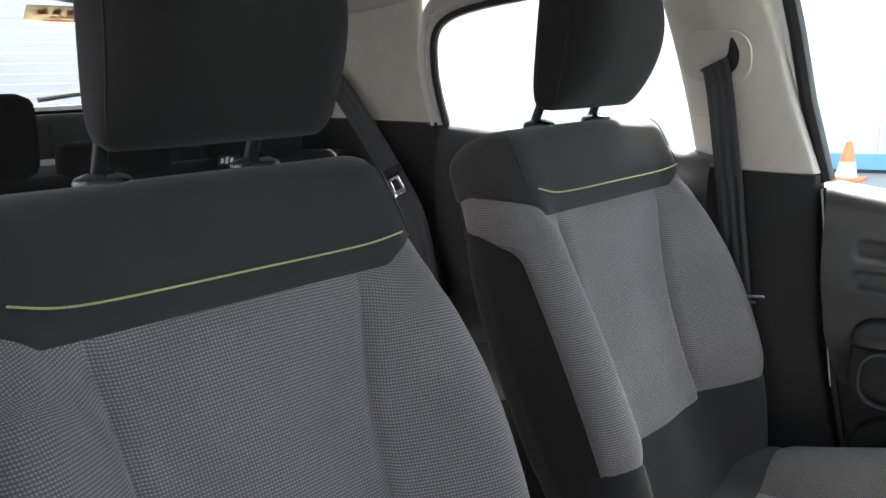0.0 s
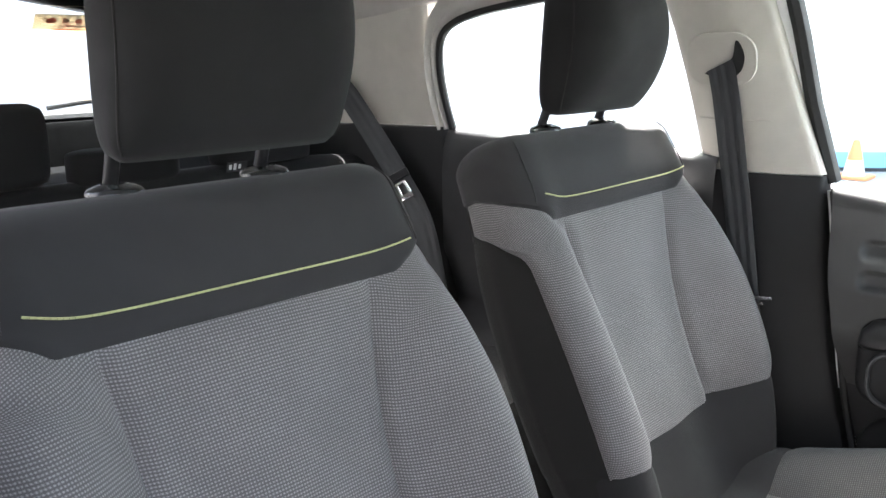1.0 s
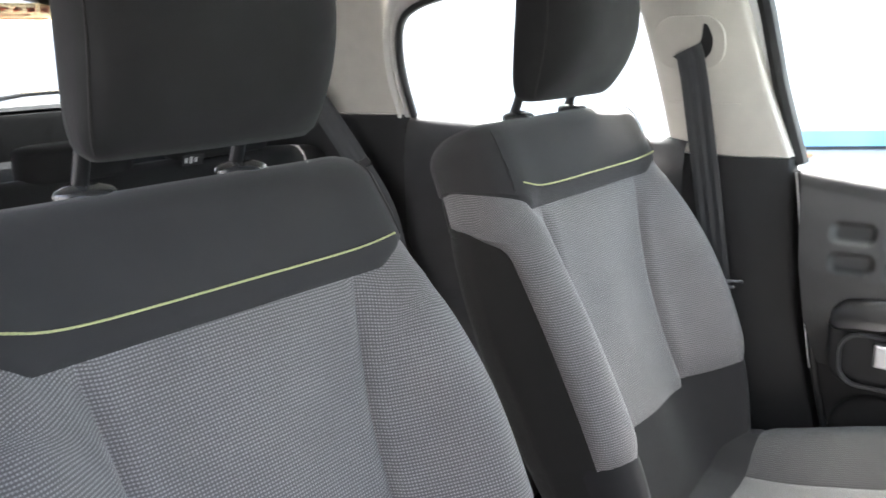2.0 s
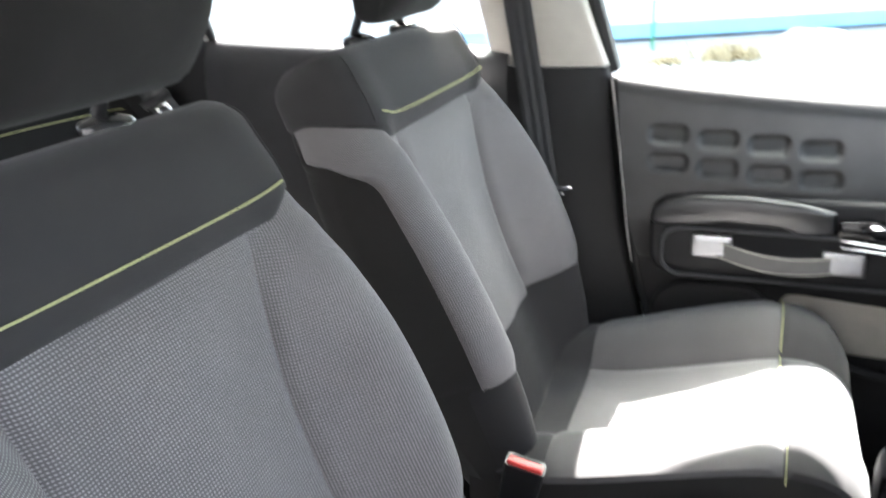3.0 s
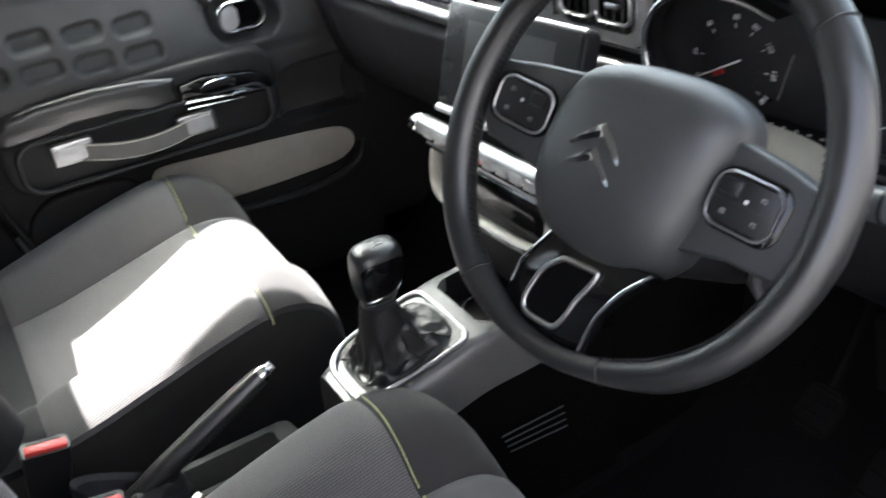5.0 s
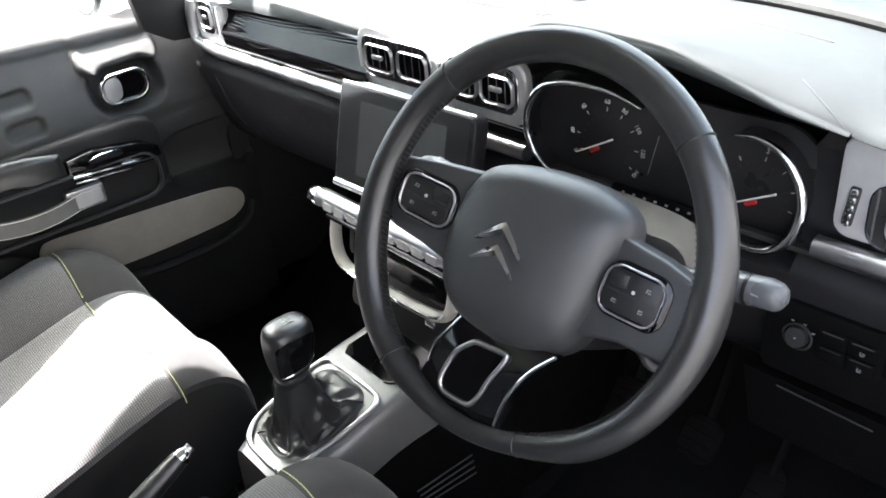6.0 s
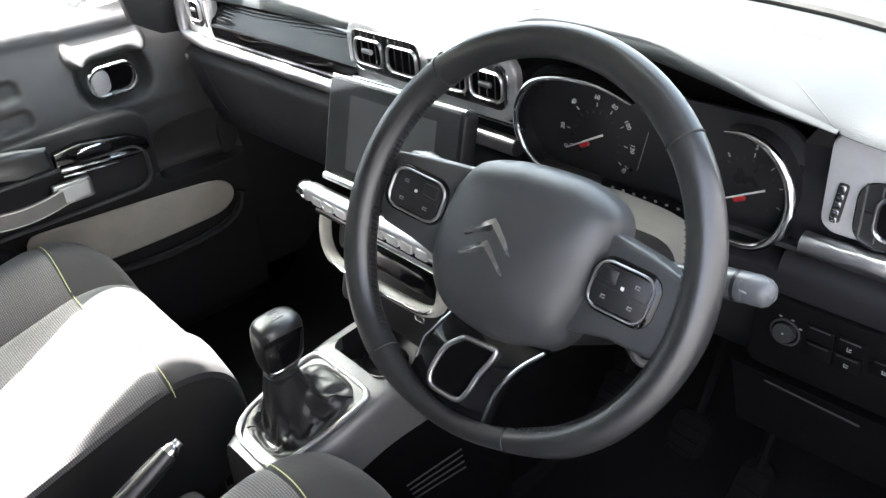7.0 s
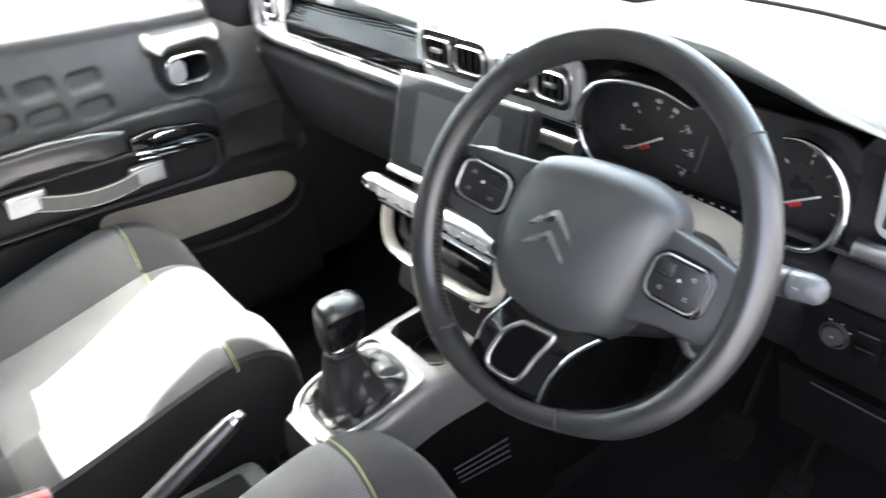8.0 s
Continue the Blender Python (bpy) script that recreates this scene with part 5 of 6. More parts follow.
part("gaiter", patch(lambda a, b: (c0.lerp(c1, 0.15).x + (a - 0.5) * (0.13 + 0.05 * b) - 0.01 * b, 0.545 + 0.135 * b, 0.868 - 0.010 * b - 0.035 * (2 * a - 1) ** 4 - 0.016 * math.sin(math.pi * b)), 24, 16), GAITER, col, "grey cloth gaiter over the column")
st_r = part("stalk", tube([(0.44, 0.545, 0.884), (0.50, 0.550, 0.892), (0.525, 0.553, 0.897), (0.530, 0.554, 0.898), (0.558, 0.556, 0.902), (0.565, 0.556, 0.9025), (0.569, 0.556, 0.903), (0.5715, 0.556, 0.9033)],
                         [0.0075, 0.0085, 0.010, 0.0128, 0.0128, 0.0118, 0.0092, 0.0045], 24), STALK, col, "grey indicator stalk with twist end")
part("stalk_ring", tube([(0.540, 0.5545, 0.8995), (0.543, 0.5547, 0.8999)], 0.0132, 24), SATIN, st_r)
part("stalk_mark", rbox((0.006, 0.0008, 0.002), 0, pose(0.552, 0.5425, 0.905, 25)), DIM, st_r)
part("stalk", tube([(0.29, 0.55, 0.870), (0.235, 0.552, 0.878), (0.20, 0.553, 0.882), (0.165, 0.555, 0.884), (0.145, 0.556, 0.884)], [0.010, 0.011, 0.013, 0.012, 0.006], 18), STALK, col, "grey wiper stalk")
part("ignition_barrel", tube([(0.455, 0.56, 0.815), (0.475, 0.545, 0.812)], 0.024, 20), SATIN, col)
part("ignition_ring", tube([Vector((0.476, 0.543, 0.812)) + Vector((0.021 * math.sin(a) * 0.55, -0.021 * math.sin(a) * -0.6, 0.024 * math.cos(a))) for a in [2 * math.pi * k / 24 for k in range(24)]], 0.004, 8, closed=True), GREY_PL, col)

# ---------------------------------------------------------------- screen and centre stack
SM = FACE(0.034, 0.602, 0.840, 16, 3.5)
scr = thing("touch_screen", "dark tablet-like touch screen with bright edges", "screen", (0.036, 0.61, 0.77))
part("housing", prism(rrect(0.256, 0.142, 0.010, 4), 0.022, SM @ pose(0, 0, -0.022), 0.004, 3), SATIN, scr)
part("glass", prism(rrect(0.246, 0.124, 0.005, 3), 0.002, SM @ pose(0, 0.006, 0.0)), SCREEN, scr, "smoked glass front")
# Paler panel on the glass: the display with a painted reflection.
part("display", prism(rrect(0.165, 0.098, 0.002, 2), 0.0008, SM @ pose(0.004, 0.004, 0.0021)), SCREEN_HAZE, scr, "switched-off display greyed by painted sky reflection")
part("edge_strip", tube([SM @ Vector((-0.120 + 0.24 * k / 8, -0.063, 0.003)) for k in range(9)], 0.0055, 10), SILVER, scr, "chrome strip under the glass")
part("edge_strip", tube([SM @ Vector((-0.126 + 0.252 * k / 8, 0.071, -0.004)) for k in range(9)], 0.0022, 8), SILVER, scr)
for k in range(3):
    bar(SM @ pose(-0.045 + 0.012 * k, -0.045 + 0.006 * (k % 2), 0.003), 0.002, 0.002, MARK, scr, "touch_mark")

part("side_edge", tube([SM @ Vector((-0.1265, -0.064 + 0.13 * k / 6, -0.002)) for k in range(7)], 0.0016, 6), SILVER, scr)

stack = thing("centre_stack", "black centre stack with silver controls and pale frame", "control panel", (0.03, 0.60, 0.60))
part("backing", rbox((0.235, 0.05, 0.22), 0.012, pose(0.035, 0.622, 0.675, -14)), SATIN, stack)
bar_ = part("control_bar", tube([(-0.104, 0.566, 0.747), (-0.098, 0.566, 0.7475), (-0.03, 0.566, 0.7505), (0.06, 0.566, 0.755), (0.165, 0.567, 0.760)], [0.012, 0.0135, 0.0135, 0.0135, 0.0135], 18), SILVER, stack, "satin silver control bar")
part("volume_knob", tube([(-0.122, 0.565, 0.745), (-0.118, 0.565, 0.7455), (-0.104, 0.565, 0.7465), (-0.100, 0.565, 0.7465)], [0.010, 0.0135, 0.0145, 0.0135], 20), CHROME, bar_, "chrome volume knob")
for k in range(9):
    part("bar_key", rbox((0.020, 0.006, 0.012), 0.002, pose(-0.070 + 0.027 * k, 0.554, 0.7465 + 0.0012 * k, -10)), RED if k == 4 else SILVER_PL, bar_)
part("bar_line", tube([(-0.085, 0.560, 0.726), (0.03, 0.560, 0.731), (0.16, 0.560, 0.736)], 0.0035, 8), CHROME, stack, "bright line below the controls")
part("shelf_recess", rbox((0.21, 0.02, 0.055), 0.008, pose(0.04, 0.585, 0.695, -10)), GLOSS, stack, "gloss black recess")
u_keys = [(-0.070, 0.574, 0.728), (-0.083, 0.572, 0.715), (-0.087, 0.570, 0.690), (-0.084, 0.568, 0.667), (-0.070, 0.566, 0.653), (-0.045, 0.565, 0.648), (0.03, 0.564, 0.652), (0.10, 0.564, 0.657), (0.135, 0.565, 0.662), (0.155, 0.567, 0.675), (0.162, 0.570, 0.70), (0.160, 0.574, 0.735)]
u_s = [tuple(spline([(i, *p) for i, p in enumerate(u_keys)], k / 5)) for k in range(5 * (len(u_keys) - 1) + 1)]
part("pale_frame", tube(u_s, 0.0095, 12, flat=0.8), PALE_PL, stack, "pale satin U-shaped frame")
part("frame_inlay", tube([(x, y - 0.009, z + 0.002) for x, y, z in u_s[22:46]], 0.0022, 8), CHROME, stack)
us = part("socket", frame_ring(rrect(0.018, 0.009, 0.002, 2), 0.0015, 0.002, FACE(0.118, 0.565, 0.642, 8, 3)), CHROME, stack, "small chrome-rimmed socket")
part("socket_well", prism(rrect(0.015, 0.006, 0.001, 2), 0.001, FACE(0.118, 0.566, 0.642, 8, 3)), RUBBER, us)

# ---------------------------------------------------------------- centre console
console = thing("centre_console", "dark centre console with satin grey gear surround", "console", (0.045, 0.35, 0.30))


def con_top(y):
    return float(spline([(0.28, 0.505), (0.33, 0.519), (0.40, 0.538), (0.48, 0.560), (0.56, 0.566), (0.66, 0.575)], y)[0])


CX = 0.047


def con_at(a, b):
    """b 0 to 1: behind the tray; 1 to 1.8: beside it."""
    y = 0.322 + 0.193 * b
    z = con_top(y)
    w = float(spline([(0.0, 0.050), (0.08, 0.060), (0.2, 0.070), (0.4, 0.0755), (1.0, 0.079), (1.9, 0.086)], b)[0])
    v = w - float(spline([(0.0, 0.004), (0.1, 0.008), (0.4, 0.0075), (0.8, 0.003), (1.0, 0.0), (1.9, 0.0)], b)[0])
    keys = [(0.0, -v - 0.008, z - 0.075), (0.14, -v - 0.006, z - 0.040), (0.25, -v, z - 0.010), (0.34, -v + 0.016, z), (0.66, w - 0.016, z), (0.75, w, z - 0.010), (0.86, w + 0.006, z - 0.040), (1.0, w + 0.008, z - 0.075)]
    x, zz = spline(keys, a)
    return (CX + x, y, zz)


part("gear_surround", patch(con_at, 46, 24, 0.235, 1.0, 0.0, 0.94), CONSOLE_GREY, console, "satin grey gear surround")
# The surround's left flank, painted as if in shade so sun leaves it dark.
part("console_flank", patch(con_at, 14, 24, 0.0, 0.235, 0.0, 0.94), DEEP, console, "flank below the gear surround, painted shade-black")
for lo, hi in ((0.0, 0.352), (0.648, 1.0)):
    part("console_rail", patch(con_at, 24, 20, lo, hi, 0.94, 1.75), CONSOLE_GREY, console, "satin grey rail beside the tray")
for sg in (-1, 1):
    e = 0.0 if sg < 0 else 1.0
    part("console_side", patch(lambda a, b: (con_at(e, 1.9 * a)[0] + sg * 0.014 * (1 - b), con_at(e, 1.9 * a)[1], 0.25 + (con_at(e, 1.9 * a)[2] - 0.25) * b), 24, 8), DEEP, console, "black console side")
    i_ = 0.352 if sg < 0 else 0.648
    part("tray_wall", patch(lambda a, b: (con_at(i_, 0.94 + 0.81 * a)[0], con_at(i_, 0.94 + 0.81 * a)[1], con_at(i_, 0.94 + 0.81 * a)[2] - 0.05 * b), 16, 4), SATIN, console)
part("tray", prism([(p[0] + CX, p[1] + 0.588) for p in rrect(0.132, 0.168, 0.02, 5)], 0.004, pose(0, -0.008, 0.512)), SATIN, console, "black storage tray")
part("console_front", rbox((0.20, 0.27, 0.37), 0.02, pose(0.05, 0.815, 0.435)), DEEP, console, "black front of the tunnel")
part("tray_front", rbox((0.17, 0.02, 0.12), 0.01, pose(CX, 0.672, 0.58)), SATIN, console)
part("tray_wall", patch(lambda a, b: (CX - 0.045 + 0.09 * a, 0.5045, con_top(0.5035) - 0.001 - 0.05 * b), 6, 4), SATIN, console)
for sg in (-1, 1):
    xi = con_at(0.352 if sg < 0 else 0.648, 0.94)[0]
    pts = [(xi, 0.5015)] + [(xi - sg * 0.020 * (1 - math.cos(radians(a))), 0.5015 + 0.022 * (1 - math.sin(radians(a)))) for a in range(0, 91, 15)]
    part("tray_corner", loft([[(x, y, con_top(y) - 0.020) for x, y in pts], [(x, y, con_top(y) + 0.0003) for x, y in pts]]), CONSOLE_GREY, console)
cup = part("cup_ring", tube([(0.030 + 0.034 * math.cos(t), 0.562 + 0.034 * math.sin(t), 0.522) for t in [2 * math.pi * k / 28 for k in range(28)]], 0.0025, 8, closed=True), CHROME, console, "bright cup holder ring")
ring_m = pose(CX, 0.408, con_top(0.408) + 0.002, 14.5)
ring_o = smooth2([(-0.026, -0.080), (0.030, -0.080), (0.048, -0.072), (0.058, -0.048), (0.0655, 0.010), (0.0675, 0.060), (0.060, 0.076), (0.042, 0.080), (-0.040, 0.080), (-0.058, 0.076), (-0.066, 0.060), (-0.0655, 0.010), (-0.060, -0.045), (-0.046, -0.070), (-0.026, -0.080)], 8)[:-1]
part("surround_end", patch(lambda a, b: (con_at(a, 0)[0], 0.322, 0.30 + (con_at(a, 0)[2] - 0.30) * b), 40, 4), BLACK, console)
part("boot_ring", frame_ring(ring_o, 0.0065, 0.005, ring_m, 0.42), SILVER, console, "bright satin ring round the gaiter")
for k in range(4):
    part("grille_bar", tube([(0.157, 0.488 + 0.004 * k, 0.426 - 0.011 * k), (0.158, 0.586 + 0.002 * k, 0.424 - 0.013 * k)], 0.0013, 6), GREY_PL, console, "thin grey grille bar")

# gear lever
lever = thing("gear_lever", "black gear lever with leather gaiter and silver collar", "gear lever", (CX, 0.41, 0.54))


def boot_at(a, b):
    t = 2 * math.pi * a
    base = Vector((0.056 * math.copysign(abs(math.cos(t)) ** 0.6, math.cos(t)), 0.068 * math.copysign(abs(math.sin(t)) ** 0.6, math.sin(t)), 0))
    lo = ring_m @ Vector((base.x, base.y + 0.004, 0.002))
    hi = Vector((0.050, 0.394, 0.618)) + Vector((0.0195 * math.cos(t), 0.0215 * math.sin(t), 0))
    s = spline([(0.0, 0.0), (0.14, 0.18), (0.28, 0.40), (0.40, 0.58), (0.50, 0.70), (0.62, 0.79), (1.0, 1.0)], b)[0]
    h = spline([(0.0, 0.0), (0.14, 0.03), (0.28, 0.04), (0.40, 0.07), (0.50, 0.20), (0.62, 0.42), (1.0, 1.0)], b)[0]
    p = Vector((lo.x + (hi.x - lo.x) * s, lo.y + (hi.y - lo.y) * s, lo.z + (hi.z - lo.z) * h))
    fold = max(0.0, math.sin(math.pi * min(1.0, max(0.0, (b - 0.06) / 0.62)))) ** 0.8
    out = Vector((0.35 * math.cos(t), 0.35 * math.sin(t), 0.9))
    nz = noise.noise(Vector((1.5 * math.cos(t) + 3.1, 1.5 * math.sin(t), 2.2 * b)) * 1.5)
    nf = noise.noise(Vector((3.4 * math.cos(t), 3.4 * math.sin(t) + 5, 4.5 * b)) * 1.4)
    crease = -abs(noise.noise(Vector((2.2 * math.cos(t) + 9, 2.2 * math.sin(t), 2.5 * b + 2))) * 1.6)
    return p + out * fold * (0.013 * nz + 0.0045 * nf + 0.012 * crease + 0.007)


part("gaiter", patch(boot_at, 110, 64), BOOT, lever, "crumpled black leather gaiter")
part("gaiter_seam", tube([boot_at(0.68, k / 40) + Vector((0, -0.0005, 0.001)) for k in range(41)], 0.0011, 5), FAB_SIDE, lever)
part("gaiter_seam", tube([boot_at(0.12, k / 40) + Vector((0.0006, 0.0005, 0.001)) for k in range(41)], 0.0011, 5), FAB_SIDE, lever)


def oval(c, rx, ry, n=28, e=0.8):
    return [Vector((c[0] + rx * math.copysign(abs(math.cos(t)) ** e, math.cos(t)), c[1] + ry * math.copysign(abs(math.sin(t)) ** e, math.sin(t)), c[2])) for t in [2 * math.pi * k / n for k in range(n)]]


part("collar", loft([oval((0.050, 0.394, 0.613), 0.0185, 0.0205), oval((0.050, 0.394, 0.616), 0.0195, 0.0215), oval((0.050, 0.3945, 0.622), 0.0190, 0.021), oval((0.049, 0.395, 0.625), 0.014, 0.015)]), BLACK, lever, "black collar")
knob_rows = [(0.618, 0.0135, 0.0150), (0.624, 0.0170, 0.0195), (0.634, 0.0208, 0.0245), (0.650, 0.0232, 0.0282), (0.664, 0.0240, 0.0300), (0.677, 0.0240, 0.0305), (0.686, 0.0225, 0.0290), (0.6915, 0.0185, 0.0245), (0.6945, 0.012, 0.016), (0.6955, 0.004, 0.006)]


def knob_at(t, z, lift=0.0):
    rx, ry = spline(knob_rows, z)
    c, s = math.cos(t), math.sin(t)
    return Vector((0.049 - 0.075 * (z - 0.62) + (rx + lift) * math.copysign(abs(c) ** 0.66, c), 0.395 + 0.12 * (z - 0.62) + (ry + lift) * math.copysign(abs(s) ** 0.66, s), z))


knob_z = [0.618 + 0.0775 * (1 - (1 - k / 30) ** 1.6) for k in range(31)]
part("knob", loft([[knob_at(2 * math.pi * k / 48, z) for k in range(48)] for z in knob_z]), LEATHER, lever, "smooth black gear knob")
inlay_at = lambda a, b: knob_at(-1.0 + 1.95 * a, 0.634 + 0.012 * a * a + (0.048 - 0.012 * a * a - 0.008 * abs(2 * a - 1) ** 3) * b, 0.0006)
kn = part("knob_inlay", patch(inlay_at, 24, 16), GLOSS, lever, "gloss black inlay")
part("inlay_edge", tube([inlay_at(k / 24, 0.0) for k in range(25)], 0.0011, 6), CHROME, kn, "chrome edge")
part("knob_clip", patch(lambda a, b: knob_at(-1.0 + 1.3 * a, 0.6195 + 0.010 * b, 0.0008), 16, 6), CHROME, lever, "chrome clip at the neck")
for dx in (-0.0065, 0.0, 0.0065):
    part("gate_mark", rbox((0.0009, 0.013, 0.0008), 0, pose(0.0435 + dx, 0.4045, 0.6954, 2)), DIM, lever)
part("gate_mark", rbox((0.0139, 0.0009, 0.0008), 0, pose(0.0435, 0.4045, 0.6956, 2)), DIM, lever)

# ---------------------------------------------------------------- handbrake, buckles and the box between the seats
box = thing("console_rear", "black console between the seats", "console", (0.03, 0.05, 0.30))
part("body", rbox((0.115, 0.50, 0.20), 0.02, pose(0.035, 0.03, 0.36)), BLACK, box)
part("brake_well", rbox((0.05, 0.26, 0.03), 0.008, pose(0.022, 0.12, 0.447)), DEEP, box)
def collar_at(a, b):
    """A rolled collar that wraps the foot of the handbrake, high at its rear."""
    t = radians(-20 + 400 * a)
    back = 0.5 - 0.5 * math.sin(t)
    r = 1.0 - 0.16 * b
    return (0.030 + 0.030 * r * math.cos(t), 0.072 + 0.062 * r * math.sin(t), 0.452 + (0.022 + 0.068 * back ** 1.3) * min(1.0, b / 0.6) - 0.012 * max(0.0, b - 0.6) / 0.4)


part("collar", patch(collar_at, 48, 14), GREY_PL, box, "grey moulded collar round the handbrake")
part("gaiter", patch(lambda a, b: (0.025 + (0.026 - 0.010 * b) * math.cos(2 * math.pi * a), 0.078 + 0.030 * b + (0.052 - 0.034 * b) * math.sin(2 * math.pi * a), 0.470 + 0.020 * b + 0.003 * math.sin(18 * a + 9 * b)), 40, 12), BOOT, box, "soft black gaiter at the lever's foot")
part("catch", rbox((0.012, 0.016, 0.006), 0.002, pose(0.070, 0.128, 0.478, 12, 0, 20)), SILVER, box, "small bright catch")
for k in range(3):
    part("tray_rib", rbox((0.003, 0.15, 0.004), 0.001, pose(0.062 + 0.010 * k, 0.215, 0.468)), SATIN, box)
hb = thing("handbrake", "black handbrake lever with bright tip", "handbrake", (0.02, 0.10, 0.47))
h0, h1 = Vector((0.021, 0.060, 0.470)), Vector((0.017, 0.246, 0.562))
part("grip", tube([h0.lerp(h1, k / 12) for k in range(13)], [0.011, 0.012, 0.013, 0.014, 0.0145, 0.0145, 0.0145, 0.0145, 0.0145, 0.0142, 0.0138, 0.013, 0.0115], 16), LEATHER, hb, "smooth black grip")
part("tip", tube([h0.lerp(h1, 1.0), h0.lerp(h1, 1.03), h0.lerp(h1, 1.055)], [0.0112, 0.0105, 0.007], 16), CHROME, hb, "chrome tip")
part("button", tube([h0.lerp(h1, 1.05), h0.lerp(h1, 1.085)], 0.0062, 12), SILVER, hb)


def buckle(at, yaw, label):
    b = thing("seat_belt_buckle", label, "belt buckle", at, group="belt buckles")
    m = pose(*at) @ pose(0, 0, 0, -12, 4, yaw)
    part("case", loft([[m @ Vector((x, y, z)) for x, y in rrect(w, d, 0.006, 4)] for w, d, z in ((0.024, 0.040, -0.16), (0.024, 0.046, -0.06), (0.027, 0.050, -0.008), (0.026, 0.049, 0.0))]), SATIN, b, "black plastic case")
    part("release", prism(rrect(0.014, 0.044, 0.003, 3), 0.005, m @ pose(0.003, 0, -0.001), 0.002), RED, b, "red release button")
    part("slot", rbox((0.005, 0.034, 0.002), 0.0005, m @ pose(-0.0085, 0, 0.0008)), RUBBER, b)
    return b


buckle((-0.024, 0.007, 0.560), 0, "black belt buckle with red button beside passenger cushion")
buckle((0.100, 0.037, 0.560), 0, "black belt buckle with red button beside driver's cushion")

# ---------------------------------------------------------------- lower driver's panel and pedals
kp_ = thing("switch_panel", "black switch panel below the dashboard", "switch panel", dpt(0.56, 0.0, -0.12))
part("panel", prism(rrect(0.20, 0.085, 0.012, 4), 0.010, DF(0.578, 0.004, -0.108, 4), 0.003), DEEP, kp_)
part("mirror_switch", tube([dpt(0.514, -0.004, -0.100), dpt(0.514, -0.012, -0.099)], [0.0115, 0.0105], 20), BLACK, kp_, "round mirror switch")
part("switch_ring", tube([dpt(0.514 + 0.0145 * math.cos(t), -0.007, -0.100 + 0.0145 * math.sin(t)) for t in [2 * math.pi * k / 28 for k in range(28)]], 0.0013, 6, closed=True), BLACK, kp_)
for t in (70, 110, 35):
    bar(DF(0.514 + 0.0185 * math.cos(radians(t)), -0.0075, -0.100 + 0.0185 * math.sin(radians(t))), 0.003, 0.0012, DIM, kp_, "switch_mark")
bar(DF(0.514, -0.0126, -0.099), 0.002, 0.002, DIM, kp_, "switch_mark")
for x, z in ((0.548, -0.0885), (0.577, -0.0885), (0.548, -0.1075), (0.577, -0.1075), (0.611, -0.098)):
    k = part("key", rbox((0.027, 0.003, 0.0175), 0.0012, DM @ pose(x, -0.0065, z)), DEEP, kp_)
    part("key_line", rbox((0.020, 0.001, 0.0010), 0, DM @ pose(x, -0.0082, z + 0.0065)), GREY_PL if x < 0.60 and z > -0.1 else BLACK, k)
    if x > 0.55:
        for mx, mz, mw, mh in ((-0.0016, 0.0, 0.0008, 0.0042), (0.0012, 0.0008, 0.0024, 0.0009), (0.0004, -0.0016, 0.0034, 0.0009)):
            bar(DF(x + mx, -0.0085, z - 0.002 + mz), mw, mh, DIM, k, "key_mark")
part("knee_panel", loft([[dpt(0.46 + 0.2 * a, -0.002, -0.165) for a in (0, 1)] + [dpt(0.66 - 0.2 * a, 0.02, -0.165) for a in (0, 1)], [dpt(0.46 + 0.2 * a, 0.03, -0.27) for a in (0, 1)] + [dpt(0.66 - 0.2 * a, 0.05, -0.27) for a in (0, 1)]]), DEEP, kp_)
part("panel_line", tube([dpt(0.50, -0.004, -0.172), dpt(0.60, -0.004, -0.176)], 0.0012, 6), BLACK, kp_)

for nm, x, y, z, w, h in (("brake pedal", 0.378, 0.80, 0.458, 0.052, 0.066), ("clutch pedal", 0.26, 0.80, 0.458, 0.052, 0.060), ("accelerator pedal", 0.47, 0.80, 0.40, 0.045, 0.12)):
    pd = thing("pedal", "dark rubber-faced " + nm + " in the footwell", "pedal", (x, y, z), group="pedals")
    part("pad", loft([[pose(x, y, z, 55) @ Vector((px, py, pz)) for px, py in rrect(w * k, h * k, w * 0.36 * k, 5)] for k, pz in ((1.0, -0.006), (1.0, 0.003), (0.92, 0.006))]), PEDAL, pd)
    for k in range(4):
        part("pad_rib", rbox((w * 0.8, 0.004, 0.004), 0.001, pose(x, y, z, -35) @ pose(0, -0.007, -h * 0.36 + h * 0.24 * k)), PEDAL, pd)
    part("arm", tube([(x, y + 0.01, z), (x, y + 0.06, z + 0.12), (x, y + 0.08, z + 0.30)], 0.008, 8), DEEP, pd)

# ---------------------------------------------------------------- front passenger belt on the centre pillar
def ribbon(pts, width, across, thick=0.0016):
    ps = [Vector(p) for p in pts]
    ac = Vector(across).normalized()
    n = len(ps)
    rings = []
    for i, p in enumerate(ps):
        d = (ps[min(i + 1, n - 1)] - ps[max(i - 1, 0)]).normalized()
        nor = d.cross(ac).normalized()
        s = nor.cross(d).normalized()
        w = width / 2
        top = [p + s * (w * k) + nor * (thick * (0.0 if abs(k) == 1 else 0.55 + 0.45 * math.cos(math.pi * 3 * k))) for k in [-1 + 0.1 * j for j in range(21)]]
        rings.append(top + [p + s * w - nor * thick, p - nor * thick, p - s * w - nor * thick])
    return loft(rings)


def dense(keys, n=6):
    ks = [(i, *p) for i, p in enumerate(keys)]
    return [Vector(spline(ks, k / n)) for k in range((len(keys) - 1) * n + 1)]


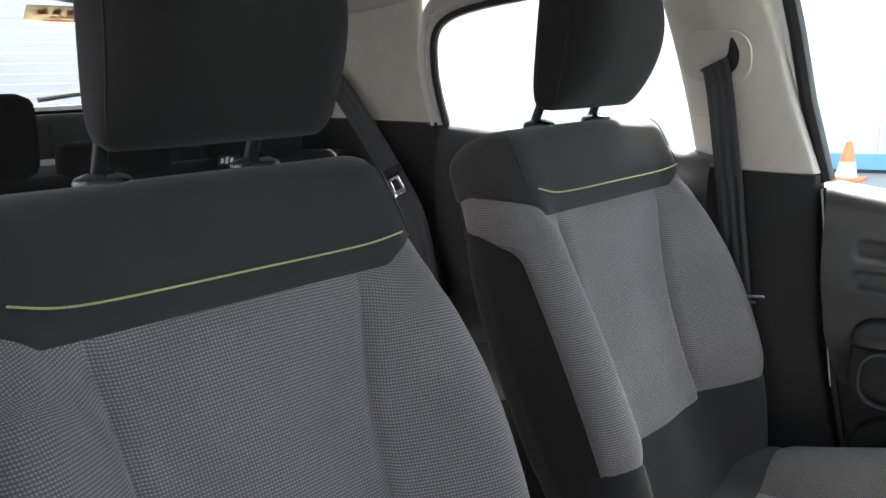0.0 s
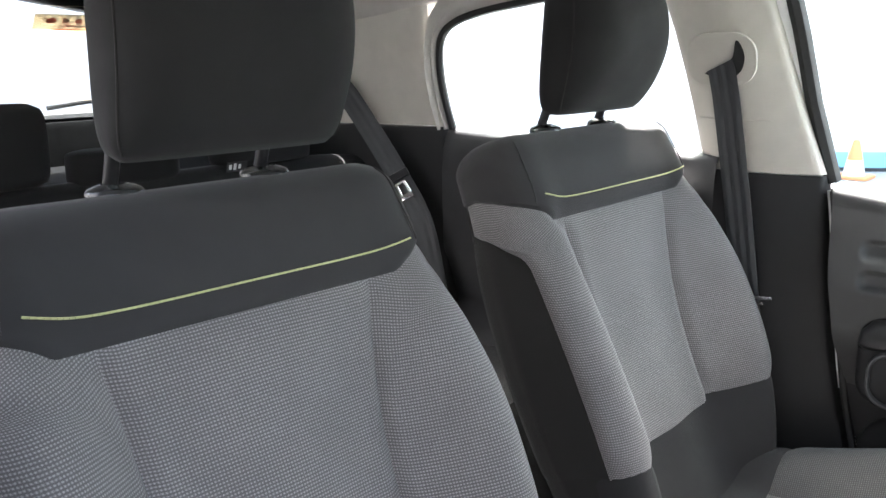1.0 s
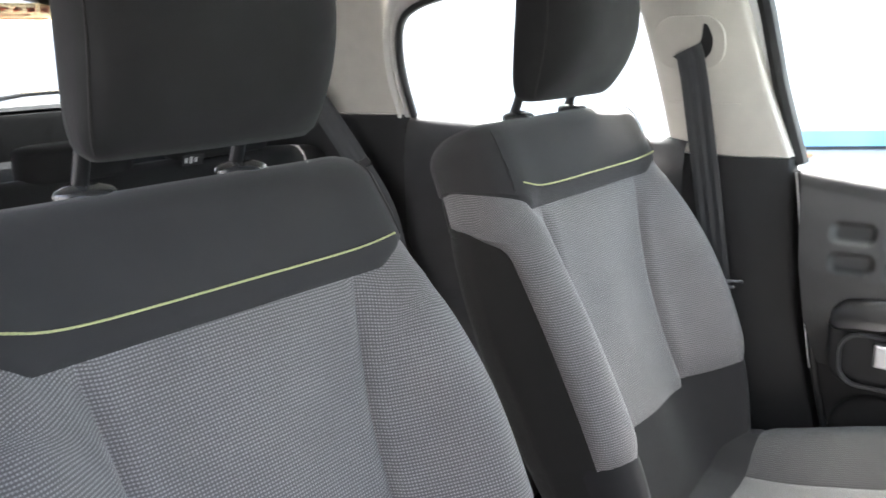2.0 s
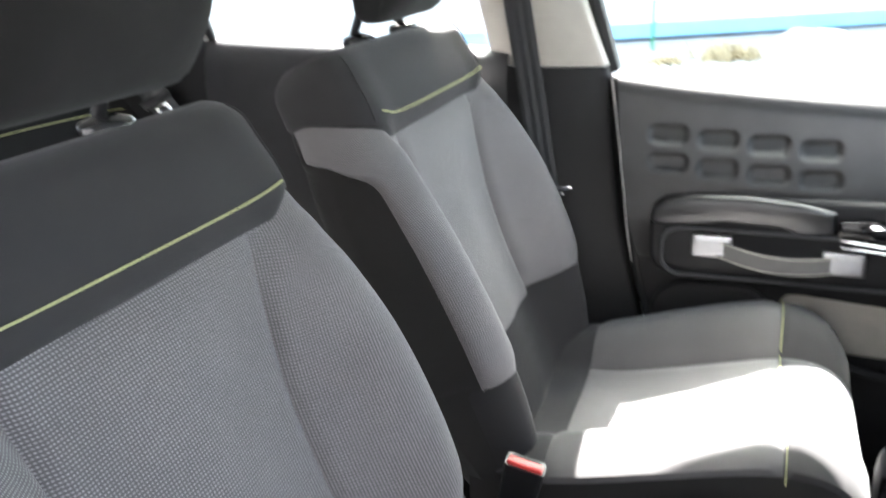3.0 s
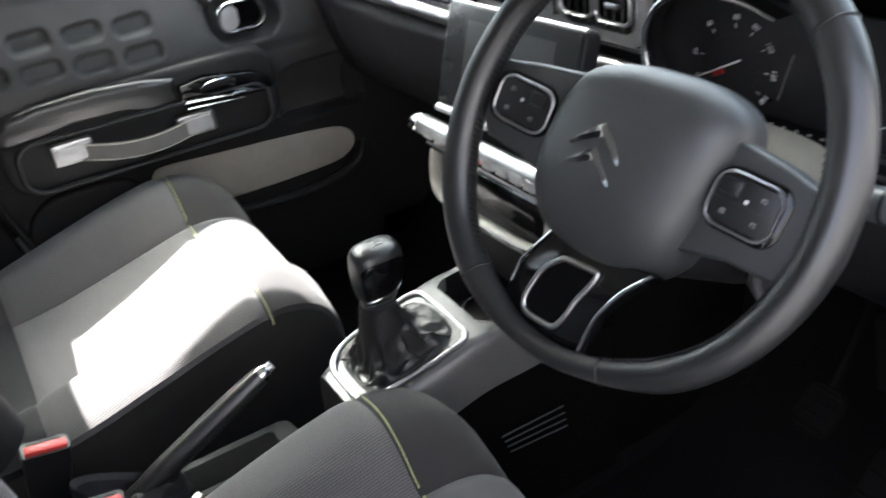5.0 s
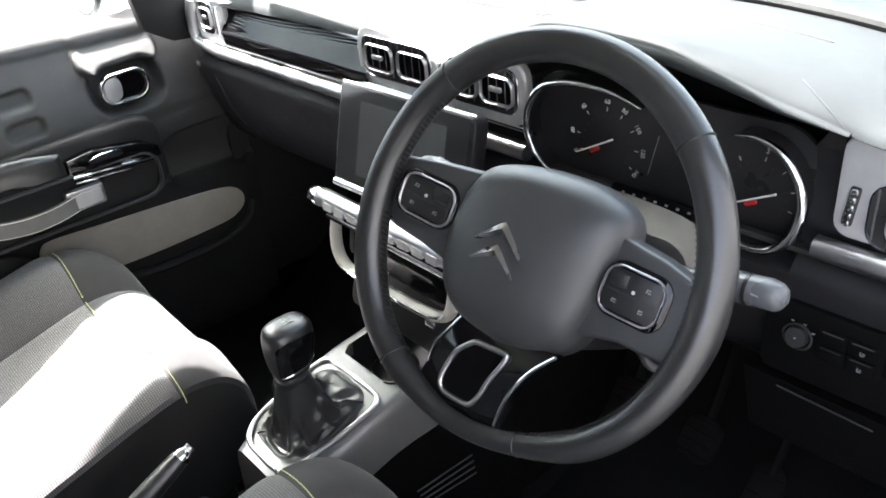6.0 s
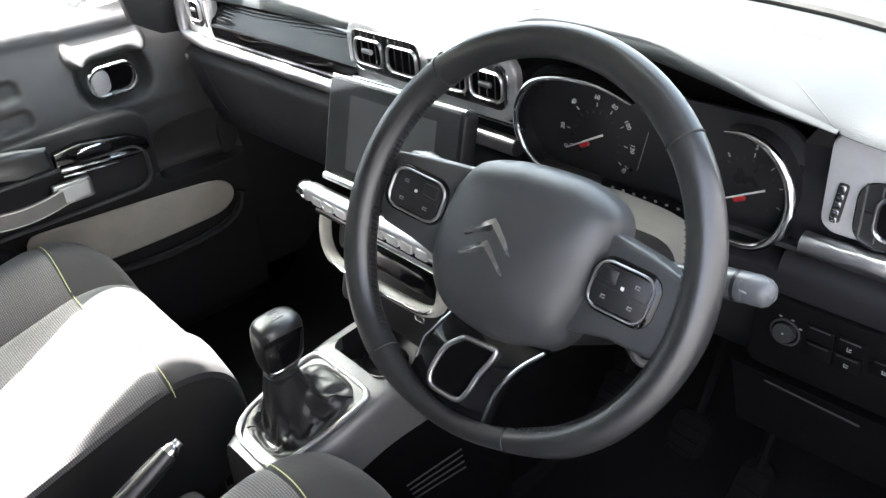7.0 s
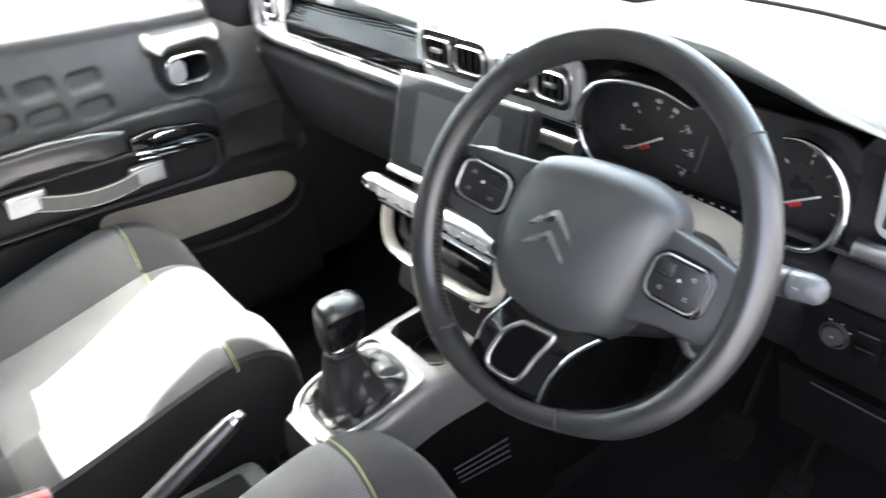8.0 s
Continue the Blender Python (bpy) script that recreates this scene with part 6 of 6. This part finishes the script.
belt = thing("seat_belt", "black front seat belt hanging on the centre pillar", "seat belt", (-0.60, -0.10, 0.5))
part("webbing", ribbon(dense([(-0.570, -0.164, 1.122), (-0.5715, -0.160, 1.113), (-0.575, -0.157, 1.095), (-0.584, -0.153, 1.06), (-0.592, -0.142, 0.98), (-0.600, -0.128, 0.88), (-0.604, -0.108, 0.74), (-0.606, -0.090, 0.62), (-0.610, -0.075, 0.48)]), 0.046, (0, 1, 0)), WEB, belt, "black belt webbing")
gm = Matrix.Translation((-0.577, -0.163, 1.132)) @ Matrix(((0, 0, 1, 0), (1, 0, 0, 0), (0, 1, 0, 0), (0, 0, 0, 1))) @ pose(0, 0, 0, 13, 0, 0)
part("guide_plate", prism([(x, y) for x, y in rrect(0.118, 0.086, 0.036, 8)], 0.004, gm, 0.002), CREAM, belt, "pale rounded belt guide plate")
slot = smooth2([(-0.028, -0.022), (0.000, -0.012), (0.020, 0.004), (0.026, 0.030), (0.034, 0.024), (0.040, 0.004), (0.034, -0.018), (0.016, -0.030), (-0.010, -0.030), (-0.028, -0.022)], 5)[:-1]
part("guide_slot", prism(slot, 0.0012, gm @ pose(0, 0, 0.0042)), RUBBER, belt, "black hooked slot")
tg = part("tongue", rbox((0.010, 0.045, 0.030), 0.003, pose(-0.598, -0.105, 0.722, 8)), SATIN, belt, "black belt tongue")
part("tongue_blade", rbox((0.003, 0.050, 0.006), 0.001, pose(-0.592, -0.082, 0.739, 6)), CHROME, tg)
part("tongue_blade", rbox((0.003, 0.034, 0.005), 0.001, pose(-0.592, -0.088, 0.728, 6)), CHROME, tg)
part("pillar_groove", tube([(-0.601, -0.205, 1.035), (-0.598, -0.145, 1.033), (-0.606, -0.085, 1.033)], 0.0010, 5), CREAM, belt)

# ---------------------------------------------------------------- rear belt and seats
rb_ = thing("rear_seat_belt", "black rear seat belt with silver tongue on rear pillar", "seat belt", (-0.56, -0.95, 0.7))
part("webbing", ribbon(dense([(-0.512, -1.02, 1.085), (-0.520, -0.99, 1.05), (-0.532, -0.93, 0.97), (-0.540, -0.868, 0.886), (-0.546, -0.80, 0.78), (-0.552, -0.76, 0.60)]), 0.048, (-0.5, 0.65, 0.45)), WEB, rb_, "black belt webbing")
part("loop", rbox((0.030, 0.035, 0.050), 0.010, pose(-0.512, -1.03, 1.075, 35)), SATIN, rb_)
t_y = Vector((-0.02, 0.60, -0.80)).normalized()
t_z = Vector((0.69, 0.64, 0.20))
t_x = t_y.cross(t_z).normalized()
t_z = t_x.cross(t_y)
TM = Matrix.Translation((-0.530, -0.862, 0.884)) @ Matrix((t_x, t_y, t_z)).transposed().to_4x4()
tg2 = part("tongue", rbox((0.058, 0.020, 0.012), 0.004, TM), SATIN, rb_, "black belt tongue")
part("tongue_blade", frame_ring(rrect(0.027, 0.042, 0.005, 3), 0.0065, 0.003, TM @ pose(0, 0.034, 0.0), 0.2), CHROME, tg2, "bright steel tongue")
part("tongue_blade", rbox((0.027, 0.012, 0.003), 0.001, TM @ pose(0, 0.050, 0.0015)), CHROME, tg2)

bench = thing("rear_bench", "dark rear bench with grey panels and low head restraints", "car seat", (0, -0.8, 0.3))


def bench_at(a, b):
    x = -0.60 + 1.20 * a
    keys = [(0.0, -0.74, 0.48), (0.15, -0.77, 0.55), (0.6, -0.93, 0.82), (0.80, -0.985, 0.895), (0.9, -1.015, 0.925), (0.96, -1.05, 0.930), (1.0, -1.09, 0.90)]
    y, z = spline(keys, b)
    dip = 0.010 * math.cos(2 * math.pi * (x + 0.02) / 0.42)
    return (x, y + dip * math.sin(math.pi * b), z - 0.02 * abs(x / 0.6) ** 6)


part("backrest", patch(bench_at, 90, 40), FAB_REAR, bench, "charcoal bench backrest with shade in its colour")
for x0, x1 in ((-0.55, -0.22), (0.20, 0.53)):
    part("panel", patch(lambda a, b: Vector(bench_at((x0 + (x1 - x0) * a + 0.6) / 1.2, 0.1 + 0.52 * b)) + Vector((0, 0.006, 0.003)), 20, 20), FAB_GREY, bench, "grey knit panel")
    part("panel_stitching", tube([Vector(bench_at((x0 + (x1 - x0) * k / 20 + 0.6) / 1.2, 0.72)) + Vector((0, 0.004, 0.002)) for k in range(21)], 0.0012, 5), STITCH, bench)
part("cushion", patch(lambda a, b: (-0.60 + 1.20 * a, -0.80 + 0.42 * b, 0.50 + 0.03 * math.sin(math.pi * b * 0.8) - 0.22 * max(0, (b - 0.85) / 0.15) ** 2), 30, 30), FAB_DARK, bench)
for cx, z0, z1, hw in ((0.275, 0.93, 1.072, 0.135), (0.0, 0.915, 0.985, 0.105), (-0.31, 0.925, 0.99, 0.12)):
    n, m = 36, 16

    def hr(u, v):
        z = z0 + (z1 - z0) * v
        e = abs(2 * v - 1)
        ins_ = 1 - (1 - e ** 6) ** (1 / 3)
        t = 2 * math.pi * u
        return (cx + hw * (1 - 0.3 * ins_) * math.copysign(abs(math.cos(t)) ** 0.6, math.cos(t)), -1.045 + 0.045 * (1 - 0.8 * ins_) * math.copysign(abs(math.sin(t)) ** 0.7, math.sin(t)), z)
    part("head_restraint", loft([[hr(i / n, 0.004 + 0.992 * j / m) for i in range(n)] for j in range(m + 1)]), FAB_REAR, bench, "charcoal rear head restraint with shade in its colour")
tag_ = part("label_tag", rbox((0.045, 0.001, 0.022), 0, pose(-0.215, -1.000, 0.929, -20, 0, -6)), RUBBER, bench, "small black label with pale marks")
for k in range(4):
    part("tag_mark", rbox((0.006, 0.0008, 0.010 if k % 2 else 0.014), 0, pose(-0.232 + 0.011 * k, -0.9990, 0.9295, -20, 0, -6)), MARK, tag_)
shelf = single("parcel_shelf", rbox((1.10, 0.56, 0.025), 0.008, pose(0, -1.40, 0.87)), CARPET, "black rear parcel shelf", "shelf")

# ---------------------------------------------------------------- rear window
rw = thing("window_1", "sloping rear window with dealer sticker", "window", (0, -1.75, 1.0), kind="structure")
q0, q1 = Vector((0, -1.755, 0.995)), Vector((0, -1.5347, 1.2888))
pane = part("pane", loft([[(-0.52, q0.y, q0.z), (0.52, q0.y, q0.z), (0.46, q1.y, q1.z), (-0.46, q1.y, q1.z)], [(-0.52, q0.y - 0.004, q0.z - 0.003), (0.52, q0.y - 0.004, q0.z - 0.003), (0.46, q1.y - 0.004, q1.z - 0.003), (-0.46, q1.y - 0.004, q1.z - 0.003)]]), GLASS_TINTED, rw)
part("window_frame", tube([(-0.53, q0.y, q0.z), (0.53, q0.y, q0.z), (0.48, q1.y, q1.z), (-0.48, q1.y, q1.z)], 0.014, 8, closed=True), BLACK, rw, "black rear window surround")
for k in range(11):
    s_ = 0.06 + 0.84 * k / 10
    p = q0.lerp(q1, s_)
    part("heater_line", tube([(-0.50 + 0.05 * s_, p.y + 0.001, p.z + 0.001), (0.50 - 0.05 * s_, p.y + 0.001, p.z + 0.001)], 0.0003, 4), STICKER, rw)
RWM = pose(0, 0, 0) @ Matrix.Translation(q0) @ pose(0, 0, 0, 53.1)
stk = part("sticker", rbox((0.34, 0.052, 0.0008), 0, RWM @ pose(-0.275, 0.282, 0.003)), STICKER, rw, "pale dealer sticker with red bars")
for k, w in enumerate((0.030, 0.024, 0.022, 0.026, 0.028, 0.024)):
    part("sticker_bar", rbox((w * 0.75, 0.013, 0.0006), 0, RWM @ pose(-0.145 - 0.033 * k, 0.290, 0.0037)), STICKER_RED, stk)
part("sticker_bar", rbox((0.085, 0.005, 0.0006), 0, RWM @ pose(-0.205, 0.276, 0.0037)), STICKER_RED, stk)
part("sticker_bar", rbox((0.14, 0.004, 0.0006), 0, RWM @ pose(-0.22, 0.266, 0.0037)), STICKER_RED, stk)
part("wiper_arm", tube([(-0.20, -1.775, 1.020), (-0.30, -1.768, 1.032), (-0.45, -1.76, 1.035)], 0.007, 8), SATIN, rw)

# ---------------------------------------------------------------- windscreen, outside mirror
ws = thing("window_2", "sloping windscreen above the dashboard", "window", (0, 0.9, 0.9), kind="structure")
pane = part("pane", loft([[(-0.66, 0.985, 0.951), (0.66, 0.985, 0.951), (0.60, 0.53, 1.31), (-0.60, 0.53, 1.31)], [(-0.66, 0.990, 0.955), (0.66, 0.990, 0.955), (0.60, 0.535, 1.315), (-0.60, 0.535, 1.315)]]), GLASS, ws)
pane.visible_shadow = False
part("lower_band", tube([dash_top(0.01 + 0.98 * k / 40, 0.545) + Vector((0, 0, 0.0055)) for k in range(41)], 0.0068, 8), RUBBER, ws, "black band at the foot of the windscreen")
part("wiper", tube([(0.00, 1.125, 0.955), (0.28, 1.085, 0.958), (0.42, 1.068, 0.960), (0.60, 1.055, 0.962)], 0.005, 8), RUBBER, ws)
single("bonnet", patch(lambda a, b: (-0.72 + 1.44 * a, 1.25 + 0.9 * b, 0.92 - 0.10 * b - 0.05 * (2 * a - 1) ** 4), 12, 12), WHITE_BODY, "white car bonnet beyond the windscreen", "bonnet", "structure")
mirror = thing("door_mirror", "white door mirror outside the passenger window", "door mirror", (-0.84, 0.63, 0.92))
part("housing", loft([[(-0.845 + 0.085 * k * math.cos(t), 0.565 + d, 0.938 + 0.07 * k * math.sin(t)) for t in [2 * math.pi * i / 28 for i in range(28)]] for k, d in ((1.0, 0.0), (1.0, 0.03), (0.92, 0.07), (0.7, 0.10), (0.3, 0.115))]), WHITE_BODY, mirror, "white mirror housing")
part("mirror_rim", tube([(-0.845 + 0.083 * math.cos(t), 0.563, 0.938 + 0.068 * math.sin(t)) for t in [2 * math.pi * i / 32 for i in range(32)]], 0.006, 8, closed=True), SATIN, mirror)
part("mirror_glass", loft([[(-0.845 + 0.078 * math.cos(t), 0.565, 0.938 + 0.063 * math.sin(t)) for t in [2 * math.pi * i / 28 for i in range(28)]], [(-0.845 + 0.076 * math.cos(t), 0.561, 0.938 + 0.061 * math.sin(t)) for t in [2 * math.pi * i / 28 for i in range(28)]]]), CHROME, mirror, "mirror glass")
part("foot", tube([(-0.80, 0.66, 0.90), (-0.74, 0.68, 0.88), (-0.70, 0.68, 0.875)], 0.022, 10), SATIN, mirror)

# ---------------------------------------------------------------- outside
CONCRETE = mat("pale_concrete_yard", (0.36, 0.36, 0.355), 0.9, vary=0.1, scale=3, bump=0.4, bump_scale=60)
CLAD = mat("white_cladding", (0.80, 0.80, 0.79), 0.6, vary=0.03, scale=2)
BLUE = mat("blue_painted_band", (0.26, 0.55, 0.78), 0.6, vary=0.08, scale=4)
DARKBASE = mat("dark_plinth", (0.10, 0.10, 0.11), 0.8, vary=0.15, scale=6)
ORANGE = mat("orange_cone_plastic", (0.88, 0.32, 0.13), 0.5, vary=0.06)
CONEWHITE = mat("white_cone_sleeve", (0.8, 0.8, 0.8), 0.5, vary=0.04)
GREEN = mat("green_post_paint", (0.05, 0.30, 0.16), 0.5, vary=0.1)
GRASS = mat("dry_grass", (0.50, 0.42, 0.27), 0.9, vary=0.2, scale=20)
single("ground", patch(lambda a, b: (-700 + 1400 * a, -700 + 1400 * b, 0.0), 2, 2), CONCRETE, "pale sunlit concrete yard", "ground", "structure")

hall = thing("industrial_building", "white clad industrial hall with blue base band", "building", (-9.0, 0, 0))
bd = Vector((-0.5, 0.85, 0)).normalized()
bo = Vector((-9.1, 0.0, 0))
bn = Vector((-bd.y, bd.x, 0))


def along(s, d, z):
    p = bo + bd * s + bn * d
    return (p.x, p.y, z)


def hall_box(s0, s1, d0, d1, z0, z1):
    return loft([[along(s0, d0, z0), along(s1, d0, z0), along(s1, d1, z0), along(s0, d1, z0)], [along(s0, d0, z1), along(s1, d0, z1), along(s1, d1, z1), along(s0, d1, z1)]])


part("wall", hall_box(-30, 40, 0.0, 12, 0.18, 5.6), CLAD, hall, "white clad wall")
part("roof", hall_box(-30.2, 40.2, -0.2, 12.2, 5.6, 5.8), DARKBASE, hall)
part("plinth", hall_box(-30, 40, 0.03, 11.9, 0.0, 0.04), DARKBASE, hall)
part("blue_band", hall_box(-30, 40, -0.02, 12, 0.04, 0.19), BLUE, hall, "blue painted band")
for k in range(40):
    part("cladding_rib", hall_box(-10 + 0.5 * k, -9.96 + 0.5 * k, -0.025, 0.01, 0.19, 5.6), CLAD, hall)

cone = thing("traffic_cone", "orange and white traffic cone in the yard", "cone", (-7.47, -1.81, 0))


def turn(rows, at, n=24):
    return loft([[(at[0] + r * math.cos(2 * math.pi * k / n), at[1] + r * math.sin(2 * math.pi * k / n), at[2] + z) for k in range(n)] for r, z in rows])


part("base", rbox((0.30, 0.30, 0.03), 0.01, pose(-7.47, -1.81, 0.015)), ORANGE, cone)
part("body", turn([(0.095, 0.03), (0.068, 0.17)], (-7.47, -1.81, 0)), CONEWHITE, cone)
part("tip", turn([(0.068, 0.17), (0.030, 0.34), (0.018, 0.35)], (-7.47, -1.81, 0)), ORANGE, cone, "orange tip")
post = single("green_post", tube([(-7.9, -0.75, 0), (-7.9, -0.75, 1.2), (-7.9, -0.72, 3.0)], 0.015, 10), GREEN, "thin green post in the yard", "post")
bm = bmesh.new()
rnd = random.Random(4)
for k in range(420):
    cx, cy = ((-7.08, -0.52), (-7.36, -0.10), (-7.40, 0.08))[k % 3]
    x, y = cx + rnd.gauss(0, 0.10), cy + rnd.gauss(0, 0.09)
    h, a = rnd.uniform(0.03, 0.07 if k % 3 == 0 else 0.20), rnd.uniform(0, 6.28)
    v = [bm.verts.new(p) for p in ((x - 0.015 * math.cos(a), y - 0.015 * math.sin(a), 0), (x + 0.015 * math.cos(a), y + 0.015 * math.sin(a), 0), (x + rnd.gauss(0, 0.06), y + rnd.gauss(0, 0.06), h))]
    bm.faces.new(v)
single("dry_grass", bm, GRASS, "tufts of dry yellow grass by the wall", "grass", "stuff")


def boulder_at(a, b):
    t = 2 * math.pi * a
    r = math.sin(math.pi / 2 * min(1.0, 0.02 + 0.98 * b)) ** 0.7
    n = 1 + 0.10 * noise.noise(Vector((1.6 * math.cos(t), 1.6 * math.sin(t), 2.0 * b)))
    return (-6.95 + 0.24 * r * n * math.cos(t), 0.68 + 0.37 * r * n * math.sin(t), 0.31 * n * math.cos(math.pi / 2 * b) ** 0.6 - 0.01)


single("boulder", patch(boulder_at, 40, 20), CLAD, "pale sunlit boulder on the yard", "boulder")

# Unseen wall added beyond the driver's side to hold back low sky light.
BLOCK_WALL = mat("light_block_wall", (0.125, 0.127, 0.132), 0.9, vary=0.15, scale=3, bump=0.4, bump_scale=40)
single("wall_light_block", rbox((0.2, 26, 3.1), 0.02, pose(3.3, 1.0, 1.55)), BLOCK_WALL, "plain dark unseen wall, added to block low sky light", "wall", "structure")
# Dark strip laid out of view so the sunlit yard bounces less light in.
BOUNCE_CUT = mat("bounce_cut_ground", (0.045, 0.046, 0.048), 0.9, vary=0.2, scale=8, bump=0.5, bump_scale=150)
single("road", rbox((2.6, 26, 0.02), 0.004, pose(1.88, 1.0, 0.008)), BOUNCE_CUT, "unseen dark ground strip, added to cut bounced light", "road", "structure")
